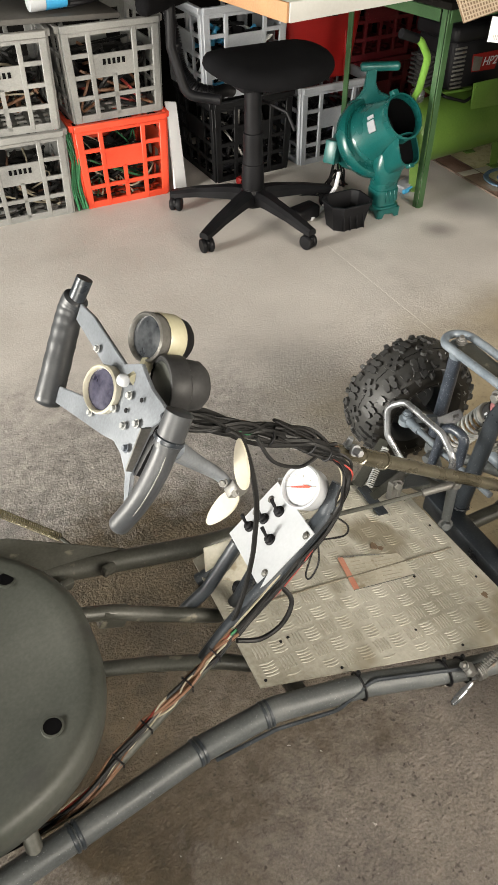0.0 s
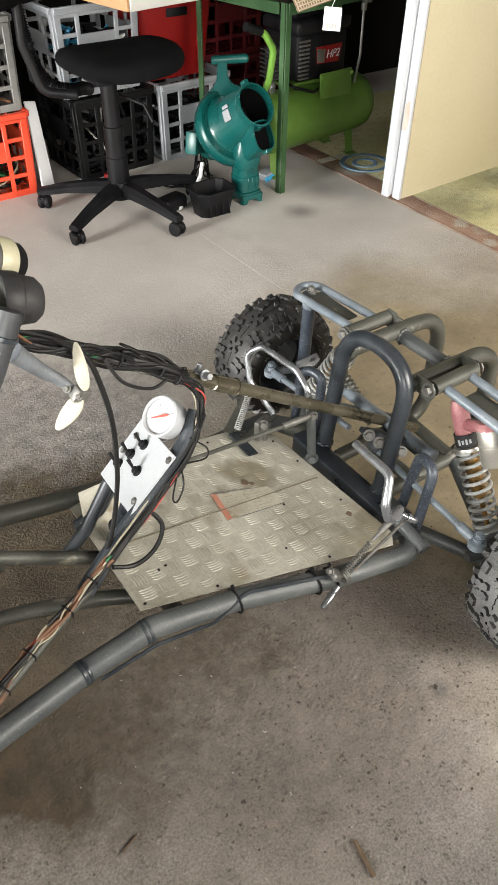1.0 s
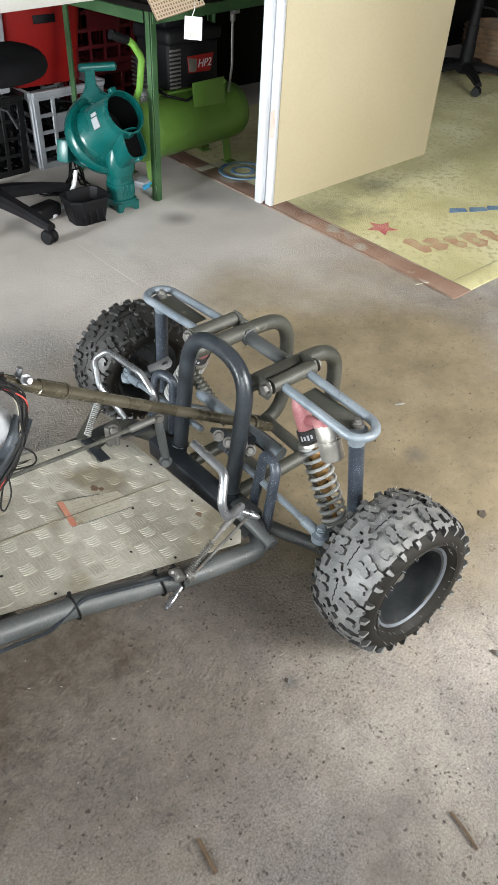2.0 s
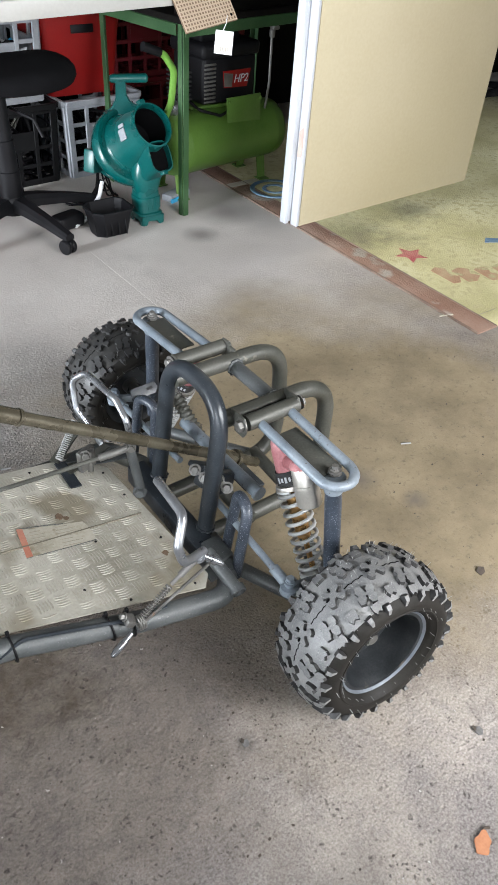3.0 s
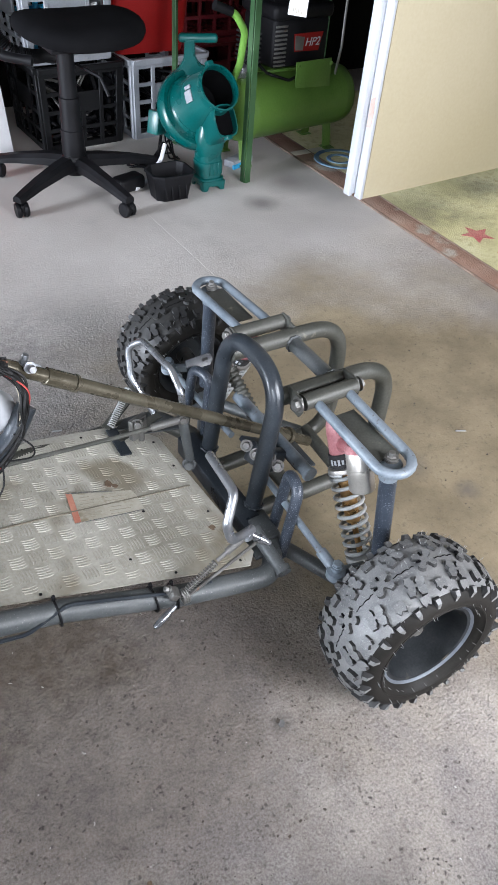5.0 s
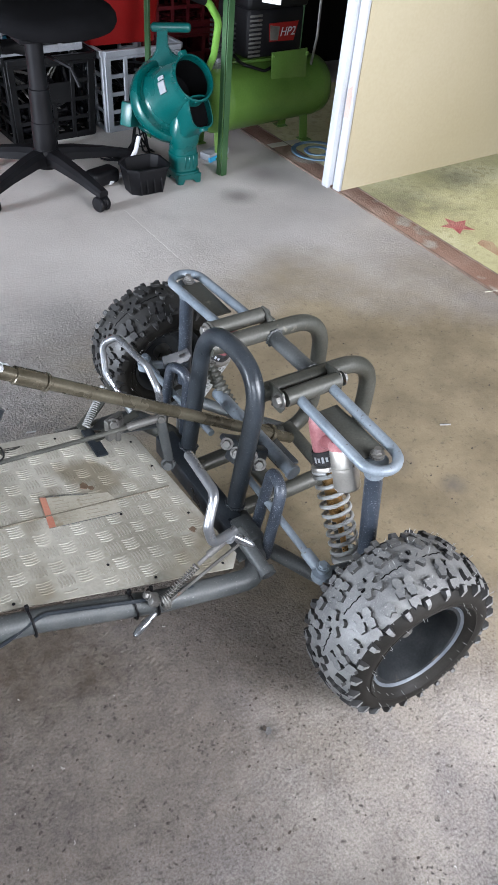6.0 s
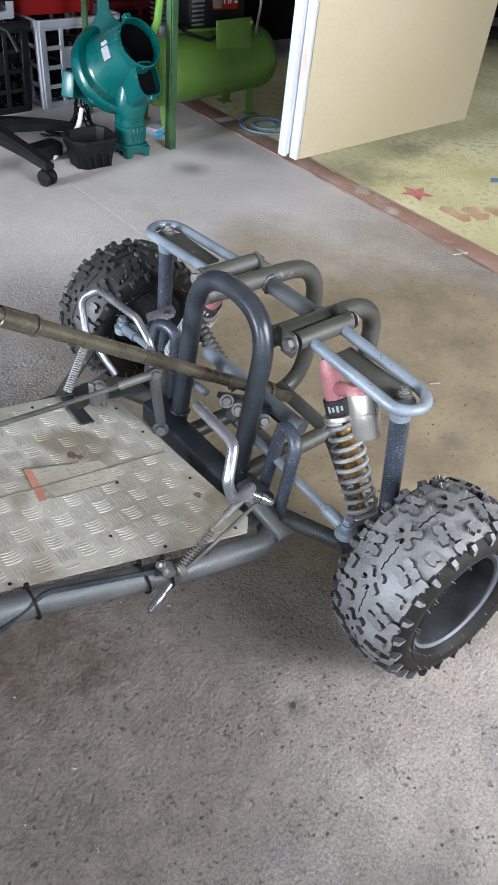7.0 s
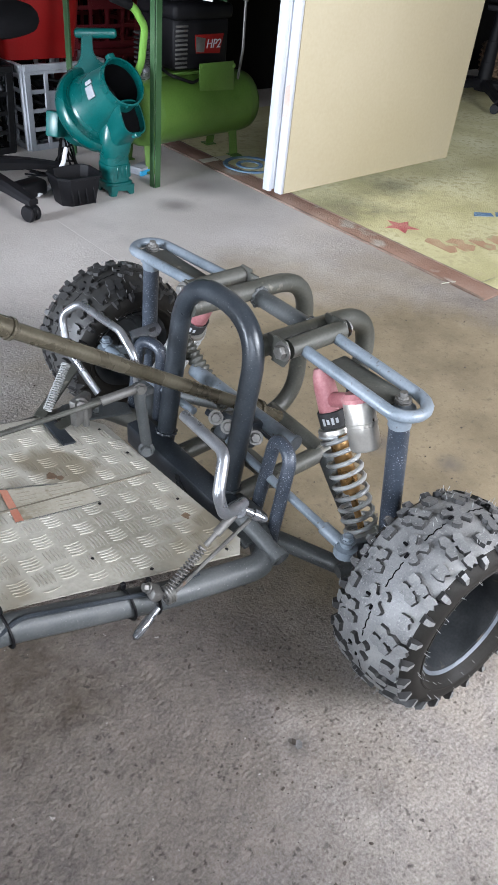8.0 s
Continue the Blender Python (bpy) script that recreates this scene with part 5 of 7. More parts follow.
# ---- office chair ----
def build_chair(m, name, label, full=True, seat_top=0.585):
    ch = thing(name, 0, 0, 0, label, "chair", "office chairs", local=True)
    bm = bmesh.new()
    lathe(bm, [(0, 0.062), (0.045, 0.062), (0.053, 0.075), (0.052, 0.118), (0.045, 0.130), (0, 0.130)], (0, 0, 0), (0, 0, 1), 24)
    part("hub", bm, M_BLACK, ch)
    for k in range(5):
        a = radians(-76 + 72 * k)
        d = Vector((math.cos(a), math.sin(a), 0))
        s = Vector((-d.y, d.x, 0))
        bm = bmesh.new()
        rings = []
        for q, z, w, h in ((0.02, 0.105, 0.033, 0.024), (0.10, 0.104, 0.030, 0.021), (0.22, 0.090, 0.025, 0.016), (0.30, 0.075, 0.022, 0.013), (0.332, 0.070, 0.018, 0.011)):
            c = d * q + Vector((0, 0, z))
            rings.append([bm.verts.new(c + s * w * x + Vector((0, 0, h * y))) for x, y in ((-1, -1), (1, -1), (1, 0.3), (0.55, 1), (-0.55, 1), (-1, 0.3))])
        for r1, r2 in zip(rings, rings[1:]):
            for j in range(6):
                bm.faces.new((r1[j], r1[(j + 1) % 6], r2[(j + 1) % 6], r2[j]))
        bm.faces.new(rings[0])
        bm.faces.new(rings[-1])
        arm = part("base_arm", bm, M_BLACK, ch)
        bm = bmesh.new()
        c = d * 0.314
        turn = radians(40 * k + 20)
        t = Vector((math.cos(turn), math.sin(turn), 0))
        for o in (-0.013, 0.013):
            lathe(bm, [(0, -0.009), (0.024, -0.009), (0.0275, -0.004), (0.0275, 0.004), (0.024, 0.009), (0, 0.009)], c + t * o + Vector((0, 0, 0.0278)), t, 20)
        block(bm, axes(c + Vector((0, 0, 0.036)), t, (0, 0, 1)), (0.014, 0.030, 0.046), 0.005)
        lathe(bm, [(0.008, 0), (0.008, 0.022), (0, 0.022)], c + Vector((0, 0, 0.045)), (0, 0, 1), 10)
        part("caster", bm, M_BLACK, arm, "black twin caster")
    bm = bmesh.new()
    lathe(bm, [(0.043, 0.115), (0.041, 0.22), (0.038, 0.222), (0.036, 0.33), (0.031, 0.332), (0.030, 0.495), (0, 0.495)], (0, 0, 0), (0, 0, 1), 24)
    part("gas_column", bm, M_BLACK, ch)
    bm = bmesh.new()
    block(bm, (0.02, 0, 0.500), (0.18, 0.14, 0.03), 0.008)
    sweep(bm, [(0.05, 0.02, 0.425), (0.09, -0.09, 0.41), (0.10, -0.13, 0.36)], 0.006, 8)
    part("seat_mechanism", bm, M_BLACK, ch)
    # cushion: rounded square, domed top, waterfall edge
    bm = bmesh.new()
    rings = []
    n = 36
    for sc, z in ((0.0, -0.028), (0.6, -0.028), (0.88, -0.025), (0.97, -0.017), (1.0, -0.003), (0.985, 0.014), (0.93, 0.028), (0.8, 0.037), (0.5, 0.040), (0.0, 0.041)):
        if sc == 0:
            rings.append([bm.verts.new((0, 0, seat_top - 0.04 + z))])
            continue
        ring = []
        for k in range(n):
            a = 2 * math.pi * k / n
            q = lambda t: math.copysign(abs(t) ** 0.72, t)
            ring.append(bm.verts.new((0.058 + 0.216 * sc * q(math.cos(a)), 0.195 * sc * q(math.sin(a)), seat_top - 0.04 + z + 0.012 * sc * math.cos(2 * a))))
        rings.append(ring)
    for p, q in zip(rings, rings[1:]):
        for k in range(n):
            f = [p[k % len(p)], p[(k + 1) % n % len(p)], q[(k + 1) % n % len(q)], q[k % len(q)]]
            f = [v for i, v in enumerate(f) if v not in f[:i]]
            bm.faces.new(f)
    part("seat", bm, M_FABRIC, ch, "black cloth seat cushion")
    if full:
        bm = bmesh.new()
        sweep(bm, rounded([(-0.10, 0.05, 0.44), (-0.20, 0.12, 0.45), (-0.235, 0.15, 0.60), (-0.22, 0.16, 0.80)], 0.05), 0.017, 10)
        part("back_bar", bm, M_BLACK, ch)
        bm = bmesh.new()
        block(bm, pose(-0.20, 0.165, 0.86, 8, 0, 35), (0.36, 0.06, 0.30), 0.028, 3)
        part("backrest", bm, M_FABRIC, ch, "black cloth backrest")
    ch.matrix_basis = m
    return ch


build_chair(pose(1.172, 2.395, 0), "office_chair", "black cloth office chair with five-star caster base")
build_chair(pose(4.50, 2.62, 0.012, 0, 0, 20), "office_chair", "dark office chair beyond the open door on the rug", full=False)

# ribbed vacuum hose looped beside the chair
hose = thing("vacuum_hose", 1.02, 2.66, 0.30, "black ribbed vacuum hose looped down behind the chair", "hose")
hp = wobble([(0.985, 2.70, 0.84), (0.985, 2.68, 0.72), (0.990, 2.655, 0.60), (1.005, 2.64, 0.50), (1.05, 2.62, 0.435), (1.13, 2.63, 0.405), (1.20, 2.70, 0.385), (1.25, 2.76, 0.36)], 0, 26, random.Random(3))
bm = bmesh.new()
sweep(bm, hp, lambda s: 0.0215 + (0.003 if int(s * (len(hp) - 1)) % 2 else -0.002), 14)
part("ribbed_tube", bm, M_BLACK, hose, angle=80)

# basket far back on the rug
bk = thing("wicker_basket", 5.0, 2.72, 0.01, "brown wicker basket standing on the rug", "basket")
bm = bmesh.new()
lathe(bm, [(0, 0.012), (0.19, 0.012), (0.23, 0.10), (0.245, 0.20), (0.235, 0.28), (0.22, 0.28), (0.225, 0.2), (0.18, 0.03), (0, 0.03)], (5.0, 2.72, 0), (0, 0, 1), 32)
part("basket_wall", bm, M_WICKER, bk)
for k in range(9):
    bm = bmesh.new()
    r = 0.195 + 0.05 * math.sin(min(1, k / 6) * 1.5)
    sweep(bm, [(5.0 + (r + 0.004 * (-1) ** j) * math.cos(a), 2.72 + (r + 0.004 * (-1) ** j) * math.sin(a), 0.03 + 0.029 * k) for j, a in ((j, 2 * math.pi * j / 40) for j in range(40))], 0.009, 6, closed=True)
    part("woven_band", bm, M_WICKER, bk)
for k in range(3):
    bm = bmesh.new()
    sweep(bm, [(2.62 + (0.15 - 0.004 * k) * math.cos(a), 3.10 + 0.05 * math.sin(a), 0.86 - 0.5 * CRATE_H + 0.13 * math.sin(a)) for a in (2 * math.pi * j / 36 for j in range(36))], 0.012, 8, closed=True)
    bmesh.ops.translate(bm, verts=bm.verts, vec=(0, 0.03 * k - 0.05, 0.10))
    solo("orange_cable_coil", bm, M_ORANGE, "coil of orange extension cable standing on a crate", "cable")

# litter on the floor
for pts, r, mat, name, label in (
        ([(0.121, 0.293, 0.0035), (0.089, 0.283, 0.0035)], 0.0018, M_MUD, "twig", "thin dry twig lying on the floor"),
        ([(0.399, 0.092, 0.004), (0.394, 0.062, 0.004), (0.390, 0.036, 0.004)], 0.0038, M_MUD, "twig", "short dark twig lying on the floor"),
        ([(0.742, -0.140, 0.004), (0.737, -0.173, 0.0045), (0.728, -0.203, 0.004)], 0.0026, M_MUD, "twig", "short brown twig lying on the floor"),
        ([(2.122, 1.056, 0.0025), (2.164, 1.034, 0.0085)], 0.0020, M_CREAM, "match_stick", "pale burnt match lying at the rug border"),
        ([(1.52, 0.640, 0.002), (1.545, 0.628, 0.002)], 0.0022, M_SPRING, "paper_scrap", "tiny pale paper scrap on the floor"),
        ([(0.608, 1.092, 0.002), (0.63, 1.086, 0.002)], 0.0022, M_SPRING, "paper_scrap", "tiny white paper scrap on the floor")):
    solo(name, tube(pts, r, 0, 7), mat, label, "litter")
bm = bmesh.new()
slab(bm, [(-0.022, -0.012), (0.005, -0.018), (0.026, -0.004), (0.012, 0.015), (-0.014, 0.014)], pose(1.358, 0.232, 0.0008, 4, -3, 20) @ Matrix.Scale(0.55, 4), 0.0025)
solo("dry_leaf", bm, M_CRUMB, "crumpled dark brown leaf on the floor joint", "leaf")
leaf = thing("orange_leaf", 0.916, -0.144, 0, "curled orange brown leaf lying on the floor", "leaf")
bm = bmesh.new()
outline = [(0.019 * math.cos(a) * (1 + 0.13 * math.sin(3 * a + 1)), 0.0125 * math.sin(a) * (1 + 0.16 * math.sin(5 * a))) for a in (2 * math.pi * k / 26 for k in range(26))]
slab(bm, outline, pose(0.916, -0.146, 0.003, 5, -7, 30), 0.0012)
part("blade", bm, M_LEAF, leaf)
part("stalk", tube([(0.924, -0.136, 0.004), (0.936, -0.131, 0.004), (0.944, -0.136, 0.003)], 0.0022, 0.004, 7), M_CRUMB, leaf, "dark brown stalk")
for lx, ly, lr in ((1.061, -0.015, 0.75), (0.700, 0.201, 0.6)):
    lint = thing("dust_clump", lx, ly, 0, "small grey clump of dust and fluff on the floor", "dust")
    bm = bmesh.new()
    slab(bm, [(-0.012, -0.004), (-0.004, -0.011), (0.008, -0.008), (0.012, 0.002), (0.004, 0.010), (-0.008, 0.007)], pose(lx, ly, 0.0012, 6, 5, 25) @ Matrix.Scale(lr, 4), 0.0022)
    part("fluff", bm, M_FLUFF, lint)
    bm = bmesh.new()
    slab(bm, [(-0.005, -0.002), (0.002, -0.004), (0.006, 0.001), (-0.001, 0.003)], pose(lx - 0.006 * lr, ly + 0.009 * lr, 0.0018, -8, 4, 60), 0.003)
    part("dark_crumb", bm, M_CRUMB, lint, "dark brown crumb")
rng = random.Random(21)
bm = bmesh.new()
for k in range(1000):
    x, y = rng.uniform(-0.3, 2.0), rng.uniform(-0.5, 1.3)
    if k % 6 == 0:
        x, y = rng.gauss(0.62, 0.16), rng.gauss(0.14, 0.13)
    elif k % 31 == 0:
        x, y = JOINT + rng.gauss(0, 0.006), rng.uniform(-0.1, 1.3)
    s = 0.0009 + 0.0024 * rng.random() ** 3
    block(bm, pose(x, y, s * 0.3, *(rng.uniform(-40, 40) for _ in range(3))), (s * 1.5, s, s * 0.8))
tagged(new("floor_grit", finish(bm, "floor_grit", M_CRUMB)), "scattered dark grit and crumbs on the floor", "grit", kind="stuff")

# ---- the trike: its two steered wheels stand at y 0.19 and 1.07, its middle plane at YC ----
YC = 0.632
trike = thing("reverse_trike", 0.5, YC, 0, "home-built grey tube-framed reverse trike with bare checker plate floor", "trike")


def mir(pts):
    return [(x, 2 * YC - y, z) for x, y, z in pts]


def both(pts):
    return (pts, mir(pts))


def weld(bm, p, axis, r):
    """A weld bead round a tube's end."""
    axis = Vector(axis).normalized()
    a = axis.orthogonal().normalized()
    b = axis.cross(a)
    sweep(bm, [Vector(p) + (r + 0.0012 * math.sin(9 * t)) * (math.cos(t) * a + math.sin(t) * b) for t in (2 * math.pi * k / 40 for k in range(40))], 0.0032, 6, closed=True)


# frame tubes
bm = tube([(.832, .542, .13), (.868, .542, .455), (.868, .722, .455), (.832, .722, .13)], .0165, .088, 16, n=12)
weld(bm, (.836, .542, .165), (0.11, 0, 1), .0165)
weld(bm, (.836, .722, .165), (0.11, 0, 1), .0165)
part("rear_hoop", bm, M_DARK, trike, "dark painted tubular hoop")
RAIL = [(.866, .556, .405), (1.130, .556, .400), (1.136, .558, .12), (.83, .56, .115)]
for p in both(RAIL):
    part("top_rail", tube(p, .0165, .085, 16, n=12), M_OLIVE, trike, "dusty olive grey bent rail")
bm = tube([(1.0, .562, .396), (1.0, .702, .396)], .0148, 0, 14)
weld(bm, (1.0, .572, .396), (0, 1, 0), .0155)
weld(bm, (1.0, .692, .396), (0, 1, 0), .0155)
part("cross_tube", bm, M_FRAME, trike)
bm = bmesh.new()
block(bm, (.812, YC, .140), (.042, .30, .045), .004)
part("cross_beam", bm, M_DARK, trike, "dark square cross beam")
SIDE = [(-.52, .315, .300), (-.139, .398, .258), (.0, .425, .248), (.15, .453, .243), (.262, .455, .256), (.42, .447, .215), (.62, .413, .168), (.785, .389, .147), (.835, .47, .138), (.84, .53, .135)]
FAR = [(-.52, .88, .20), (.013, .85, .253), (.30, .805, .232), (.42, .812, .21), (.62, .851, .168), (.785, .875, .147), (.835, .794, .138), (.84, .734, .135)]
for p in (SIDE, FAR):
    part("side_rail", tube(p, .0192, .05, 16, n=8), M_FRAME if p is SIDE else M_OLIVE, trike)
# rail collars and clamp bands
for q in ((-.050, .4153, .2515), (.140, .4510, .2438), (.250, .4545, .2535)):
    d = Vector((.97, .18, -.04) if q[0] < .2 else (.97, .02, .02)).normalized()
    bm = bmesh.new()
    for o in (-0.004, 0.004):
        lathe(bm, [(.0190, -.003), (.0212, -.002), (.0212, .002), (.0190, .003)], Vector(q) + d * o, d, 20)
    part("clamp_band", bm, M_DARK, trike, "dark cable tie band")
# middle members under the seat and column
part("centre_tube", tube([(.00, .70, .335), (.09, .69, .305), (.264, .672, .206), (.42, .66, .17)], .0125, .03, 12), M_OLIVE, trike)
bm = bmesh.new()
block(bm, pose(.095, .690, .292, 0, 28, 0), (.045, .022, .035), .003)
part("centre_lug", bm, M_OLIVE, trike)
part("lower_tube", tube([(.03, .70, .155), (.13, .66, .165), (.24, .60, .185), (.30, .56, .19)], .0135, .05, 12), M_OLIVE, trike)
part("cross_tube", tube([(.32, .452, .225), (.315, .632, .195), (.32, .81, .222)], .015, .05, 12), M_OLIVE, trike)
bm = bmesh.new()
slab(bm, [(-.22, .44), (-.02, .375), (.165, .247), (.165, .225), (-.22, .215)], axes((0, .848, 0), (1, 0, 0), (0, 0, 1)), .004, .001)
part("side_flange", bm, M_OLIVE, trike, "flat dusty steel flange")
for q in ((.045, .80, .268), (.12, .805, .262)):
    bm = bmesh.new()
    block(bm, pose(*q, 10, 15, 20), (.024, .014, .022), .004)
    part("flange_lug", bm, M_OLIVE, trike)
# uprights that carry the column post
for p, r in (([(.258, .735, .235), (.30, .722, .265), (.335, .715, .33)], .0125), ([(.215, .70, .215), (.26, .695, .26), (.32, .700, .345)], .0115), ([(.285, .67, .21), (.30, .65, .27), (.33, .64, .35)], .0125)):
    part("post_brace", tube(p, r, .03, 12), M_DARK, trike)
bm = bmesh.new()
slab(bm, [(-.05, -.04), (.055, -.035), (.06, .03), (.02, .05), (-.045, .035)], axes((.315, .715, .275), (.75, -.35, .1), (.1, .3, .8)), .003, .001)
part("gusset_plate", bm, M_LABEL, trike, "dusty yellowish gusset plate")
bm = bmesh.new()
lathe(bm, [(0, 0), (.012, 0), (.012, .03), (.008, .032), (.008, .05), (0, .05)], (.30, .665, .275), (.4, -.5, .3), 12)
part("cable_knob", bm, M_BLACK, trike)
POST = [(.200, .562, .276), (.237, .572, .304), (.430, .612, .446), (.462, .628, .485)]
part("column_post", tube(POST, .0155, .03, 14), M_DARK, trike, "dark blue-black painted column post")

# checker plate floor
PZ = lambda x: .209 - .17 * (x - .513)
plate_pts = [(.262, .497), (.752, .414), (.775, .44), (.752, .792), (.70, .852), (.50, .852), (.262, .768)]
bm = bmesh.new()
vs = [bm.verts.new((x, y, PZ(x))) for x, y in plate_pts]
top = bm.faces.new(vs)
ext = bmesh.ops.extrude_face_region(bm, geom=[top])
bmesh.ops.translate(bm, verts=[v for v in ext["geom"] if isinstance(v, bmesh.types.BMVert)], vec=(0, 0, -.003))
floor_plate = part("floor_plate", bm, M_PLATE, trike, "dusty aluminium checker plate")


def inside(x, y, poly, margin=0.008):
    n = len(poly)
    for i in range(n):
        (x1, y1), (x2, y2) = poly[i], poly[(i + 1) % n]
        d = ((x2 - x1) * (y - y1) - (y2 - y1) * (x - x1)) / math.hypot(x2 - x1, y2 - y1)
        if d < margin:
            return False
    return True


def tread_mesh():
    """Five raised bars a cell, turned by a right angle from cell to cell."""
    bm = bmesh.new()
    cell, turn = 0.0325, radians(1.5)
    ca, sa = math.cos(turn), math.sin(turn)
    for i in range(-14, 5):
        for j in range(-7, 11):
            cx0, cy0 = i * cell, j * cell
            for k in range(5):
                o = (k - 2) * cell * 0.168
                flip = (i + j + 1) % 2
                ox, oy = (o, 0) if flip else (0, o)
                bend = 0.0016
                ln = cell * 0.43
                px, py = cx0 + ox, cy0 + oy
                wx, wy = .68 + px * ca - py * sa, .565 + px * sa + py * ca
                if not inside(wx, wy, plate_pts, 0.014):
                    continue
                ring = []
                for s, w in ((-1, 0.0003), (-0.6, 0.0014), (0, 0.0018), (0.6, 0.0014), (1, 0.0003)):
                    for side in (-1, 1):
                        along, across = s * ln, side * w + bend * (1 - s * s) * (1 if flip else -1)
                        lx, ly = (across, along) if flip else (along, across)
                        X, Y = px + lx, py + ly
                        gx, gy = .68 + X * ca - Y * sa, .565 + X * sa + Y * ca
                        ring.append((s, side, gx, gy))
                loop = [r for r in ring if r[1] < 0] + [r for r in ring if r[1] > 0][::-1]
                base = [bm.verts.new((gx, gy, PZ(gx) - .0005)) for _, _, gx, gy in loop]
                cxm, cym = sum(r[2] for r in loop) / len(loop), sum(r[3] for r in loop) / len(loop)
                up = [bm.verts.new((gx * .8 + cxm * .2, gy * .8 + cym * .2, PZ(gx) + .0010)) for _, _, gx, gy in loop]
                m = len(loop)
                for a in range(m):
                    b = (a + 1) % m
                    bm.faces.new((base[a], base[b], up[b], up[a]))
                bm.faces.new(up)
    return bm


tread = part("tread_relief", tread_mesh(), M_TREAD, floor_plate, "raised tread pattern worn bright", angle=20)
tagged(tread, kind="stuff")
lm = axes((.573, .638, PZ(.573) + .0014), (.985, -.12, -.168), (0.11, 1, 0))
bm = bmesh.new()
slab(bm, [(-.054, -.034), (.055, -.028), (.066, -.026), (.062, .012), (.056, .027), (.02, .030), (-.054, .037)], lm, .0007)
sticker = part("worn_sticker", bm, M_LABEL, floor_plate, "pale worn warning sticker")
bm = bmesh.new()
slab(bm, [(-.066, -.036), (-.0545, -.035), (-.0545, .038), (-.065, .040)], lm, .0009)
part("sticker_strip", bm, M_LABELRED, sticker, "faded red strip of the sticker")
rng = random.Random(14)
bm = bmesh.new()
for k in range(7):
    for x0 in (-.046, .002):
        ln = rng.uniform(.018, .042)
        block(bm, lm @ Matrix.Translation((x0 + ln / 2, -.026 + .0085 * k, .0008)), (ln, .0016, .0004))
part("print_bars", bm, M_LABELINK, sticker, "faded grey lines of print")
for q in ([(-.066, -.0365), (.03, -.030), (.065, -.0265)], [(-.066, .0405), (-.02, .037), (.02, .031)]):
    part("sticker_edge", tube([lm @ Vector((x, y, .0006)) for x, y in q], .0009, 0, 6), M_OLIVE, sticker, "dirty lifted edge of the sticker")
bm = bmesh.new()
for a, b in zip([(.30, .641), (.38, .6395), (.46, .640), (.54, .638)], [(.38, .6395), (.46, .640), (.54, .638), (.745, .636)]):
    p, q = Vector((*a, PZ(a[0]) + .0013)), Vector((*b, PZ(b[0]) + .0013))
    block(bm, axes((p + q) / 2, q - p, (0, 1, 0)), ((q - p).length, .0030, .0022))
part("plate_line", bm, M_PLATELINE, floor_plate, "thin dark line along the plate")
rng = random.Random(4)
for cx, cy, r in ((.598, .690, .008), (.608, .680, .005), (.731, .520, .006)):
    pts = [(r * (1 + .35 * rng.uniform(-1, 1)) * math.cos(a), r * (1 + .35 * rng.uniform(-1, 1)) * math.sin(a)) for a in (2 * math.pi * k / 14 for k in range(14))]
    bm = bmesh.new()
    slab(bm, pts, axes((cx, cy, PZ(cx) + .0002), (.985, 0, -.168), (0, 1, 0)), .0018)
    part("dirt_spot", bm, M_MUD, floor_plate, "dried mud spot")
for x, y in ((.275, .505), (.40, .482), (.62, .446), (.74, .43), (.745, .56), (.742, .70), (.735, .78), (.60, .835), (.48, .83), (.33, .56), (.345, .563), (.63, .60), (.56, .50)):
    bm = bmesh.new()
    lathe(bm, [(0, .0018), (.0016, .0018), (.0026, .0010), (.0026, 0)], (x, y, PZ(x)), (.168, 0, .985), 10)
    part("rivet", bm, M_BLACK, floor_plate, "small dark rivet")
bm = bmesh.new()
slab(bm, [(-.012, -.012), (.012, -.012), (.012, .07), (-.012, .07)], axes((.664, .765, PZ(.664) + .0035), (1, 0, -.17), (-.06, 1, .05)), .004, .001)
part("strap", bm, M_DARK, trike, "dark steel strap")
bm = bmesh.new()
slab(bm, [(-.01, 0), (.012, 0), (.012, .125), (-.01, .125)], axes((.655, .838, .196), (-.5, .85, 0), (.86, -.50, .15)), .004, .001)
part("strap", bm, M_OLIVE, trike, "bent steel strap")
bm = bmesh.new()
slab(bm, [(-.01, 0), (.010, 0), (.010, .11), (-.01, .11)], axes((.665, .800, .192), (-.25, .95, 0), (.95, -.25, .05)), .004, .001)
part("strap", bm, M_OLIVE, trike, "bent steel strap")
# zip ties that hold the cable to the side rail
for x in (.413, .565, .60):
    y, z = .447 - .170 * (x - .42), .213 - .225 * (x - .42)
    bm = bmesh.new()
    sweep(bm, [(x, y + .0222 * math.cos(a), z + .0222 * math.sin(a)) for a in (2 * math.pi * k / 20 for k in range(20))], .0022, 6, closed=True)
    block(bm, (x, y + .008, z + .028), (.006, .006, .010), .001, 1)
    part("cable_tie", bm, M_BLACK, trike)
part("brake_cable", tube([(.16, .436, .226), (.257, .433, .240), (.36, .426, .222), (.43, .440, .234), (.60, .405, .197), (.66, .393, .205)], .0034, .05, 8), M_DARK, trike)

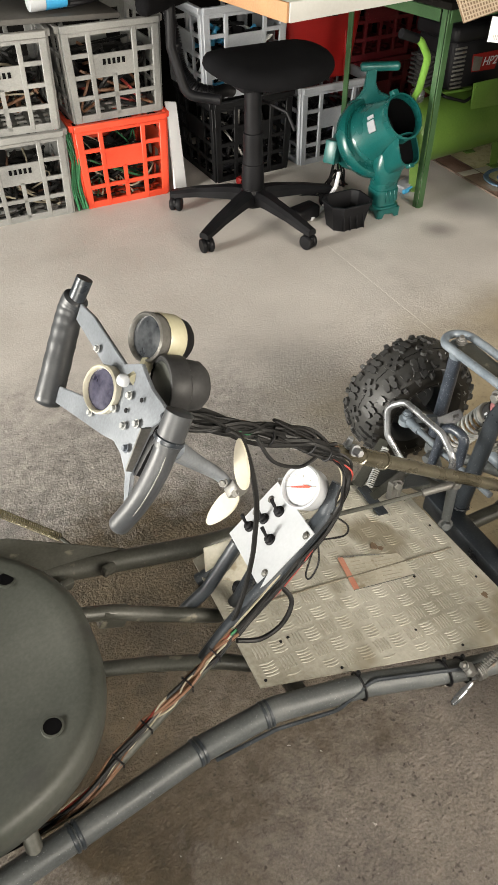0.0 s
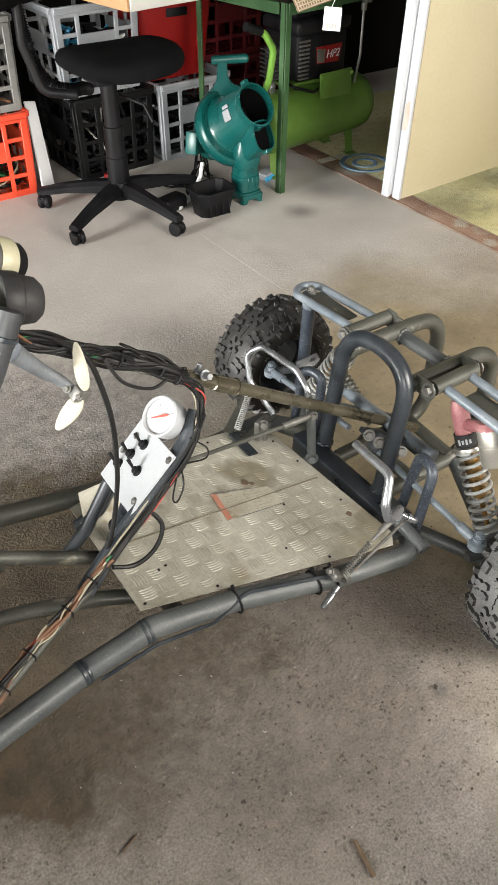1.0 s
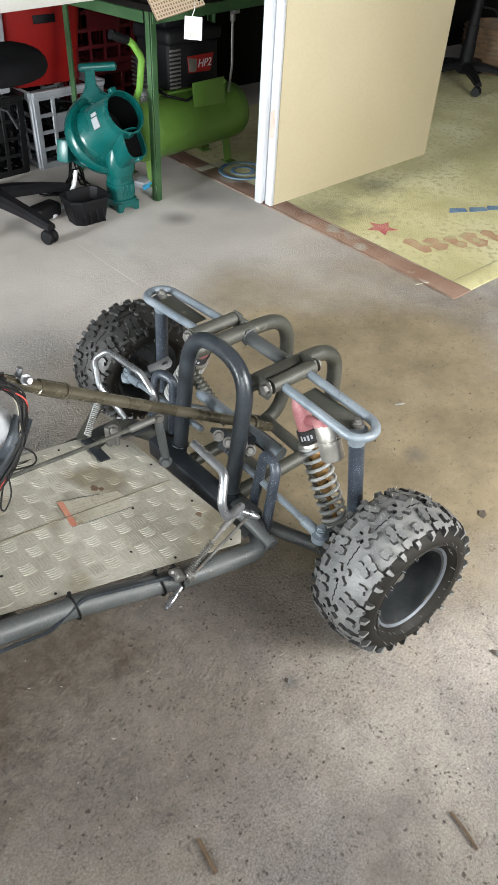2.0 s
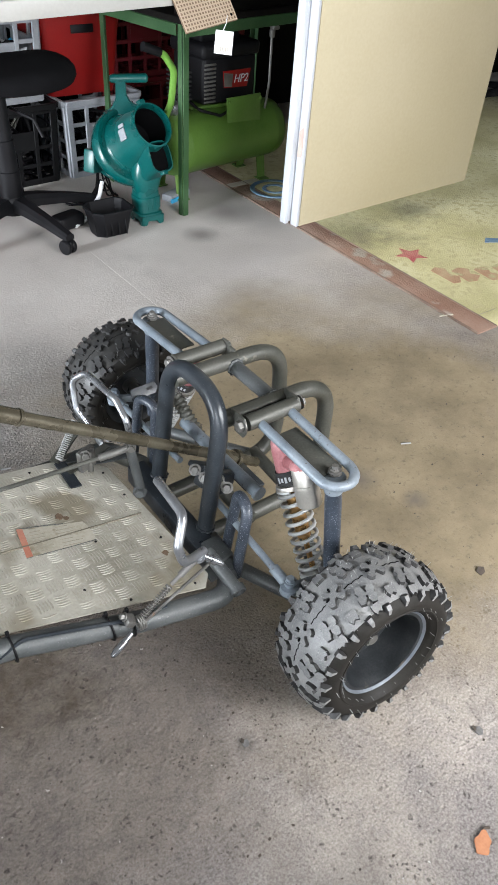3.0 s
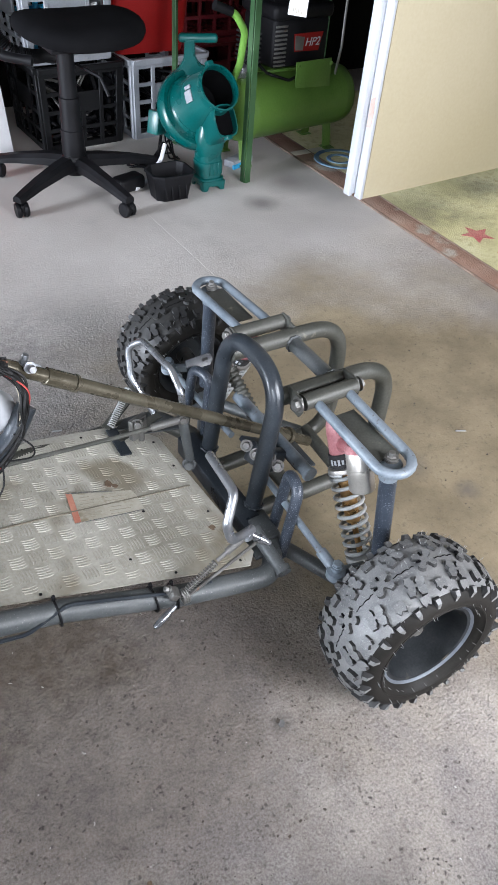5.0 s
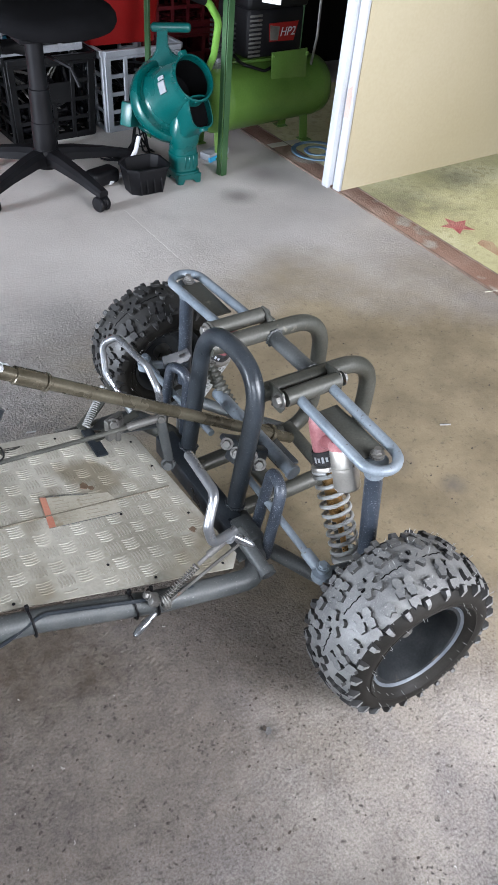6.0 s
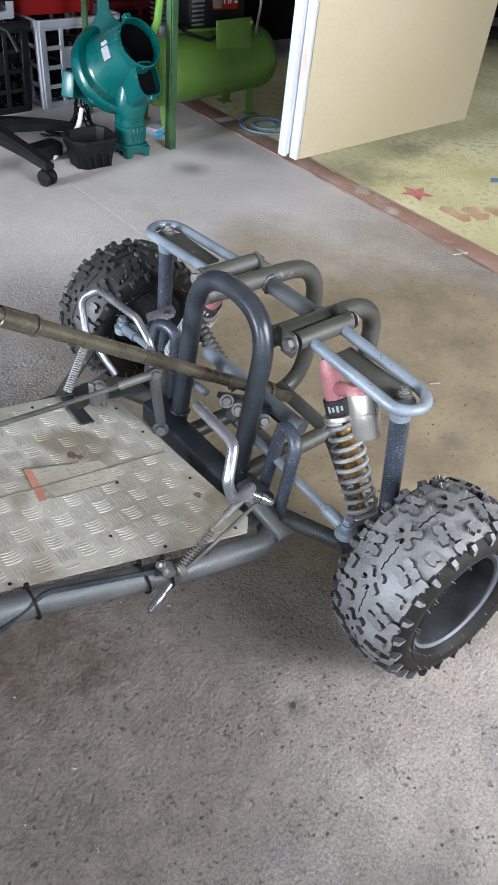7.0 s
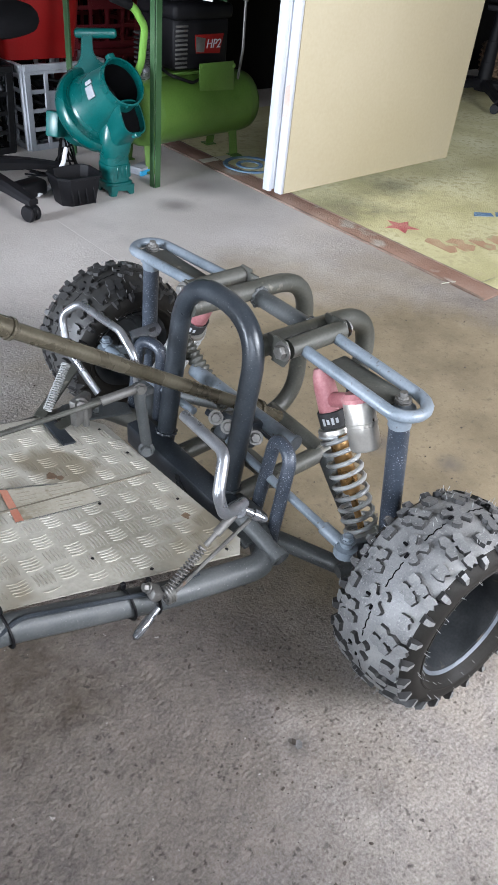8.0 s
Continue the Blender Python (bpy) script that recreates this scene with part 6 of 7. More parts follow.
# front suspension
for side in (0, 1):
    f = (lambda p: p) if side == 0 else mir
    one = lambda p: f([p])[0]
    ys = -1 if side == 0 else 1
    # upper arm: bent loop of round bar on a pivot tube
    n = 12
    ky, kx = (.342, .957) if side == 0 else (.320, .954)
    low = 0 if side == 0 else .008
    loop = [(.920, .512, .416 - low), (kx - .0335, ky, .403 - low)] + [(kx - .0335 * math.cos(a), ky - .0335 * math.sin(a), .402 - low) for a in (math.pi * k / n for k in range(1, n))] + [(kx + .0335, ky, .403 - low), (.987, .512, .416 - low)]
    bm = bmesh.new()
    sweep(bm, f(loop), .0090, 12)
    arm = part("upper_arm", bm, M_ARM, trike, "pale grey blue looped suspension arm")
    bm = bmesh.new()
    block(bm, one((kx - .002, ky + .070, .399 - low)), (.052, .125, .004), .001)
    part("arm_web", bm, M_OLIVE, arm, "dusty flat web plate")
    bm = tube(f([(.896, .512, .418 - low), (1.008, .512, .418 - low)]), .0148, 0, 16)
    pv = part("pivot_tube", bm, M_OLIVE, trike)
    for x in (.892, 1.012):
        bm = bmesh.new()
        slab(bm, [(-.016, -.022), (.010, -.022), (.018, -.008), (.018, .008), (.010, .020), (-.016, .020)], axes(one((x - .002, .517, .415 - low)), (0, 1, 0) if side else (0, -1, 0), (0, 0, 1)), .0045 if side == 0 else .0045, .001)
        block(bm, one((x, .536, .412 - low)), (.005, .03, .034), .001)
        part("pivot_tab", bm, M_OLIVE, trike)
    bm = bmesh.new()
    bolt(bm, one((.888, .512, .418 - low)), (-1, 0, 0), .0105, .012)
    part("pivot_bolt", bm, M_STEEL, pv, "steel pivot bolt")
    bm = bmesh.new()
    bolt(bm, one((1.016, .512, .418 - low)), (1, 0, 0), .0095, .009)
    part("pivot_nut", bm, M_STEEL, pv, "steel pivot nut")
    # king pin
    bm = tube(f([(kx - .001, ky - .001, .394 - low), (.959, .300, .118)]), .0150, 0, 18)
    kp = part("king_pin", bm, M_PIN, trike, "dark blue speckled painted tube")
    bm = bmesh.new()
    d = Vector(one((kx - .001, ky - .001, .401 - low))) - Vector(one((.959, .300, .118)))
    lathe(bm, [(.0150, -.028), (.0165, -.026), (.0165, -.018), (.0205, -.012), (.0215, .0), (.0205, .004), (0, .004)], one((kx - .001, ky - .001, .392 - low)), d, 22)
    part("king_pin_collar", bm, M_ARM, kp)
    bm = bmesh.new()
    bolt(bm, one((kx, ky, .4025 - low)), d, .0085, .010)
    lathe(bm, [(.0115, 0), (.0115, .004), (.0055, .004), (.0055, .013), (0, .013)], Vector(one((kx, ky, .4055 - low))), d, 14)
    part("king_pin_bolt", bm, M_STEEL, kp, "steel king pin bolt")
    # lower arm
    bm = bmesh.new()
    sweep(bm, rounded(f([(.840, .535, .108), (.862, .47, .098), (.945, .322, .078)]), .04), .0148, 14)
    sweep(bm, rounded(f([(1.075, .555, .118), (1.045, .49, .105), (.965, .322, .078)]), .04), .0140, 14)
    part("lower_arm", bm, M_FRAME, trike)
    bm = bmesh.new()
    sweep(bm, f([(.905, .345, .092), (.962, .330, .095)]), .011, 10)
    block(bm, one((.955, .318, .085)), (.04, .04, .03), .006)
    part("ball_joint_block", bm, M_FRAME, trike)
    # steering arm, stud and tie rod
    bm = bmesh.new()
    block(bm, axes((Vector(one((.957, .308, .175))) + Vector(one((.858, .308, .205)))) / 2, Vector(one((.858, .308, .205))) - Vector(one((.957, .308, .175))), (0, 0, 1)), (.11, .018, .012), .004)
    lathe(bm, [(.017, 0), (.017, .014), (.009, .016), (.009, .03), (0, .03)], one((.857, .308, .197)), (0, 0, 1), 14)
    bolt(bm, one((.857, .308, .222)), (0, 0, 1), .0085, .010)
    part("steering_arm", bm, M_ARM, trike)
    bm = tube(f([(.857, .312, .208), (.862, .585, .222)]), .0070, 0, 10)
    sweep(bm, f([(.8572, .318, .2085), (.858, .355, .210)]), .0105, 10)
    part("tie_rod", bm, M_ARM, trike)
    # small guard hoop
    bm = tube(f([(.850, .492, .13), (.866, .482, .293), (.853, .434, .293), (.833, .432, .13)]), .0105, .024, 12, n=8)
    part("guard_hoop", bm, M_PIN, trike, "dark blue speckled guard hoop")
    # coil-over shock
    S1, S0 = Vector(one((.955, .496, .376))), Vector(one((.962, .345, .122)))
    d = (S0 - S1).normalized()
    ln = (S0 - S1).length
    at = lambda s: S1 + d * s
    shock_root = bmesh.new()
    lathe(shock_root, [(0, .0), (.010, .0), (.015, .012), (.0170, .028), (.0185, .062), (.0185, .068), (0, .068)], S1, d, 22)
    sh = part("shock_absorber", shock_root, M_PINK, trike, "faded red gas shock body")
    bm = bmesh.new()
    lathe(bm, [(.0207, .066), (.0222, .067), (.0222, .092), (.0207, .093)], S1, d, 22)
    part("shock_band", bm, M_POD, sh, "black band with pale print bars")
    bm = bmesh.new()
    sdir = Vector((-.75, ys * -.1 - .5, .35))
    sdir = (sdir - d * sdir.dot(d)).normalized()
    tdir = d.cross(sdir)
    for k in range(4):
        a = (k - 1.5) * 0.32
        nn = math.cos(a) * sdir + math.sin(a) * tdir
        block(bm, axes(at(.080) + nn * .0223, d.cross(nn), d), (.004, .011 if k % 2 else .008, .0008))
    part("print_bars", bm, M_WHITE, sh, "pale print bars")
    bm = bmesh.new()
    lathe(bm, [(.0, .093), (.027, .094), (.028, .098), (.028, .102), (.021, .104), (.018, .106), (0, .106)], S1, d, 22)
    part("spring_seat", bm, M_ALLOY, sh)
    bm = bmesh.new()
    lathe(bm, [(.0145, .10), (.0145, .20), (.0125, .204), (.0058, .205), (.0058, ln - .02), (0, ln - .02)], S1, d, 18)
    part("damper_tube", bm, M_GOLD, sh, "bronze damper tube")
    bm = bmesh.new()
    coil(at(.104), at(ln - .018), .0255, .0038, 10.5, 8, 16, bm)
    part("coil_spring", bm, M_SPRING, sh, "pale grey coil spring")
    bm = bmesh.new()
    lathe(bm, [(0, ln - .022), (.028, ln - .020), (.029, ln - .012), (.016, ln - .010), (.012, ln + .004), (0, ln + .006)], S1, d, 20)
    part("lower_cup", bm, M_SPRING, sh)
    if side == 0:
        r1, r0 = Vector(one((.947, .410, .374))), Vector(one((.944, .374, .306)))
        bm = bmesh.new()
        rd = (r0 - r1).normalized()
        rl = (r0 - r1).length
        lathe(bm, [(0, .0), (.021, .002), (.023, .006), (.023, rl * .45), (.0238, rl * .46), (.0238, rl * .52), (.023, rl * .53), (.023, rl - .004), (.020, rl), (0, rl)], r1, rd, 24)
        part("gas_reservoir", bm, M_RESERVOIR, sh, "bare aluminium reservoir")
        bm = bmesh.new()
        lathe(bm, [(0, -.010), (.018, -.009), (.0238, -.002), (.0238, .004), (0, .004)], r1, rd, 22)
        sweep(bm, [at(.050), r1 + rd * .004], .012, 10)
        part("reservoir_head", bm, M_PINK, sh, "faded red reservoir head")

# wheels
R_TYRE = .157


def crown(s):
    """Carcass radius across the rounded tread."""
    k = min(1.0, abs(s) / .0716)
    return .117 + .0332 * (1 - k ** 2.5) ** 0.56


def tyre_mesh():
    bm = bmesh.new()
    prof = [(crown(s), s) for s in (-.0595, -.054, -.047, -.036, -.024, -.012, 0, .012, .024, .036, .047, .054, .0595)]
    lathe(bm, prof, (0, 0, 0), (0, 1, 0), 84)
    return bm


def sidewall_mesh(sg):
    """From the shoulder in to the bead, with a moulded ring."""
    bm = bmesh.new()
    prof = [(crown(s), s) for s in (.0595, .063, .066, .0685, .0708)] + [(.117, .0717), (.111, .0714), (.1065, .0700), (.1055, .0712), (.1035, .0710), (.1025, .0690), (.098, .0655), (.094, .0615), (.0915, .0572), (.0895, .0545), (.087, .050), (.087, .030)]
    lathe(bm, [(r, s * sg) for r, s in prof], (0, 0, 0), (0, 1, 0), 84)
    return bm


def knob_meshes():
    """The tread's block shapes, each at the top of the wheel's zero angle: (mesh, angles) pairs."""

    def knob(poly, s0, lift, lean=0.0, sink=.003):
        bm = bmesh.new()
        lo, hi = [], []
        for s, t in poly:
            ss = max(-.0712, min(.0712, s0 + s))
            a, rr = t / .150, crown(ss)
            lo.append(bm.verts.new(((rr - sink) * math.cos(a), ss, (rr - sink) * math.sin(a))))
            ss2, rr2 = s0 + s * .93 + lean * lift, crown(max(-.0712, min(.0712, s0 + s * .8))) + lift * (1 - .45 * abs(lean))
            a2 = t * .93 / .150
            hi.append(bm.verts.new((rr2 * math.cos(a2), ss2, rr2 * math.sin(a2))))
        m = len(poly)
        for i in range(m):
            j = (i + 1) % m
            bm.faces.new((lo[i], lo[j], hi[j], hi[i]))
        bm.faces.new(hi).material_index = 1
        return bm

    def wedge(sg):
        """A lug that runs from the shoulder down the sidewall."""
        bm = bmesh.new()
        lo, hi = [], []
        for rr, ss, w in ((.1385, .0610, .0062), (.1325, .0675, .0058), (.1250, .0704, .0036)):
            for e in (-1, 1):
                up = .005 if rr > .13 else 0
                lo.append(bm.verts.new((rr * math.cos(e * w / .13), sg * (ss - .003), rr * math.sin(e * w / .13))))
                hi.append(bm.verts.new(((rr + up) * math.cos(e * w * .60 / .13), sg * (ss + (.0046 if rr > .128 else .0010)), (rr + up) * math.sin(e * w * .60 / .13))))
        for i in (0, 2):
            bm.faces.new((hi[i], hi[i + 1], hi[i + 3], hi[i + 2])).material_index = 1
            bm.faces.new((lo[i], lo[i + 2], hi[i + 2], hi[i]))
            bm.faces.new((lo[i + 1], hi[i + 1], hi[i + 3], lo[i + 3]))
        bm.faces.new((lo[0], hi[0], hi[1], lo[1]))
        bm.faces.new((lo[4], lo[5], hi[5], hi[4]))
        return bm

    def rot(poly, ang):
        c, s = math.cos(ang), math.sin(ang)
        return [(x * c - y * s, x * s + y * c) for x, y in poly]

    n = 12
    half = math.pi / n
    cross = []
    for q in range(4):
        a = math.pi / 4 + q * math.pi / 2
        g = .0078
        cross += [(g * math.cos(a - math.pi / 4 - .3), g * math.sin(a - math.pi / 4 - .3)), (g * math.cos(a - math.pi / 4 + .3), g * math.sin(a - math.pi / 4 + .3)),
                  (.0195 * math.cos(a - .36), .0195 * math.sin(a - .36)), (.0215 * math.cos(a - .12), .0215 * math.sin(a - .12)), (.0215 * math.cos(a + .12), .0215 * math.sin(a + .12)), (.0195 * math.cos(a + .36), .0195 * math.sin(a + .36))]
    # two bars joined by a narrow bridge, the slot between them opening at both ends
    quarter = [(.0165, .005), (.0165, .015), (.006, .0175), (0, .0135)]
    slot = [(.003, .0019), (.0100, .0019), (.0130, .0048)]
    aitch = slot + quarter + [(-x, y) for x, y in quarter[-2::-1]] + [(-x, y) for x, y in slot[::-1]]
    aitch = aitch + [(-x, -y) for x, y in aitch]
    lug = [(-.0075, -.0085), (.0015, -.0095), (.0075, -.006), (.0045, -.0005), (.0075, .006), (.0015, .0095), (-.0075, .0085)]
    turn = [2 * math.pi * k / n for k in range(n)]
    out = [("tread_cross", knob(cross, 0, .0068), turn)]
    bm = bmesh.new()
    for x, y in ((0, .0118), (.0125, 0)):
        a, r = y / .150, crown(x) + .0050
        block(bm, Matrix.Rotation(-a, 4, 'Y') @ Matrix.Translation((r + .0006, x, 0)), (.0032, .0040 if x == 0 else .0075, .0075 if x == 0 else .0040), .0012, 1)
    out.append(("tread_slot", bm, turn))
    for sg in (-1, 1):
        out.append(("tread_block", knob(rot([(x * .98, y * .98) for x, y in aitch], .30 * sg), sg * .0320, .0066, sg * .15), [a + half for a in turn]))
        out.append(("shoulder_lug", knob([(x * sg * 1.15, y * 1.05) for x, y in lug], sg * .0450, .0074, sg * .3), [a + half * .02 for a in turn]))
        out.append(("shoulder_lug", knob([(x * sg * 1.0, y * .95) for x, y in lug], sg * .0560, .0072, sg * .4), [a + half for a in turn]))
        out.append(("side_lug", wedge(sg), [a + half * o + .02 for a in turn for o in (.5, 1.5)]))
    # cut between the crosses
    bm = bmesh.new()
    a0, a1 = .130, 2 * math.pi / n - .130
    wav = [(a0 + (a1 - a0) * i / 8, .0012 * math.sin(i * 2.3)) for i in range(9)]
    sweep(bm, [((crown(0) - .0002) * math.cos(a), w, (crown(0) - .0002) * math.sin(a)) for a, w in wav], .0010, 5)
    out.append(("tread_cut", bm, turn))
    return out


def hair_mesh(seed):
    """Moulding whiskers left on the rubber."""
    bm = bmesh.new()
    rng = random.Random(seed)
    for _ in range(240):
        a = rng.uniform(0, 2 * math.pi)
        if rng.random() < .6:
            s = rng.choice((-.056, -.035, .0, .035, .056)) + rng.uniform(-.008, .008)
            r = crown(s) + .006
            p, q = Vector((r * math.cos(a), s, r * math.sin(a))), Vector((rng.uniform(-.3, .3), rng.uniform(-.4, .4), rng.uniform(-.3, .3))) + Vector((math.cos(a), 0, math.sin(a)))
        else:
            sg = rng.choice((-1, 1))
            r = rng.choice((.097, .1115)) + rng.uniform(-.002, .002)
            p, q = Vector((r * math.cos(a), sg * (.064 if r < .105 else .0705), r * math.sin(a))), Vector((rng.uniform(-.5, .5), sg, rng.uniform(-.5, .5)))
        sweep(bm, [p, p + q.normalized() * rng.uniform(.005, .010)], .00042, 4)
    return bm


def wheel(side, cx, cy):
    ys = -1 if side == 0 else 1
    pm = pose(cx, cy, R_TYRE, 5 * ys, 0, -4.5 if side == 0 else 0.5) @ Matrix.Rotation(radians(29 if side == 0 else 4), 4, 'Y')
    wh = bmesh.new()
    # rim: a dished drum with a rolled lip, open outward
    lathe(wh, [(.0, -.012), (.045, -.012), (.050, -.008), (.068, -.010), (.073, .010), (.075, .036), (.083, .050), (.0865, .052), (.0865, .0545), (.080, .0535), (.0725, .038), (.0705, .012), (.065, -.004), (.05, -.002), (.02, -.004), (0, -.004)], (0, 0, 0), (0, ys, 0), 60)
    lathe(wh, [(.072, -.01), (.0755, -.036), (.083, -.05), (.088, -.053), (.088, -.057), (.080, -.053), (.072, -.038), (.069, -.010)], (0, 0, 0), (0, ys, 0), 60)
    bmesh.ops.transform(wh, matrix=pm, verts=wh.verts)
    rim = part("wheel", wh, M_RIM, trike, "grey steel wheel with a chunky tyre")
    bm = bmesh.new()
    lathe(bm, [(.0815, .0530), (.086, .0545), (.0885, .0570), (.0900, .0580), (.0905, .0565), (.0885, .0535), (.0865, .0525)], (0, 0, 0), (0, ys, 0), 60)
    bmesh.ops.transform(bm, matrix=pm, verts=bm.verts)
    part("rim_lip", bm, M_RIMLIP, rim, "worn grey blue rim lip")
    bm = tyre_mesh()
    bmesh.ops.transform(bm, matrix=pm, verts=bm.verts)
    part("tyre", bm, M_RUBBER if side == 0 else M_RUBBER_SHADE, rim, "dusty black off-road tyre", angle=60)
    for sg in (-1, 1):
        bm = sidewall_mesh(sg)
        bmesh.ops.transform(bm, matrix=pm, verts=bm.verts)
        part("sidewall", bm, M_SIDEWALL, rim, "brownish rubber sidewall", angle=50)
    for name, bm, angles in knob_meshes():
        # block sides take the painted shade, near tops the lighter dusty rubber
        me = finish(bm, name, M_INK if name in ("tread_slot", "tread_cut") else M_KNOB_SHADE, 34)
        me.materials.append(M_KNOB if side == 0 else M_KNOB_SHADE)
        for a in angles:
            ob = new(name, me)
            ob.parent = rim
            ob.matrix_basis = pm @ Matrix.Rotation(-a, 4, 'Y')
    bm = hair_mesh(side + 3)
    bmesh.ops.transform(bm, matrix=pm, verts=bm.verts)
    tagged(part("tyre_whiskers", bm, M_SPRING, rim, "tiny pale moulding whiskers"), kind="stuff")
    bm = bmesh.new()
    lathe(bm, [(.020, -.035), (.022, .006), (.018, .012), (.012, .014), (.012, .02), (.010, .026), (0, .026)], (0, 0, 0), (0, ys, 0), 18)
    for k in range(4):
        a = math.pi / 4 + k * math.pi / 2
        bolt(bm, (.036 * math.cos(a), ys * -.004, .036 * math.sin(a)), (0, ys, 0), .006, .012)
    bmesh.ops.transform(bm, matrix=pm, verts=bm.verts)
    part("hub", bm, M_STEEL, rim, "rusty steel hub with four nuts")
    bm = bmesh.new()
    lathe(bm, [(.0035, 0), (.0035, .02), (.0045, .021), (.0045, .03), (0, .03)], (-.05, ys * .022, .046), (.5, ys * .7, -.45), 8)
    bmesh.ops.transform(bm, matrix=pm, verts=bm.verts)
    part("valve_stem", bm, M_BLACK, rim)
    bm = tube([(.956, YC + ys * (YC - .30) * 1.0, .158), (cx, cy - ys * .03, .158)], .013, 0, 12)
    part("stub_axle", bm, M_STEEL, trike)


wheel(0, .937, .191)
wheel(1, .944, 1.063)

# steering column and rack
COL = [(.150, .634, .754), (.469, .637, .542), (1.030, .640, .169)]
bm = tube(COL, .0112, 0, 14)
column = part("steering_column", bm, M_BRASSY, trike, "dull plated steering column")
cd = (Vector(COL[2]) - Vector(COL[1])).normalized()
for s, l, r in ((.035, .05, .0138), (.085, .006, .0150), (.56, .05, .0150), (.60, .012, .019)):
    p = Vector(COL[1]) + cd * s
    bm = bmesh.new()
    lathe(bm, [(.011, 0), (r, .001), (r, l - .001), (.011, l)], p, cd, 16)
    part("column_sleeve", bm, M_BRASSY, column, "brass coloured bearing sleeve")
bm = bmesh.new()
for o in ((.475, .624, .555), (.49, .652, .527)):
    bolt(bm, o, (0.1, -1, .3), .0062, .016)
bolt(bm, (.470, .637, .553), (.3, -.1, 1), .005, .018)
part("column_bolt", bm, M_CHROME, column, "bright clamp bolts")
bm = tube([(.930, .498, .238), (.926, .766, .238)], .0132, 0, 16)
for y in (.502, .762):
    lathe(bm, [(.0132, -.004), (.0155, -.003), (.0155, .003), (.0132, .004)], (.93, y, .238), (0, 1, 0), 16)
part("rack_tube", bm, M_ARM, trike, "grey steering rack tube")
bm = bmesh.new()
block(bm, pose(.895, .615, .222, 0, 30, 0), (.075, .07, .012), .003)
block(bm, pose(.872, .600, .236, 0, 30, 10), (.03, .028, .045), .005)
block(bm, pose(.90, .575, .226, 0, 20, 0), (.03, .022, .05), .005)
block(bm, pose(.96, .60, .20, 0, 10, 0), (.05, .10, .006), .002)
part("rack_bracket", bm, M_DARK, trike)
for q in ((.855, .612, .252), (.862, .588, .246), (.880, .566, .248), (.888, .548, .238)):
    bm = bmesh.new()
    bolt(bm, q, (-.5, -.6, .5), .0085, .012)
    part("rack_bolt", bm, M_STEEL, trike, "steel bolt head")
bm = bmesh.new()
p0, p1 = Vector((.928, .805, .280)), Vector((.945, .690, .190))
sweep(bm, [p0.lerp(p1, k / 56) for k in range(57)], lambda s: .0120 + (.0034 if int(round(s * 56)) % 4 < 2 else 0), 14)
part("ribbed_boot", bm, M_OLIVE, trike, "grey ribbed rubber boot", angle=80)
part("lower_cross_tube", tube([(.95, .545, .118), (.95, .72, .118)], .0165, 0, 14), M_OLIVE, trike)
part("nose_tube", tube([(1.065, .556, .13), (1.075, .708, .13)], .014, 0, 12), M_OLIVE, trike)

# pedals and their linkage
part("pedal_lever", tube([(.715, .512, .373), (.706, .414, .379), (.681, .391, .338), (.688, .385, .304), (.712, .396, .289), (.742, .407, .280)], .0080, .022, 14), M_CHROME, trike, "bright bent pedal lever")
part("pedal_lever", tube([(.745, .795, .235), (.722, .852, .300), (.728, .874, .355), (.748, .846, .381), (.758, .742, .378), (.760, .703, .350), (.765, .700, .285)], .0066, .026, 14), M_CHROME, trike, "bright bent brake pedal loop")
bm = tube([(.800, .380, .160), (.792, .47, .185)], .0125, 0, 14)
lathe(bm, [(.0125, 0), (.015, .001), (.015, .014), (.009, .016), (0, .016)], (.8005, .375, .1585), (.07, .96, .25), 14)
part("pedal_shaft", bm, M_FRAME, trike)
bm = bmesh.new()
slab(bm, [(-.04, -.02), (.03, -.03), (.04, .015), (.01, .04), (-.03, .03)], axes((.80, .462, .160), (.2, 1, 0), (.95, 0, .1)), .006, .0015)
block(bm, pose(.822, .480, .155, 0, 0, 0), (.04, .06, .03), .006)
part("shaft_bracket", bm, M_FRAME, trike)
bm = bmesh.new()
bolt(bm, (.728, .400, .277), (-.35, -.25, .9), .0072, .009)
lathe(bm, [(0, 0), (.0062, 0), (.0062, .016), (.0085, .017), (.0085, .026), (.0062, .027), (.0062, .034), (.004, .040), (0, .040)], (.738, .404, .272), (.65, -.45, -.45), 12)
part("lever_nut", bm, M_CHROME, trike, "bright lever nut")
bm = tube([(.722, .400, .278), (.672, .398, .247)], .0040, 0, 10)
sweep(bm, [(.720, .400, .276), (.690, .399, .258)], .0065, 10)
part("clevis", bm, M_STEEL, trike, "steel clevis")
bm = bmesh.new()
a, b = Vector((.668, .398, .244)), Vector((.606, .393, .203))
sweep(bm, [a, b], .0032, 8)
coil(a, b, .0058, .0013, 17, 5, 10, bm)
part("threaded_adjuster", bm, M_STEEL, trike, "threaded cable adjuster", angle=80)
part("link_rod", tube([(.748, .398, .252), (.600, .384, .200)], .0030, 0, 8), M_STEEL, trike, "thin plated link rod")
bm = bmesh.new()
block(bm, pose(.592, .398, .208, 0, 30, -10), (.016, .022, .016), .004)
bolt(bm, (.587, .404, .214), (-.8, .3, .5), .0055, .009)
for k in range(3):
    sweep(bm, [(.604 + .004 * k, .390 + .011 * math.cos(t), .201 + .011 * math.sin(t)) for t in (2 * math.pi * j / 16 for j in range(16))], .0025, 6, closed=True)
part("cable_anchor", bm, M_STEEL, trike)
bm = bmesh.new()
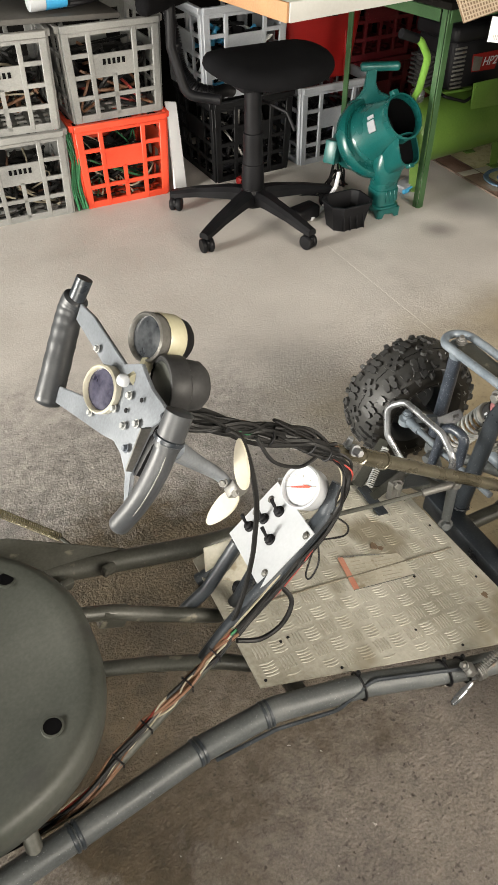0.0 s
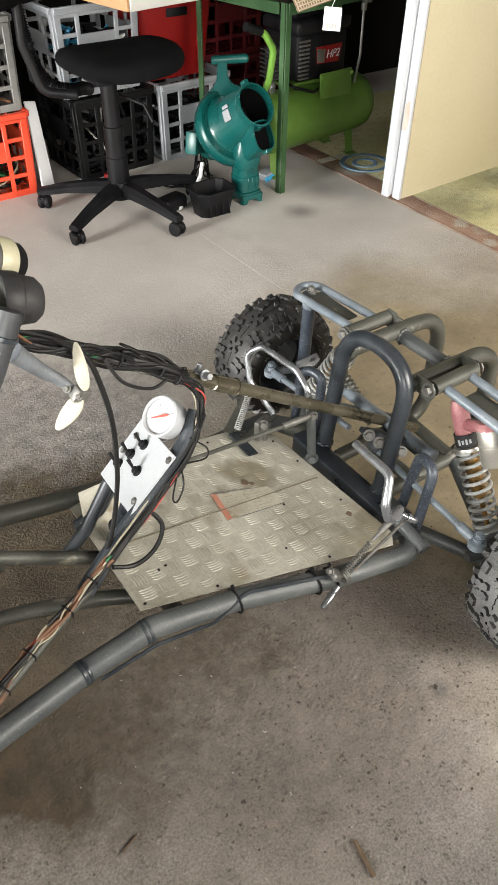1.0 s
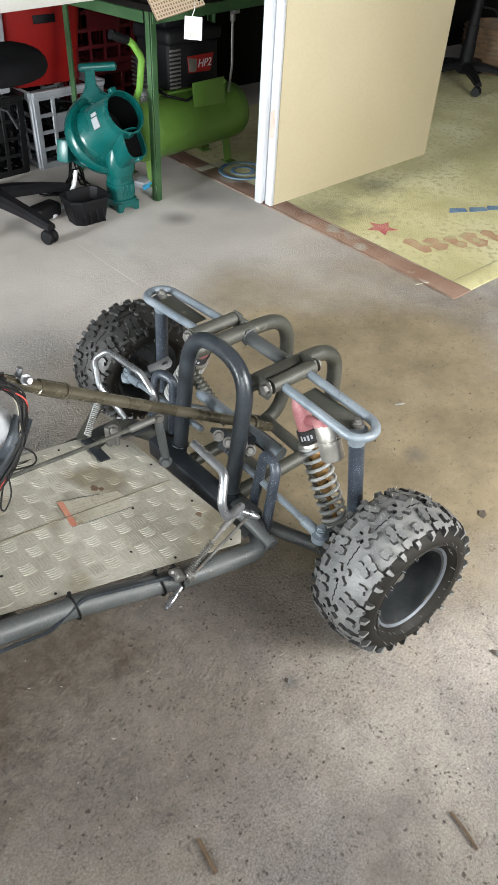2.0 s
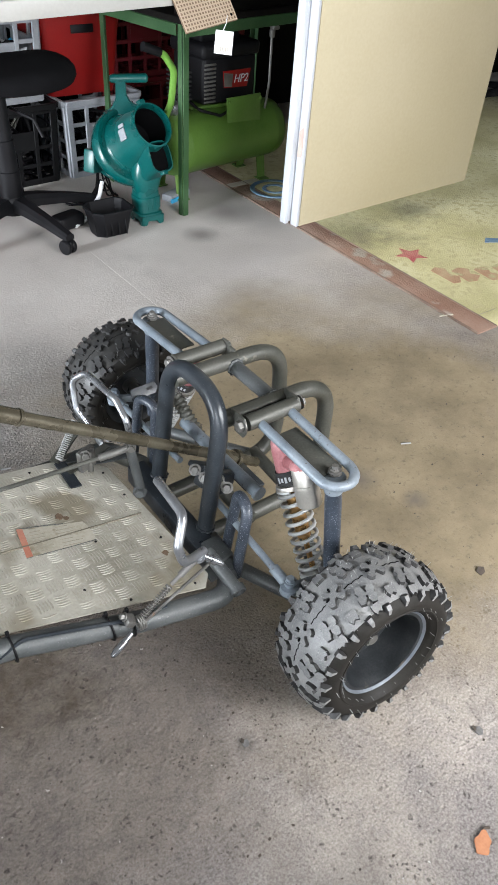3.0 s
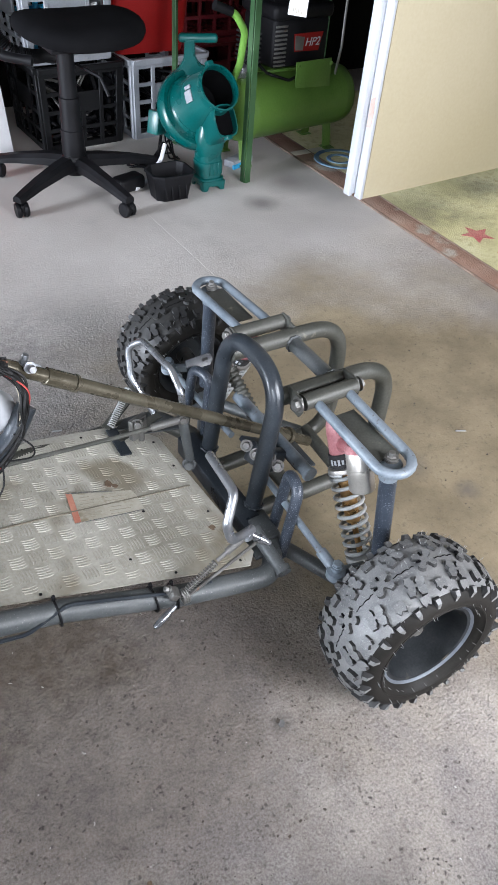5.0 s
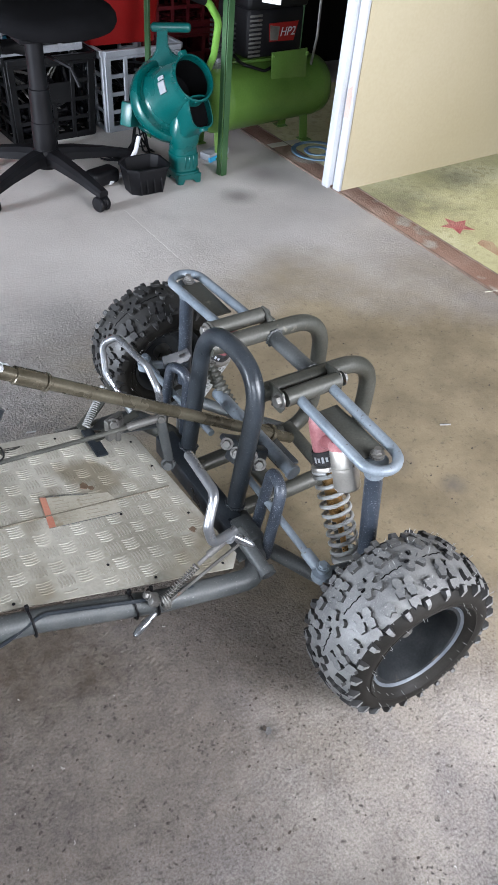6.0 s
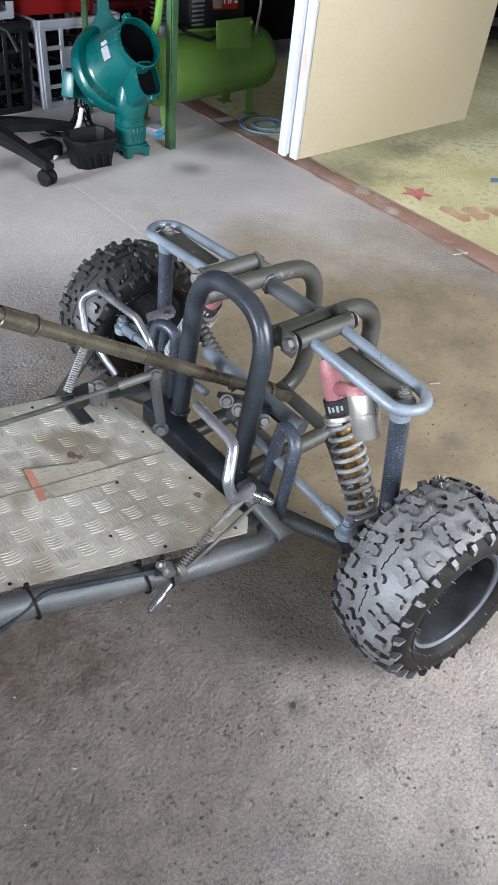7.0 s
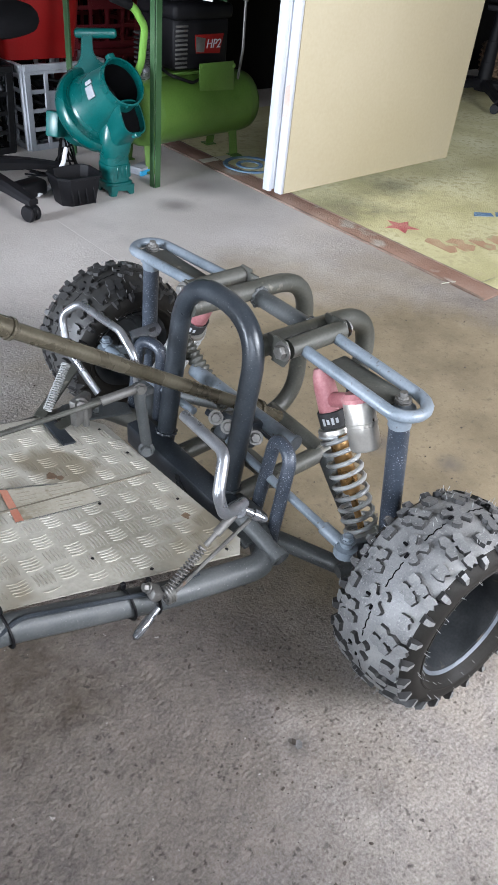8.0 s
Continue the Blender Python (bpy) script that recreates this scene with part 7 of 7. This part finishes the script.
lathe(bm, [(0, 0), (.0045, .003), (.006, .01), (.006, .034), (.0045, .036), (.0036, .05), (0, .05)], (.543, .372, .176), (.85, .2, .38), 14)
part("cable_end", bm, M_CHROME, trike, "bright crimped cable end")
part("brake_rod", tube([(.40, .775, .245), (.608, .712, .285), (.700, .685, .304)], .0042, 0, 8), M_OLIVE, trike)
bm = tube([(.690, .688, .302), (.745, .672, .315)], .0075, 0, 10)
bolt(bm, (.747, .668, .316), (-.4, -.9, .2), .007, .008)
part("rod_clevis", bm, M_STEEL, trike)
bm = tube([(.748, .676, .316), (.779, .697, .165)], .0095, 0, 12)
bolt(bm, (.772, .690, .172), (-.5, -.85, .2), .010, .014)
part("rod_lever", bm, M_FRAME, trike)
bm = bmesh.new()
block(bm, pose(.70, .775, .232, 0, 0, 20), (.04, .014, .05), .003)
bolt(bm, (.695, .765, .25), (-.3, -.9, .3), .008, .012)
lathe(bm, [(.006, 0), (.006, .045), (.009, .046), (.009, .054), (0, .054)], (.705, .770, .20), (0, 0, 1), 10)
part("pedal_clamp", bm, M_STEEL, trike)
part("return_spring", coil((.651, .795, .238), (.708, .833, .284), .0068, .0013, 22, 5, 9), M_SPRING, trike, "small pale return spring")
bm = bmesh.new()
slab(bm, [(.671, .830), (.704, .824), (.690, .806), (.814, .797), (.823, .830), (.772, .866), (.709, .862)], Matrix(((1, 0, 0, 0), (0, 1, 0, 0), (-.17, 0, 1, PZ(0) + .006), (0, 0, 0, 1))), .004, .001)
bolt(bm, (.752, .820, PZ(.752) + .008), (.17, 0, 1), .006, .014)
part("foot_bracket", bm, M_FRAME, trike, "flat grey bracket bolted to the plate")
bm = bmesh.new()
slab(bm, [(-.034, -.012), (.020, -.014), (.030, -.006), (.028, .010), (-.030, .012)], axes((.874, .845, .292), (1, 0, .09), (-.15, .6, .75)), .004, .001)
part("slotted_lug", bm, M_DARK, trike, "flat grey steel lug")
bm = bmesh.new()
slab(bm, [(-.007, -.003), (.007, -.003), (.007, .003), (-.007, .003)], axes((.886, .8448, .2935), (1, 0, .09), (-.15, .6, .75)), .0052, .001)
part("lug_slot", bm, M_BLACK, trike, "dark slot in the lug")
part("return_spring", coil((-.028, .94, .350), (.062, .94, .234), .0070, .0014, 34, 5, 8), M_STRAW, trike, "brassy return spring")
part("spring_post", tube([(.062, .94, .236), (.080, .91, .225), (.09, .83, .235)], .004, .02, 8), M_OLIVE, trike)
part("spring_post", tube([(-.028, .94, .350), (-.08, .90, .30), (-.10, .835, .21)], .006, .02, 8), M_OLIVE, trike)


# seat pan
def seat_mesh():
    """Rounded moulded pan, slightly dished, with a rolled edge."""
    bm = bmesh.new()
    n = 64
    cx, a0, b0 = -.20, .255, .234
    rings = []
    for sc, dz in ((0.0, -.030), (.25, -.029), (.5, -.024), (.7, -.014), (.84, -.004), (.93, .003), (.975, .001), (1.0, -.010), (1.005, -.030), (.99, -.055), (.97, -.058), (.95, -.03), (.9, -.012), (.6, -.032), (0, -.042)):
        if sc == 0:
            rings.append([bm.verts.new((cx, YC, .372 + dz))])
            continue
        ring = []
        for k in range(n):
            t = 2 * math.pi * k / n
            q = lambda v: math.copysign(abs(v) ** .86, v)
            x, y = cx + a0 * sc * q(math.cos(t)), YC + b0 * sc * q(math.sin(t))
            ring.append(bm.verts.new((x, y, .372 + dz - .10 * max(0, x - cx - .12) * sc)))
        rings.append(ring)
    for p, q in zip(rings, rings[1:]):
        for k in range(n):
            f = [p[k % len(p)], p[(k + 1) % n % len(p)], q[(k + 1) % n % len(q)], q[k % len(q)]]
            f = [v for i, v in enumerate(f) if v not in f[:i]]
            bm.faces.new(f)
    return bm


seat = part("seat_pan", seat_mesh(), M_SEAT, trike, "dusty grey moulded seat pan", angle=60)
for x, y in ((-.034, .512), (-.040, .775)):
    bm = bmesh.new()
    lathe(bm, [(.0150, -.004), (.0150, .0015), (.0125, .0018), (.0115, -.004)], (x, y, .3655), (.12, 0, 1), 20)
    part("mounting_hole_rim", bm, M_SEAT, seat)
    bm = bmesh.new()
    lathe(bm, [(0, .0012), (.0122, .0012), (.0122, -.004), (0, -.004)], (x, y, .3655), (.12, 0, 1), 20)
    part("mounting_hole", bm, M_INK, seat, "dark mounting hole")
for p in both([(-.10, .47, .335), (-.10, .412, .265)]):
    part("seat_post", tube(p, .011, 0, 10), M_OLIVE, trike)

# steering yoke: plate, grips and dials in the plane across the column
YO = axes((.123, .635, .7455), (0, 1, 0), (.523, 0, .853))     # local x is across, y up the plane, z away from the driver
if (YO.to_3x3() @ Vector((0, 0, 1))).x < 0:
    FRONT = 1
else:
    FRONT = -1
YT = lambda x, y, z=0.0: YO @ Vector((x, y, z * -FRONT))
outline = [(.152, .062), (.146, .042), (.02, .046), (.005, .030), (.03, .002), (.124, -.042), (.118, -.062), (.02, -.0245), (-.024, -.008), (-.050, .004), (-.074, .0045), (-.0975, -.003), (-.119, -.0235), (-.120, -.040), (-.132, -.036), (-.1257, -.017), (-.106, .0075), (-.102, .061), (-.1135, .083), (-.108, .090), (-.07, .088), (-.034, .094), (-.005, .074), (.104, .070)]
bm = bmesh.new()
slab(bm, outline, YO, .005, .0008)
yoke = part("steering_yoke", bm, M_YOKE, trike, "grey steel plate steering yoke")
for p in ((-.046, .0605), (-.0295, .0315), (-.061, .032), (-.081, .0495), (-.0837, .0195), (.0588, .053), (.0125, -.0046)):
    bm = bmesh.new()
    bolt(bm, YT(p[0], p[1], -.003), YO.to_3x3() @ Vector((0, 0, FRONT)), .0034, .0045)
    part("yoke_bolt", bm, M_RIMLIP if p[1] == .0195 else M_SPRING, yoke, "small bright bolt")
for p in ((-.051, .0447), (-.069, .071)):
    bm = bmesh.new()
    lathe(bm, [(.0026, -.0004), (.0026, .0006), (.0018, .0007), (0, .0003)], YT(p[0], p[1], -.0028), YO.to_3x3() @ Vector((0, 0, FRONT)), 12)
    part("bolt_hole", bm, M_BLACK, yoke, "small dark empty hole")
GRIP_L = wobble([YT(.164, .064, -.002), YT(.166, .044, -.002), YT(.150, .0, -.002), YT(.120, -.074, -.002)], 0, 14, rng)
bm = bmesh.new()
sweep(bm, GRIP_L, lambda s: (.0160 + .0022 * s + .0003 * math.sin(s * 60) * (.2 < s < .85)) * min(1, .62 + 6 * s, (max(0, 1.0 - s) * 14) ** .5 + .25), 20)
part("grip", bm, M_GRIP, yoke, "grey finger-moulded foam grip")
bm = bmesh.new()
sweep(bm, [YT(.163, .058, -.002), YT(.164, .090, -.002)], .0105, 18)
part("grip_peg", bm, M_DARK, yoke, "dark tube end of the grip")
bm = bmesh.new()
sweep(bm, wobble([YT(-.133, .098, .0), YT(-.143, .045, .0), YT(-.142, .0, .0), YT(-.130, -.048, .0)], 0, 14, rng), lambda s: (.0126 - .0010 * s) * min(1, (max(0, 1.0 - s) * 16) ** .5 + .25), 20)
part("grip", bm, M_GRIP, yoke, "grey foam grip")
bm = bmesh.new()
sweep(bm, [YT(-.1385, .066, .0), YT(-.1365, .080, .0), YT(-.132, .102, .0), YT(-.1316, .1035, .0)], lambda s: .0140 if s < .95 else .0108, 20)
part("grip_collar", bm, M_GRIP, yoke, "smooth grey grip collar")
bm = bmesh.new()
sweep(bm, wobble([YT(-.1485, .072, -.0045), YT(-.1547, .045, -.0042), YT(-.1532, .0, -.0042), YT(-.1405, -.042, -.0040)], 0, 14, rng), .0007, 6)
part("grip_seam", bm, M_STEEL, yoke, "pale moulding seam along the grip")
bm = bmesh.new()
sweep(bm, [YT(-.110, .083, .002), YT(-.122, .080, .002), YT(-.134, .078, 0)], .0052, 10)
lathe(bm, [(.0145, -.003), (.0158, -.002), (.0158, .002), (.0145, .003)], YT(-.137, .074, 0), YT(-.1385, .066) - YT(-.1365, .080), 22)
part("grip_clamp", bm, M_DARK, yoke, "small dark clamp round the grip")
bm = bmesh.new()
lathe(bm, [(0, 0), (.006, 0), (.0075, .004), (.006, .009), (.0035, .011), (0, .011)], YT(-.030, .068, -.004), YO.to_3x3() @ Vector((0, 0, FRONT)), 14)
part("white_switch", bm, M_WHITE, yoke, "white push switch")
FN = YO.to_3x3() @ Vector((0, 0, FRONT))
AN = YO.to_3x3() @ Vector((0, 0, -FRONT))


def dial(name, p, axis, r, depth, bezel, glass, parent, label):
    axis = Vector(axis).normalized()
    b = bmesh.new()
    lathe(b, [(0, -depth), (r * .9, -depth), (r * .95, -depth + .003), (r, -.006), (r, 0), (r * .93, .002), (r * .86, 0), (r * .84, -.004)], p, axis, 32)
    d = part(name, b, bezel, parent, label)
    b = bmesh.new()
    lathe(b, [(r * .86, -.004), (r * .5, -.0035), (0, -.0033)], p, axis, 32)
    part("dial_glass", b, glass, d)
    return d


dial("gauge", YT(-.002, .036, -.014), FN + Vector((0, -.28, .05)), .0275, .020, M_CREAM, M_VIOLET, yoke, "cream rimmed dial with a violet glass")
g2 = dial("gauge", YT(-.001, .109, .010), FN + Vector((-.05, -.28, .02)), .0275, .016, M_STEEL, M_GLASS, yoke, "steel rimmed dial with a clear glass")
ga = (FN + Vector((-.05, -.28, .02))).normalized()
bm = bmesh.new()
lathe(bm, [(.0262, -.038), (.028, -.036), (.028, -.015), (.027, -.013)], YT(-.001, .109, .010), ga, 32)
part("gauge_band", bm, M_YELLOWED, g2, "yellowed plastic band")
bm = bmesh.new()
lathe(bm, [(0, -.054), (.021, -.054), (.024, -.050), (.025, -.037), (0, -.036)], YT(-.001, .109, .010), ga, 28)
part("gauge_back", bm, M_BLACK, g2)
bm = bmesh.new()
sweep(bm, rounded([YT(-.012, .085, .02), YT(-.030, .078, .008), YT(-.030, .068, .0)], .01), .008, 8)
part("gauge_stem", bm, M_YELLOWED, g2)
pod = bmesh.new()
pa = Vector((-.9, .03, .29)).normalized()
lathe(pod, [(0, -.050), (.020, -.050), (.0265, -.043), (.0285, -.030), (.0285, -.025), (.032, -.023), (.033, -.020), (.033, -.004), (.0315, -.001), (.029, .0), (.026, -.0015), (0, -.0015)], (.185, .588, .801), pa, 34)
horn = part("horn_pod", pod, M_POD, yoke, "black round plastic pod")
bm = bmesh.new()
lathe(bm, [(.0258, -.0012), (.012, .0004), (0, .0006)], (.185, .588, .801), pa, 30)
part("pod_face", bm, M_SEAT, horn, "dusty grey pod face")
bm = bmesh.new()
lathe(bm, [(0, 0), (.026, 0), (.026, .02), (.020, .03), (0, .03)], YT(-.05, .035, .01), AN, 20)
block(bm, YO @ Matrix.Translation((-.098, .030, -FRONT * .012)), (.03, .05, .018), .004)
part("column_boss", bm, M_BLACK, yoke)
bm = bmesh.new()
slab(bm, [(-.003, -.027), (.004, -.027), (.008, .024), (-.003, .027)], axes(YT(-.1045, .034, -.002), FN, YT(-.102, .061) - YT(-.106, .0075)), .0025)
part("bracket_strip", bm, M_STEEL, yoke, "rusty bracket edge")
# levers and paddles behind the yoke
part("lever_arm", sweep(bmesh.new(), wobble([YT(-.125, .055, .02), (.195, .522, .742), (.220, .521, .712), (.232, .511, .694)], 0, 8, rng), lambda q: .0125 - .0075 * q ** .7, 14), M_YOKE, trike, "cast grey tapered lever arm")


def paddle(name, a, b, nrm):
    a, b = Vector(a), Vector(b)
    m = axes((a + b) / 2, b - a, Vector(nrm).cross(b - a))
    ln = (b - a).length / 2
    pts = []
    for k in range(20):
        t = 2 * math.pi * k / 20
        w = .0115 * (1 - .25 * math.cos(t))
        pts.append((ln * math.cos(t), w * math.sin(t)))
    b2 = bmesh.new()
    slab(b2, pts, m, .003, .0008)
    part(name, b2, M_CREAM, trike, "cream white oval paddle")


paddle("paddle", (.236, .489, .712), (.244, .515, .763), (-.9, -.3, .2))
paddle("paddle", (.236, .506, .692), (.196, .502, .662), (-.5, -.3, .8))
bm = bmesh.new()
block(bm, pose(.234, .506, .698, 20, 30, 10), (.02, .014, .02), .003)
bolt(bm, (.222, .514, .706), (-.6, -.6, .5), .0038, .005)
bolt(bm, (.230, .500, .700), (-.6, -.6, .5), .0034, .005)
part("paddle_joint", bm, M_STEEL, trike)

# switch panel and its gauge
PN = Vector((-.645, .151, .745)).normalized()
panel_m = axes((.3535, .653, .401), (.07, .99, -.14), (.76, .1, .64))
if (panel_m.to_3x3() @ Vector((0, 0, 1))).dot(PN) < 0:
    SG = -1
else:
    SG = 1
bm = bmesh.new()
slab(bm, [(-.068, -.060), (.068, -.060), (.068, .060), (-.068, .060)], panel_m, -.003 * SG, .0006)
panel = part("switch_panel", bm, M_WHITE, trike, "white painted sheet metal switch panel")
sw = lambda x, y, z=0.0: panel_m @ Vector((x, y, z * SG))
for x, y in ((.042, -.022), (.030, .006), (.016, .034), (-.012, -.004)):
    bm = bmesh.new()
    lathe(bm, [(0, 0), (.0095, 0), (.0095, .002), (.0065, .003), (.0065, .008), (.004, .009), (0, .009)], sw(x, y), PN, 14)
    sweep(bm, [sw(x, y, .008), sw(x + .008, y + .008, .024)], lambda s: .0022 + .0012 * s, 8)
    part("toggle_switch", bm, M_BLACK, panel, "black toggle switch")
for x, y in ((-.060, .048), (-.052, -.040), (.056, .000), (.050, .034)):
    bm = bmesh.new()
    bolt(bm, sw(x, y), PN, .0045, .003)
    part("panel_screw", bm, M_STEEL, panel, "steel panel screw")
gp = Vector((.404, .651, .486))
gauge = dial("gauge", gp, PN + Vector((-.10, -.30, .02)), .0345, .034, M_WHITE, M_WHITE, panel, "white dial gauge with a red needle")
gax = (PN + Vector((-.10, -.30, .02))).normalized()
gx = (Vector((.60, .62, -.2)) - gax * Vector((.60, .62, -.2)).dot(gax)).normalized()
nd = Vector((.80, -.60, .1))
nm = axes(gp - gax * .0022, nd - gax * nd.dot(gax), (0, 0, 1))
bm = bmesh.new()
slab(bm, [(-.018, -.0008), (.006, -.0022), (.006, -.0045), (.018, 0), (.006, .0045), (.006, .0022), (-.018, .0008)], nm, .0006)
part("needle", bm, M_RED, gauge, "red needle")
bm = bmesh.new()
for k in range(12):
    t = 2 * math.pi * k / 12
    block(bm, nm @ Matrix.Translation((.0235 * math.cos(t), .0235 * math.sin(t), -.0004)) @ Matrix.Rotation(t, 4, 'Z'), (.004, .0009, .0006))
part("dial_marks", bm, M_LABELINK, gauge, "faded scale marks")
bm = bmesh.new()
lathe(bm, [(0, -.060), (.022, -.060), (.024, -.034), (0, -.033)], gp, gax, 22)
part("gauge_back", bm, M_YELLOWED, gauge)

# wiring
rng = random.Random(31)
LOOM_A = [(.19, .622, .735), (.238, .626, .703), (.29, .628, .668), (.335, .630, .638), (.400, .630, .594), (.436, .625, .568)]
LOOM_B = [(.436, .625, .568), (.458, .614, .537), (.454, .608, .50), (.438, .604, .458), (.402, .594, .420), (.326, .574, .372), (.245, .556, .330)]
LOOM_C = [(.245, .556, .330), (.205, .545, .312), (.158, .528, .298), (.12, .515, .29), (.083, .503, .28), (.032, .483, .262), (-.035, .455, .246), (-.12, .446, .244), (-.24, .444, .235)]


part("wire_conduit", tube([(.205, .546, .300), (.083, .500, .268), (-.02, .462, .238)], .0075, .03, 10), M_OLIVE, trike)


def loom(pts, colour, k, spread, r, name="wire"):
    for _ in range(k):
        b = bmesh.new()
        sweep(b, wobble(pts, spread, 7, rng), r * rng.uniform(.8, 1.25), 6)
        part(name, b, M_WIRE[colour], trike)


loom(LOOM_A, "black", 22, .0115, .0032)
loom(LOOM_A, "brown", 2, .0120, .0020)
loom(LOOM_A, "green", 1, .0125, .0018)
loom(LOOM_B, "black", 9, .007, .0028)
loom(LOOM_B, "green", 1, .007, .0018)
loom(LOOM_B, "red", 1, .008, .0016)
loom(LOOM_B, "pale", 1, .008, .0015)
loom(LOOM_C, "black", 4, .006, .0030)
loom(LOOM_C, "brown", 6, .007, .0024)
loom(LOOM_C, "red", 1, .005, .0034)
loom(LOOM_C, "pale", 4, .008, .0014)
for p, d in (((.335, .626, .636), (.8, .1, -.5)), ((.400, .626, .594), (.8, 0, -.5)), ((.425, .622, .572), (.8, 0, -.5)), ((.158, .528, .298), (-.8, -.35, -.2)), ((.083, .503, .280), (-.8, -.35, -.25)), ((.032, .483, .262), (-.8, -.35, -.25)), ((.21, .546, .314), (-.8, -.3, -.3))):
    d = Vector(d).normalized()
    a = d.orthogonal().normalized()
    b = d.cross(a)
    bm = bmesh.new()
    sweep(bm, [Vector(p) + .0108 * (math.cos(t) * a + math.sin(t) * b) for t in (2 * math.pi * k / 18 for k in range(18))], .0016, 6, closed=True)
    sweep(bm, [Vector(p) + a * .0105, Vector(p) + a * .0155 + d * .004], .0012, 5)
    part("cable_tie", bm, M_BLACK, trike)
for pts, r in (([(.270, .605, .690), (.289, .600, .664), (.300, .590, .570), (.296, .590, .487), (.286, .585, .432), (.269, .580, .365), (.241, .575, .300), (.225, .58, .25)], .0040),
               ([(.345, .63, .645), (.362, .63, .640), (.39, .632, .622), (.41, .63, .600), (.37, .622, .612), (.345, .622, .635)], .0030),
               ([(.41, .632, .600), (.365, .640, .636), (.345, .632, .655), (.36, .622, .65), (.40, .62, .612)], .0022),
               ([(.31, .612, .655), (.33, .600, .618), (.37, .604, .585), (.40, .612, .584)], .0026),
               ([(.405, .590, .425), (.395, .573, .395), (.38, .565, .375), (.375, .572, .380), (.392, .586, .41)], .0015),
               ([(.43, .60, .46), (.452, .585, .44), (.445, .58, .425), (.41, .588, .425)], .0015),
               ([(.335, .572, .372), (.345, .56, .345), (.325, .548, .315), (.285, .545, .30), (.25, .552, .315)], .0040)):
    b = bmesh.new()
    sweep(b, wobble(pts, .002, 8, rng), r, 8)
    part("cable_loop", b, M_WIRE["black"], trike)
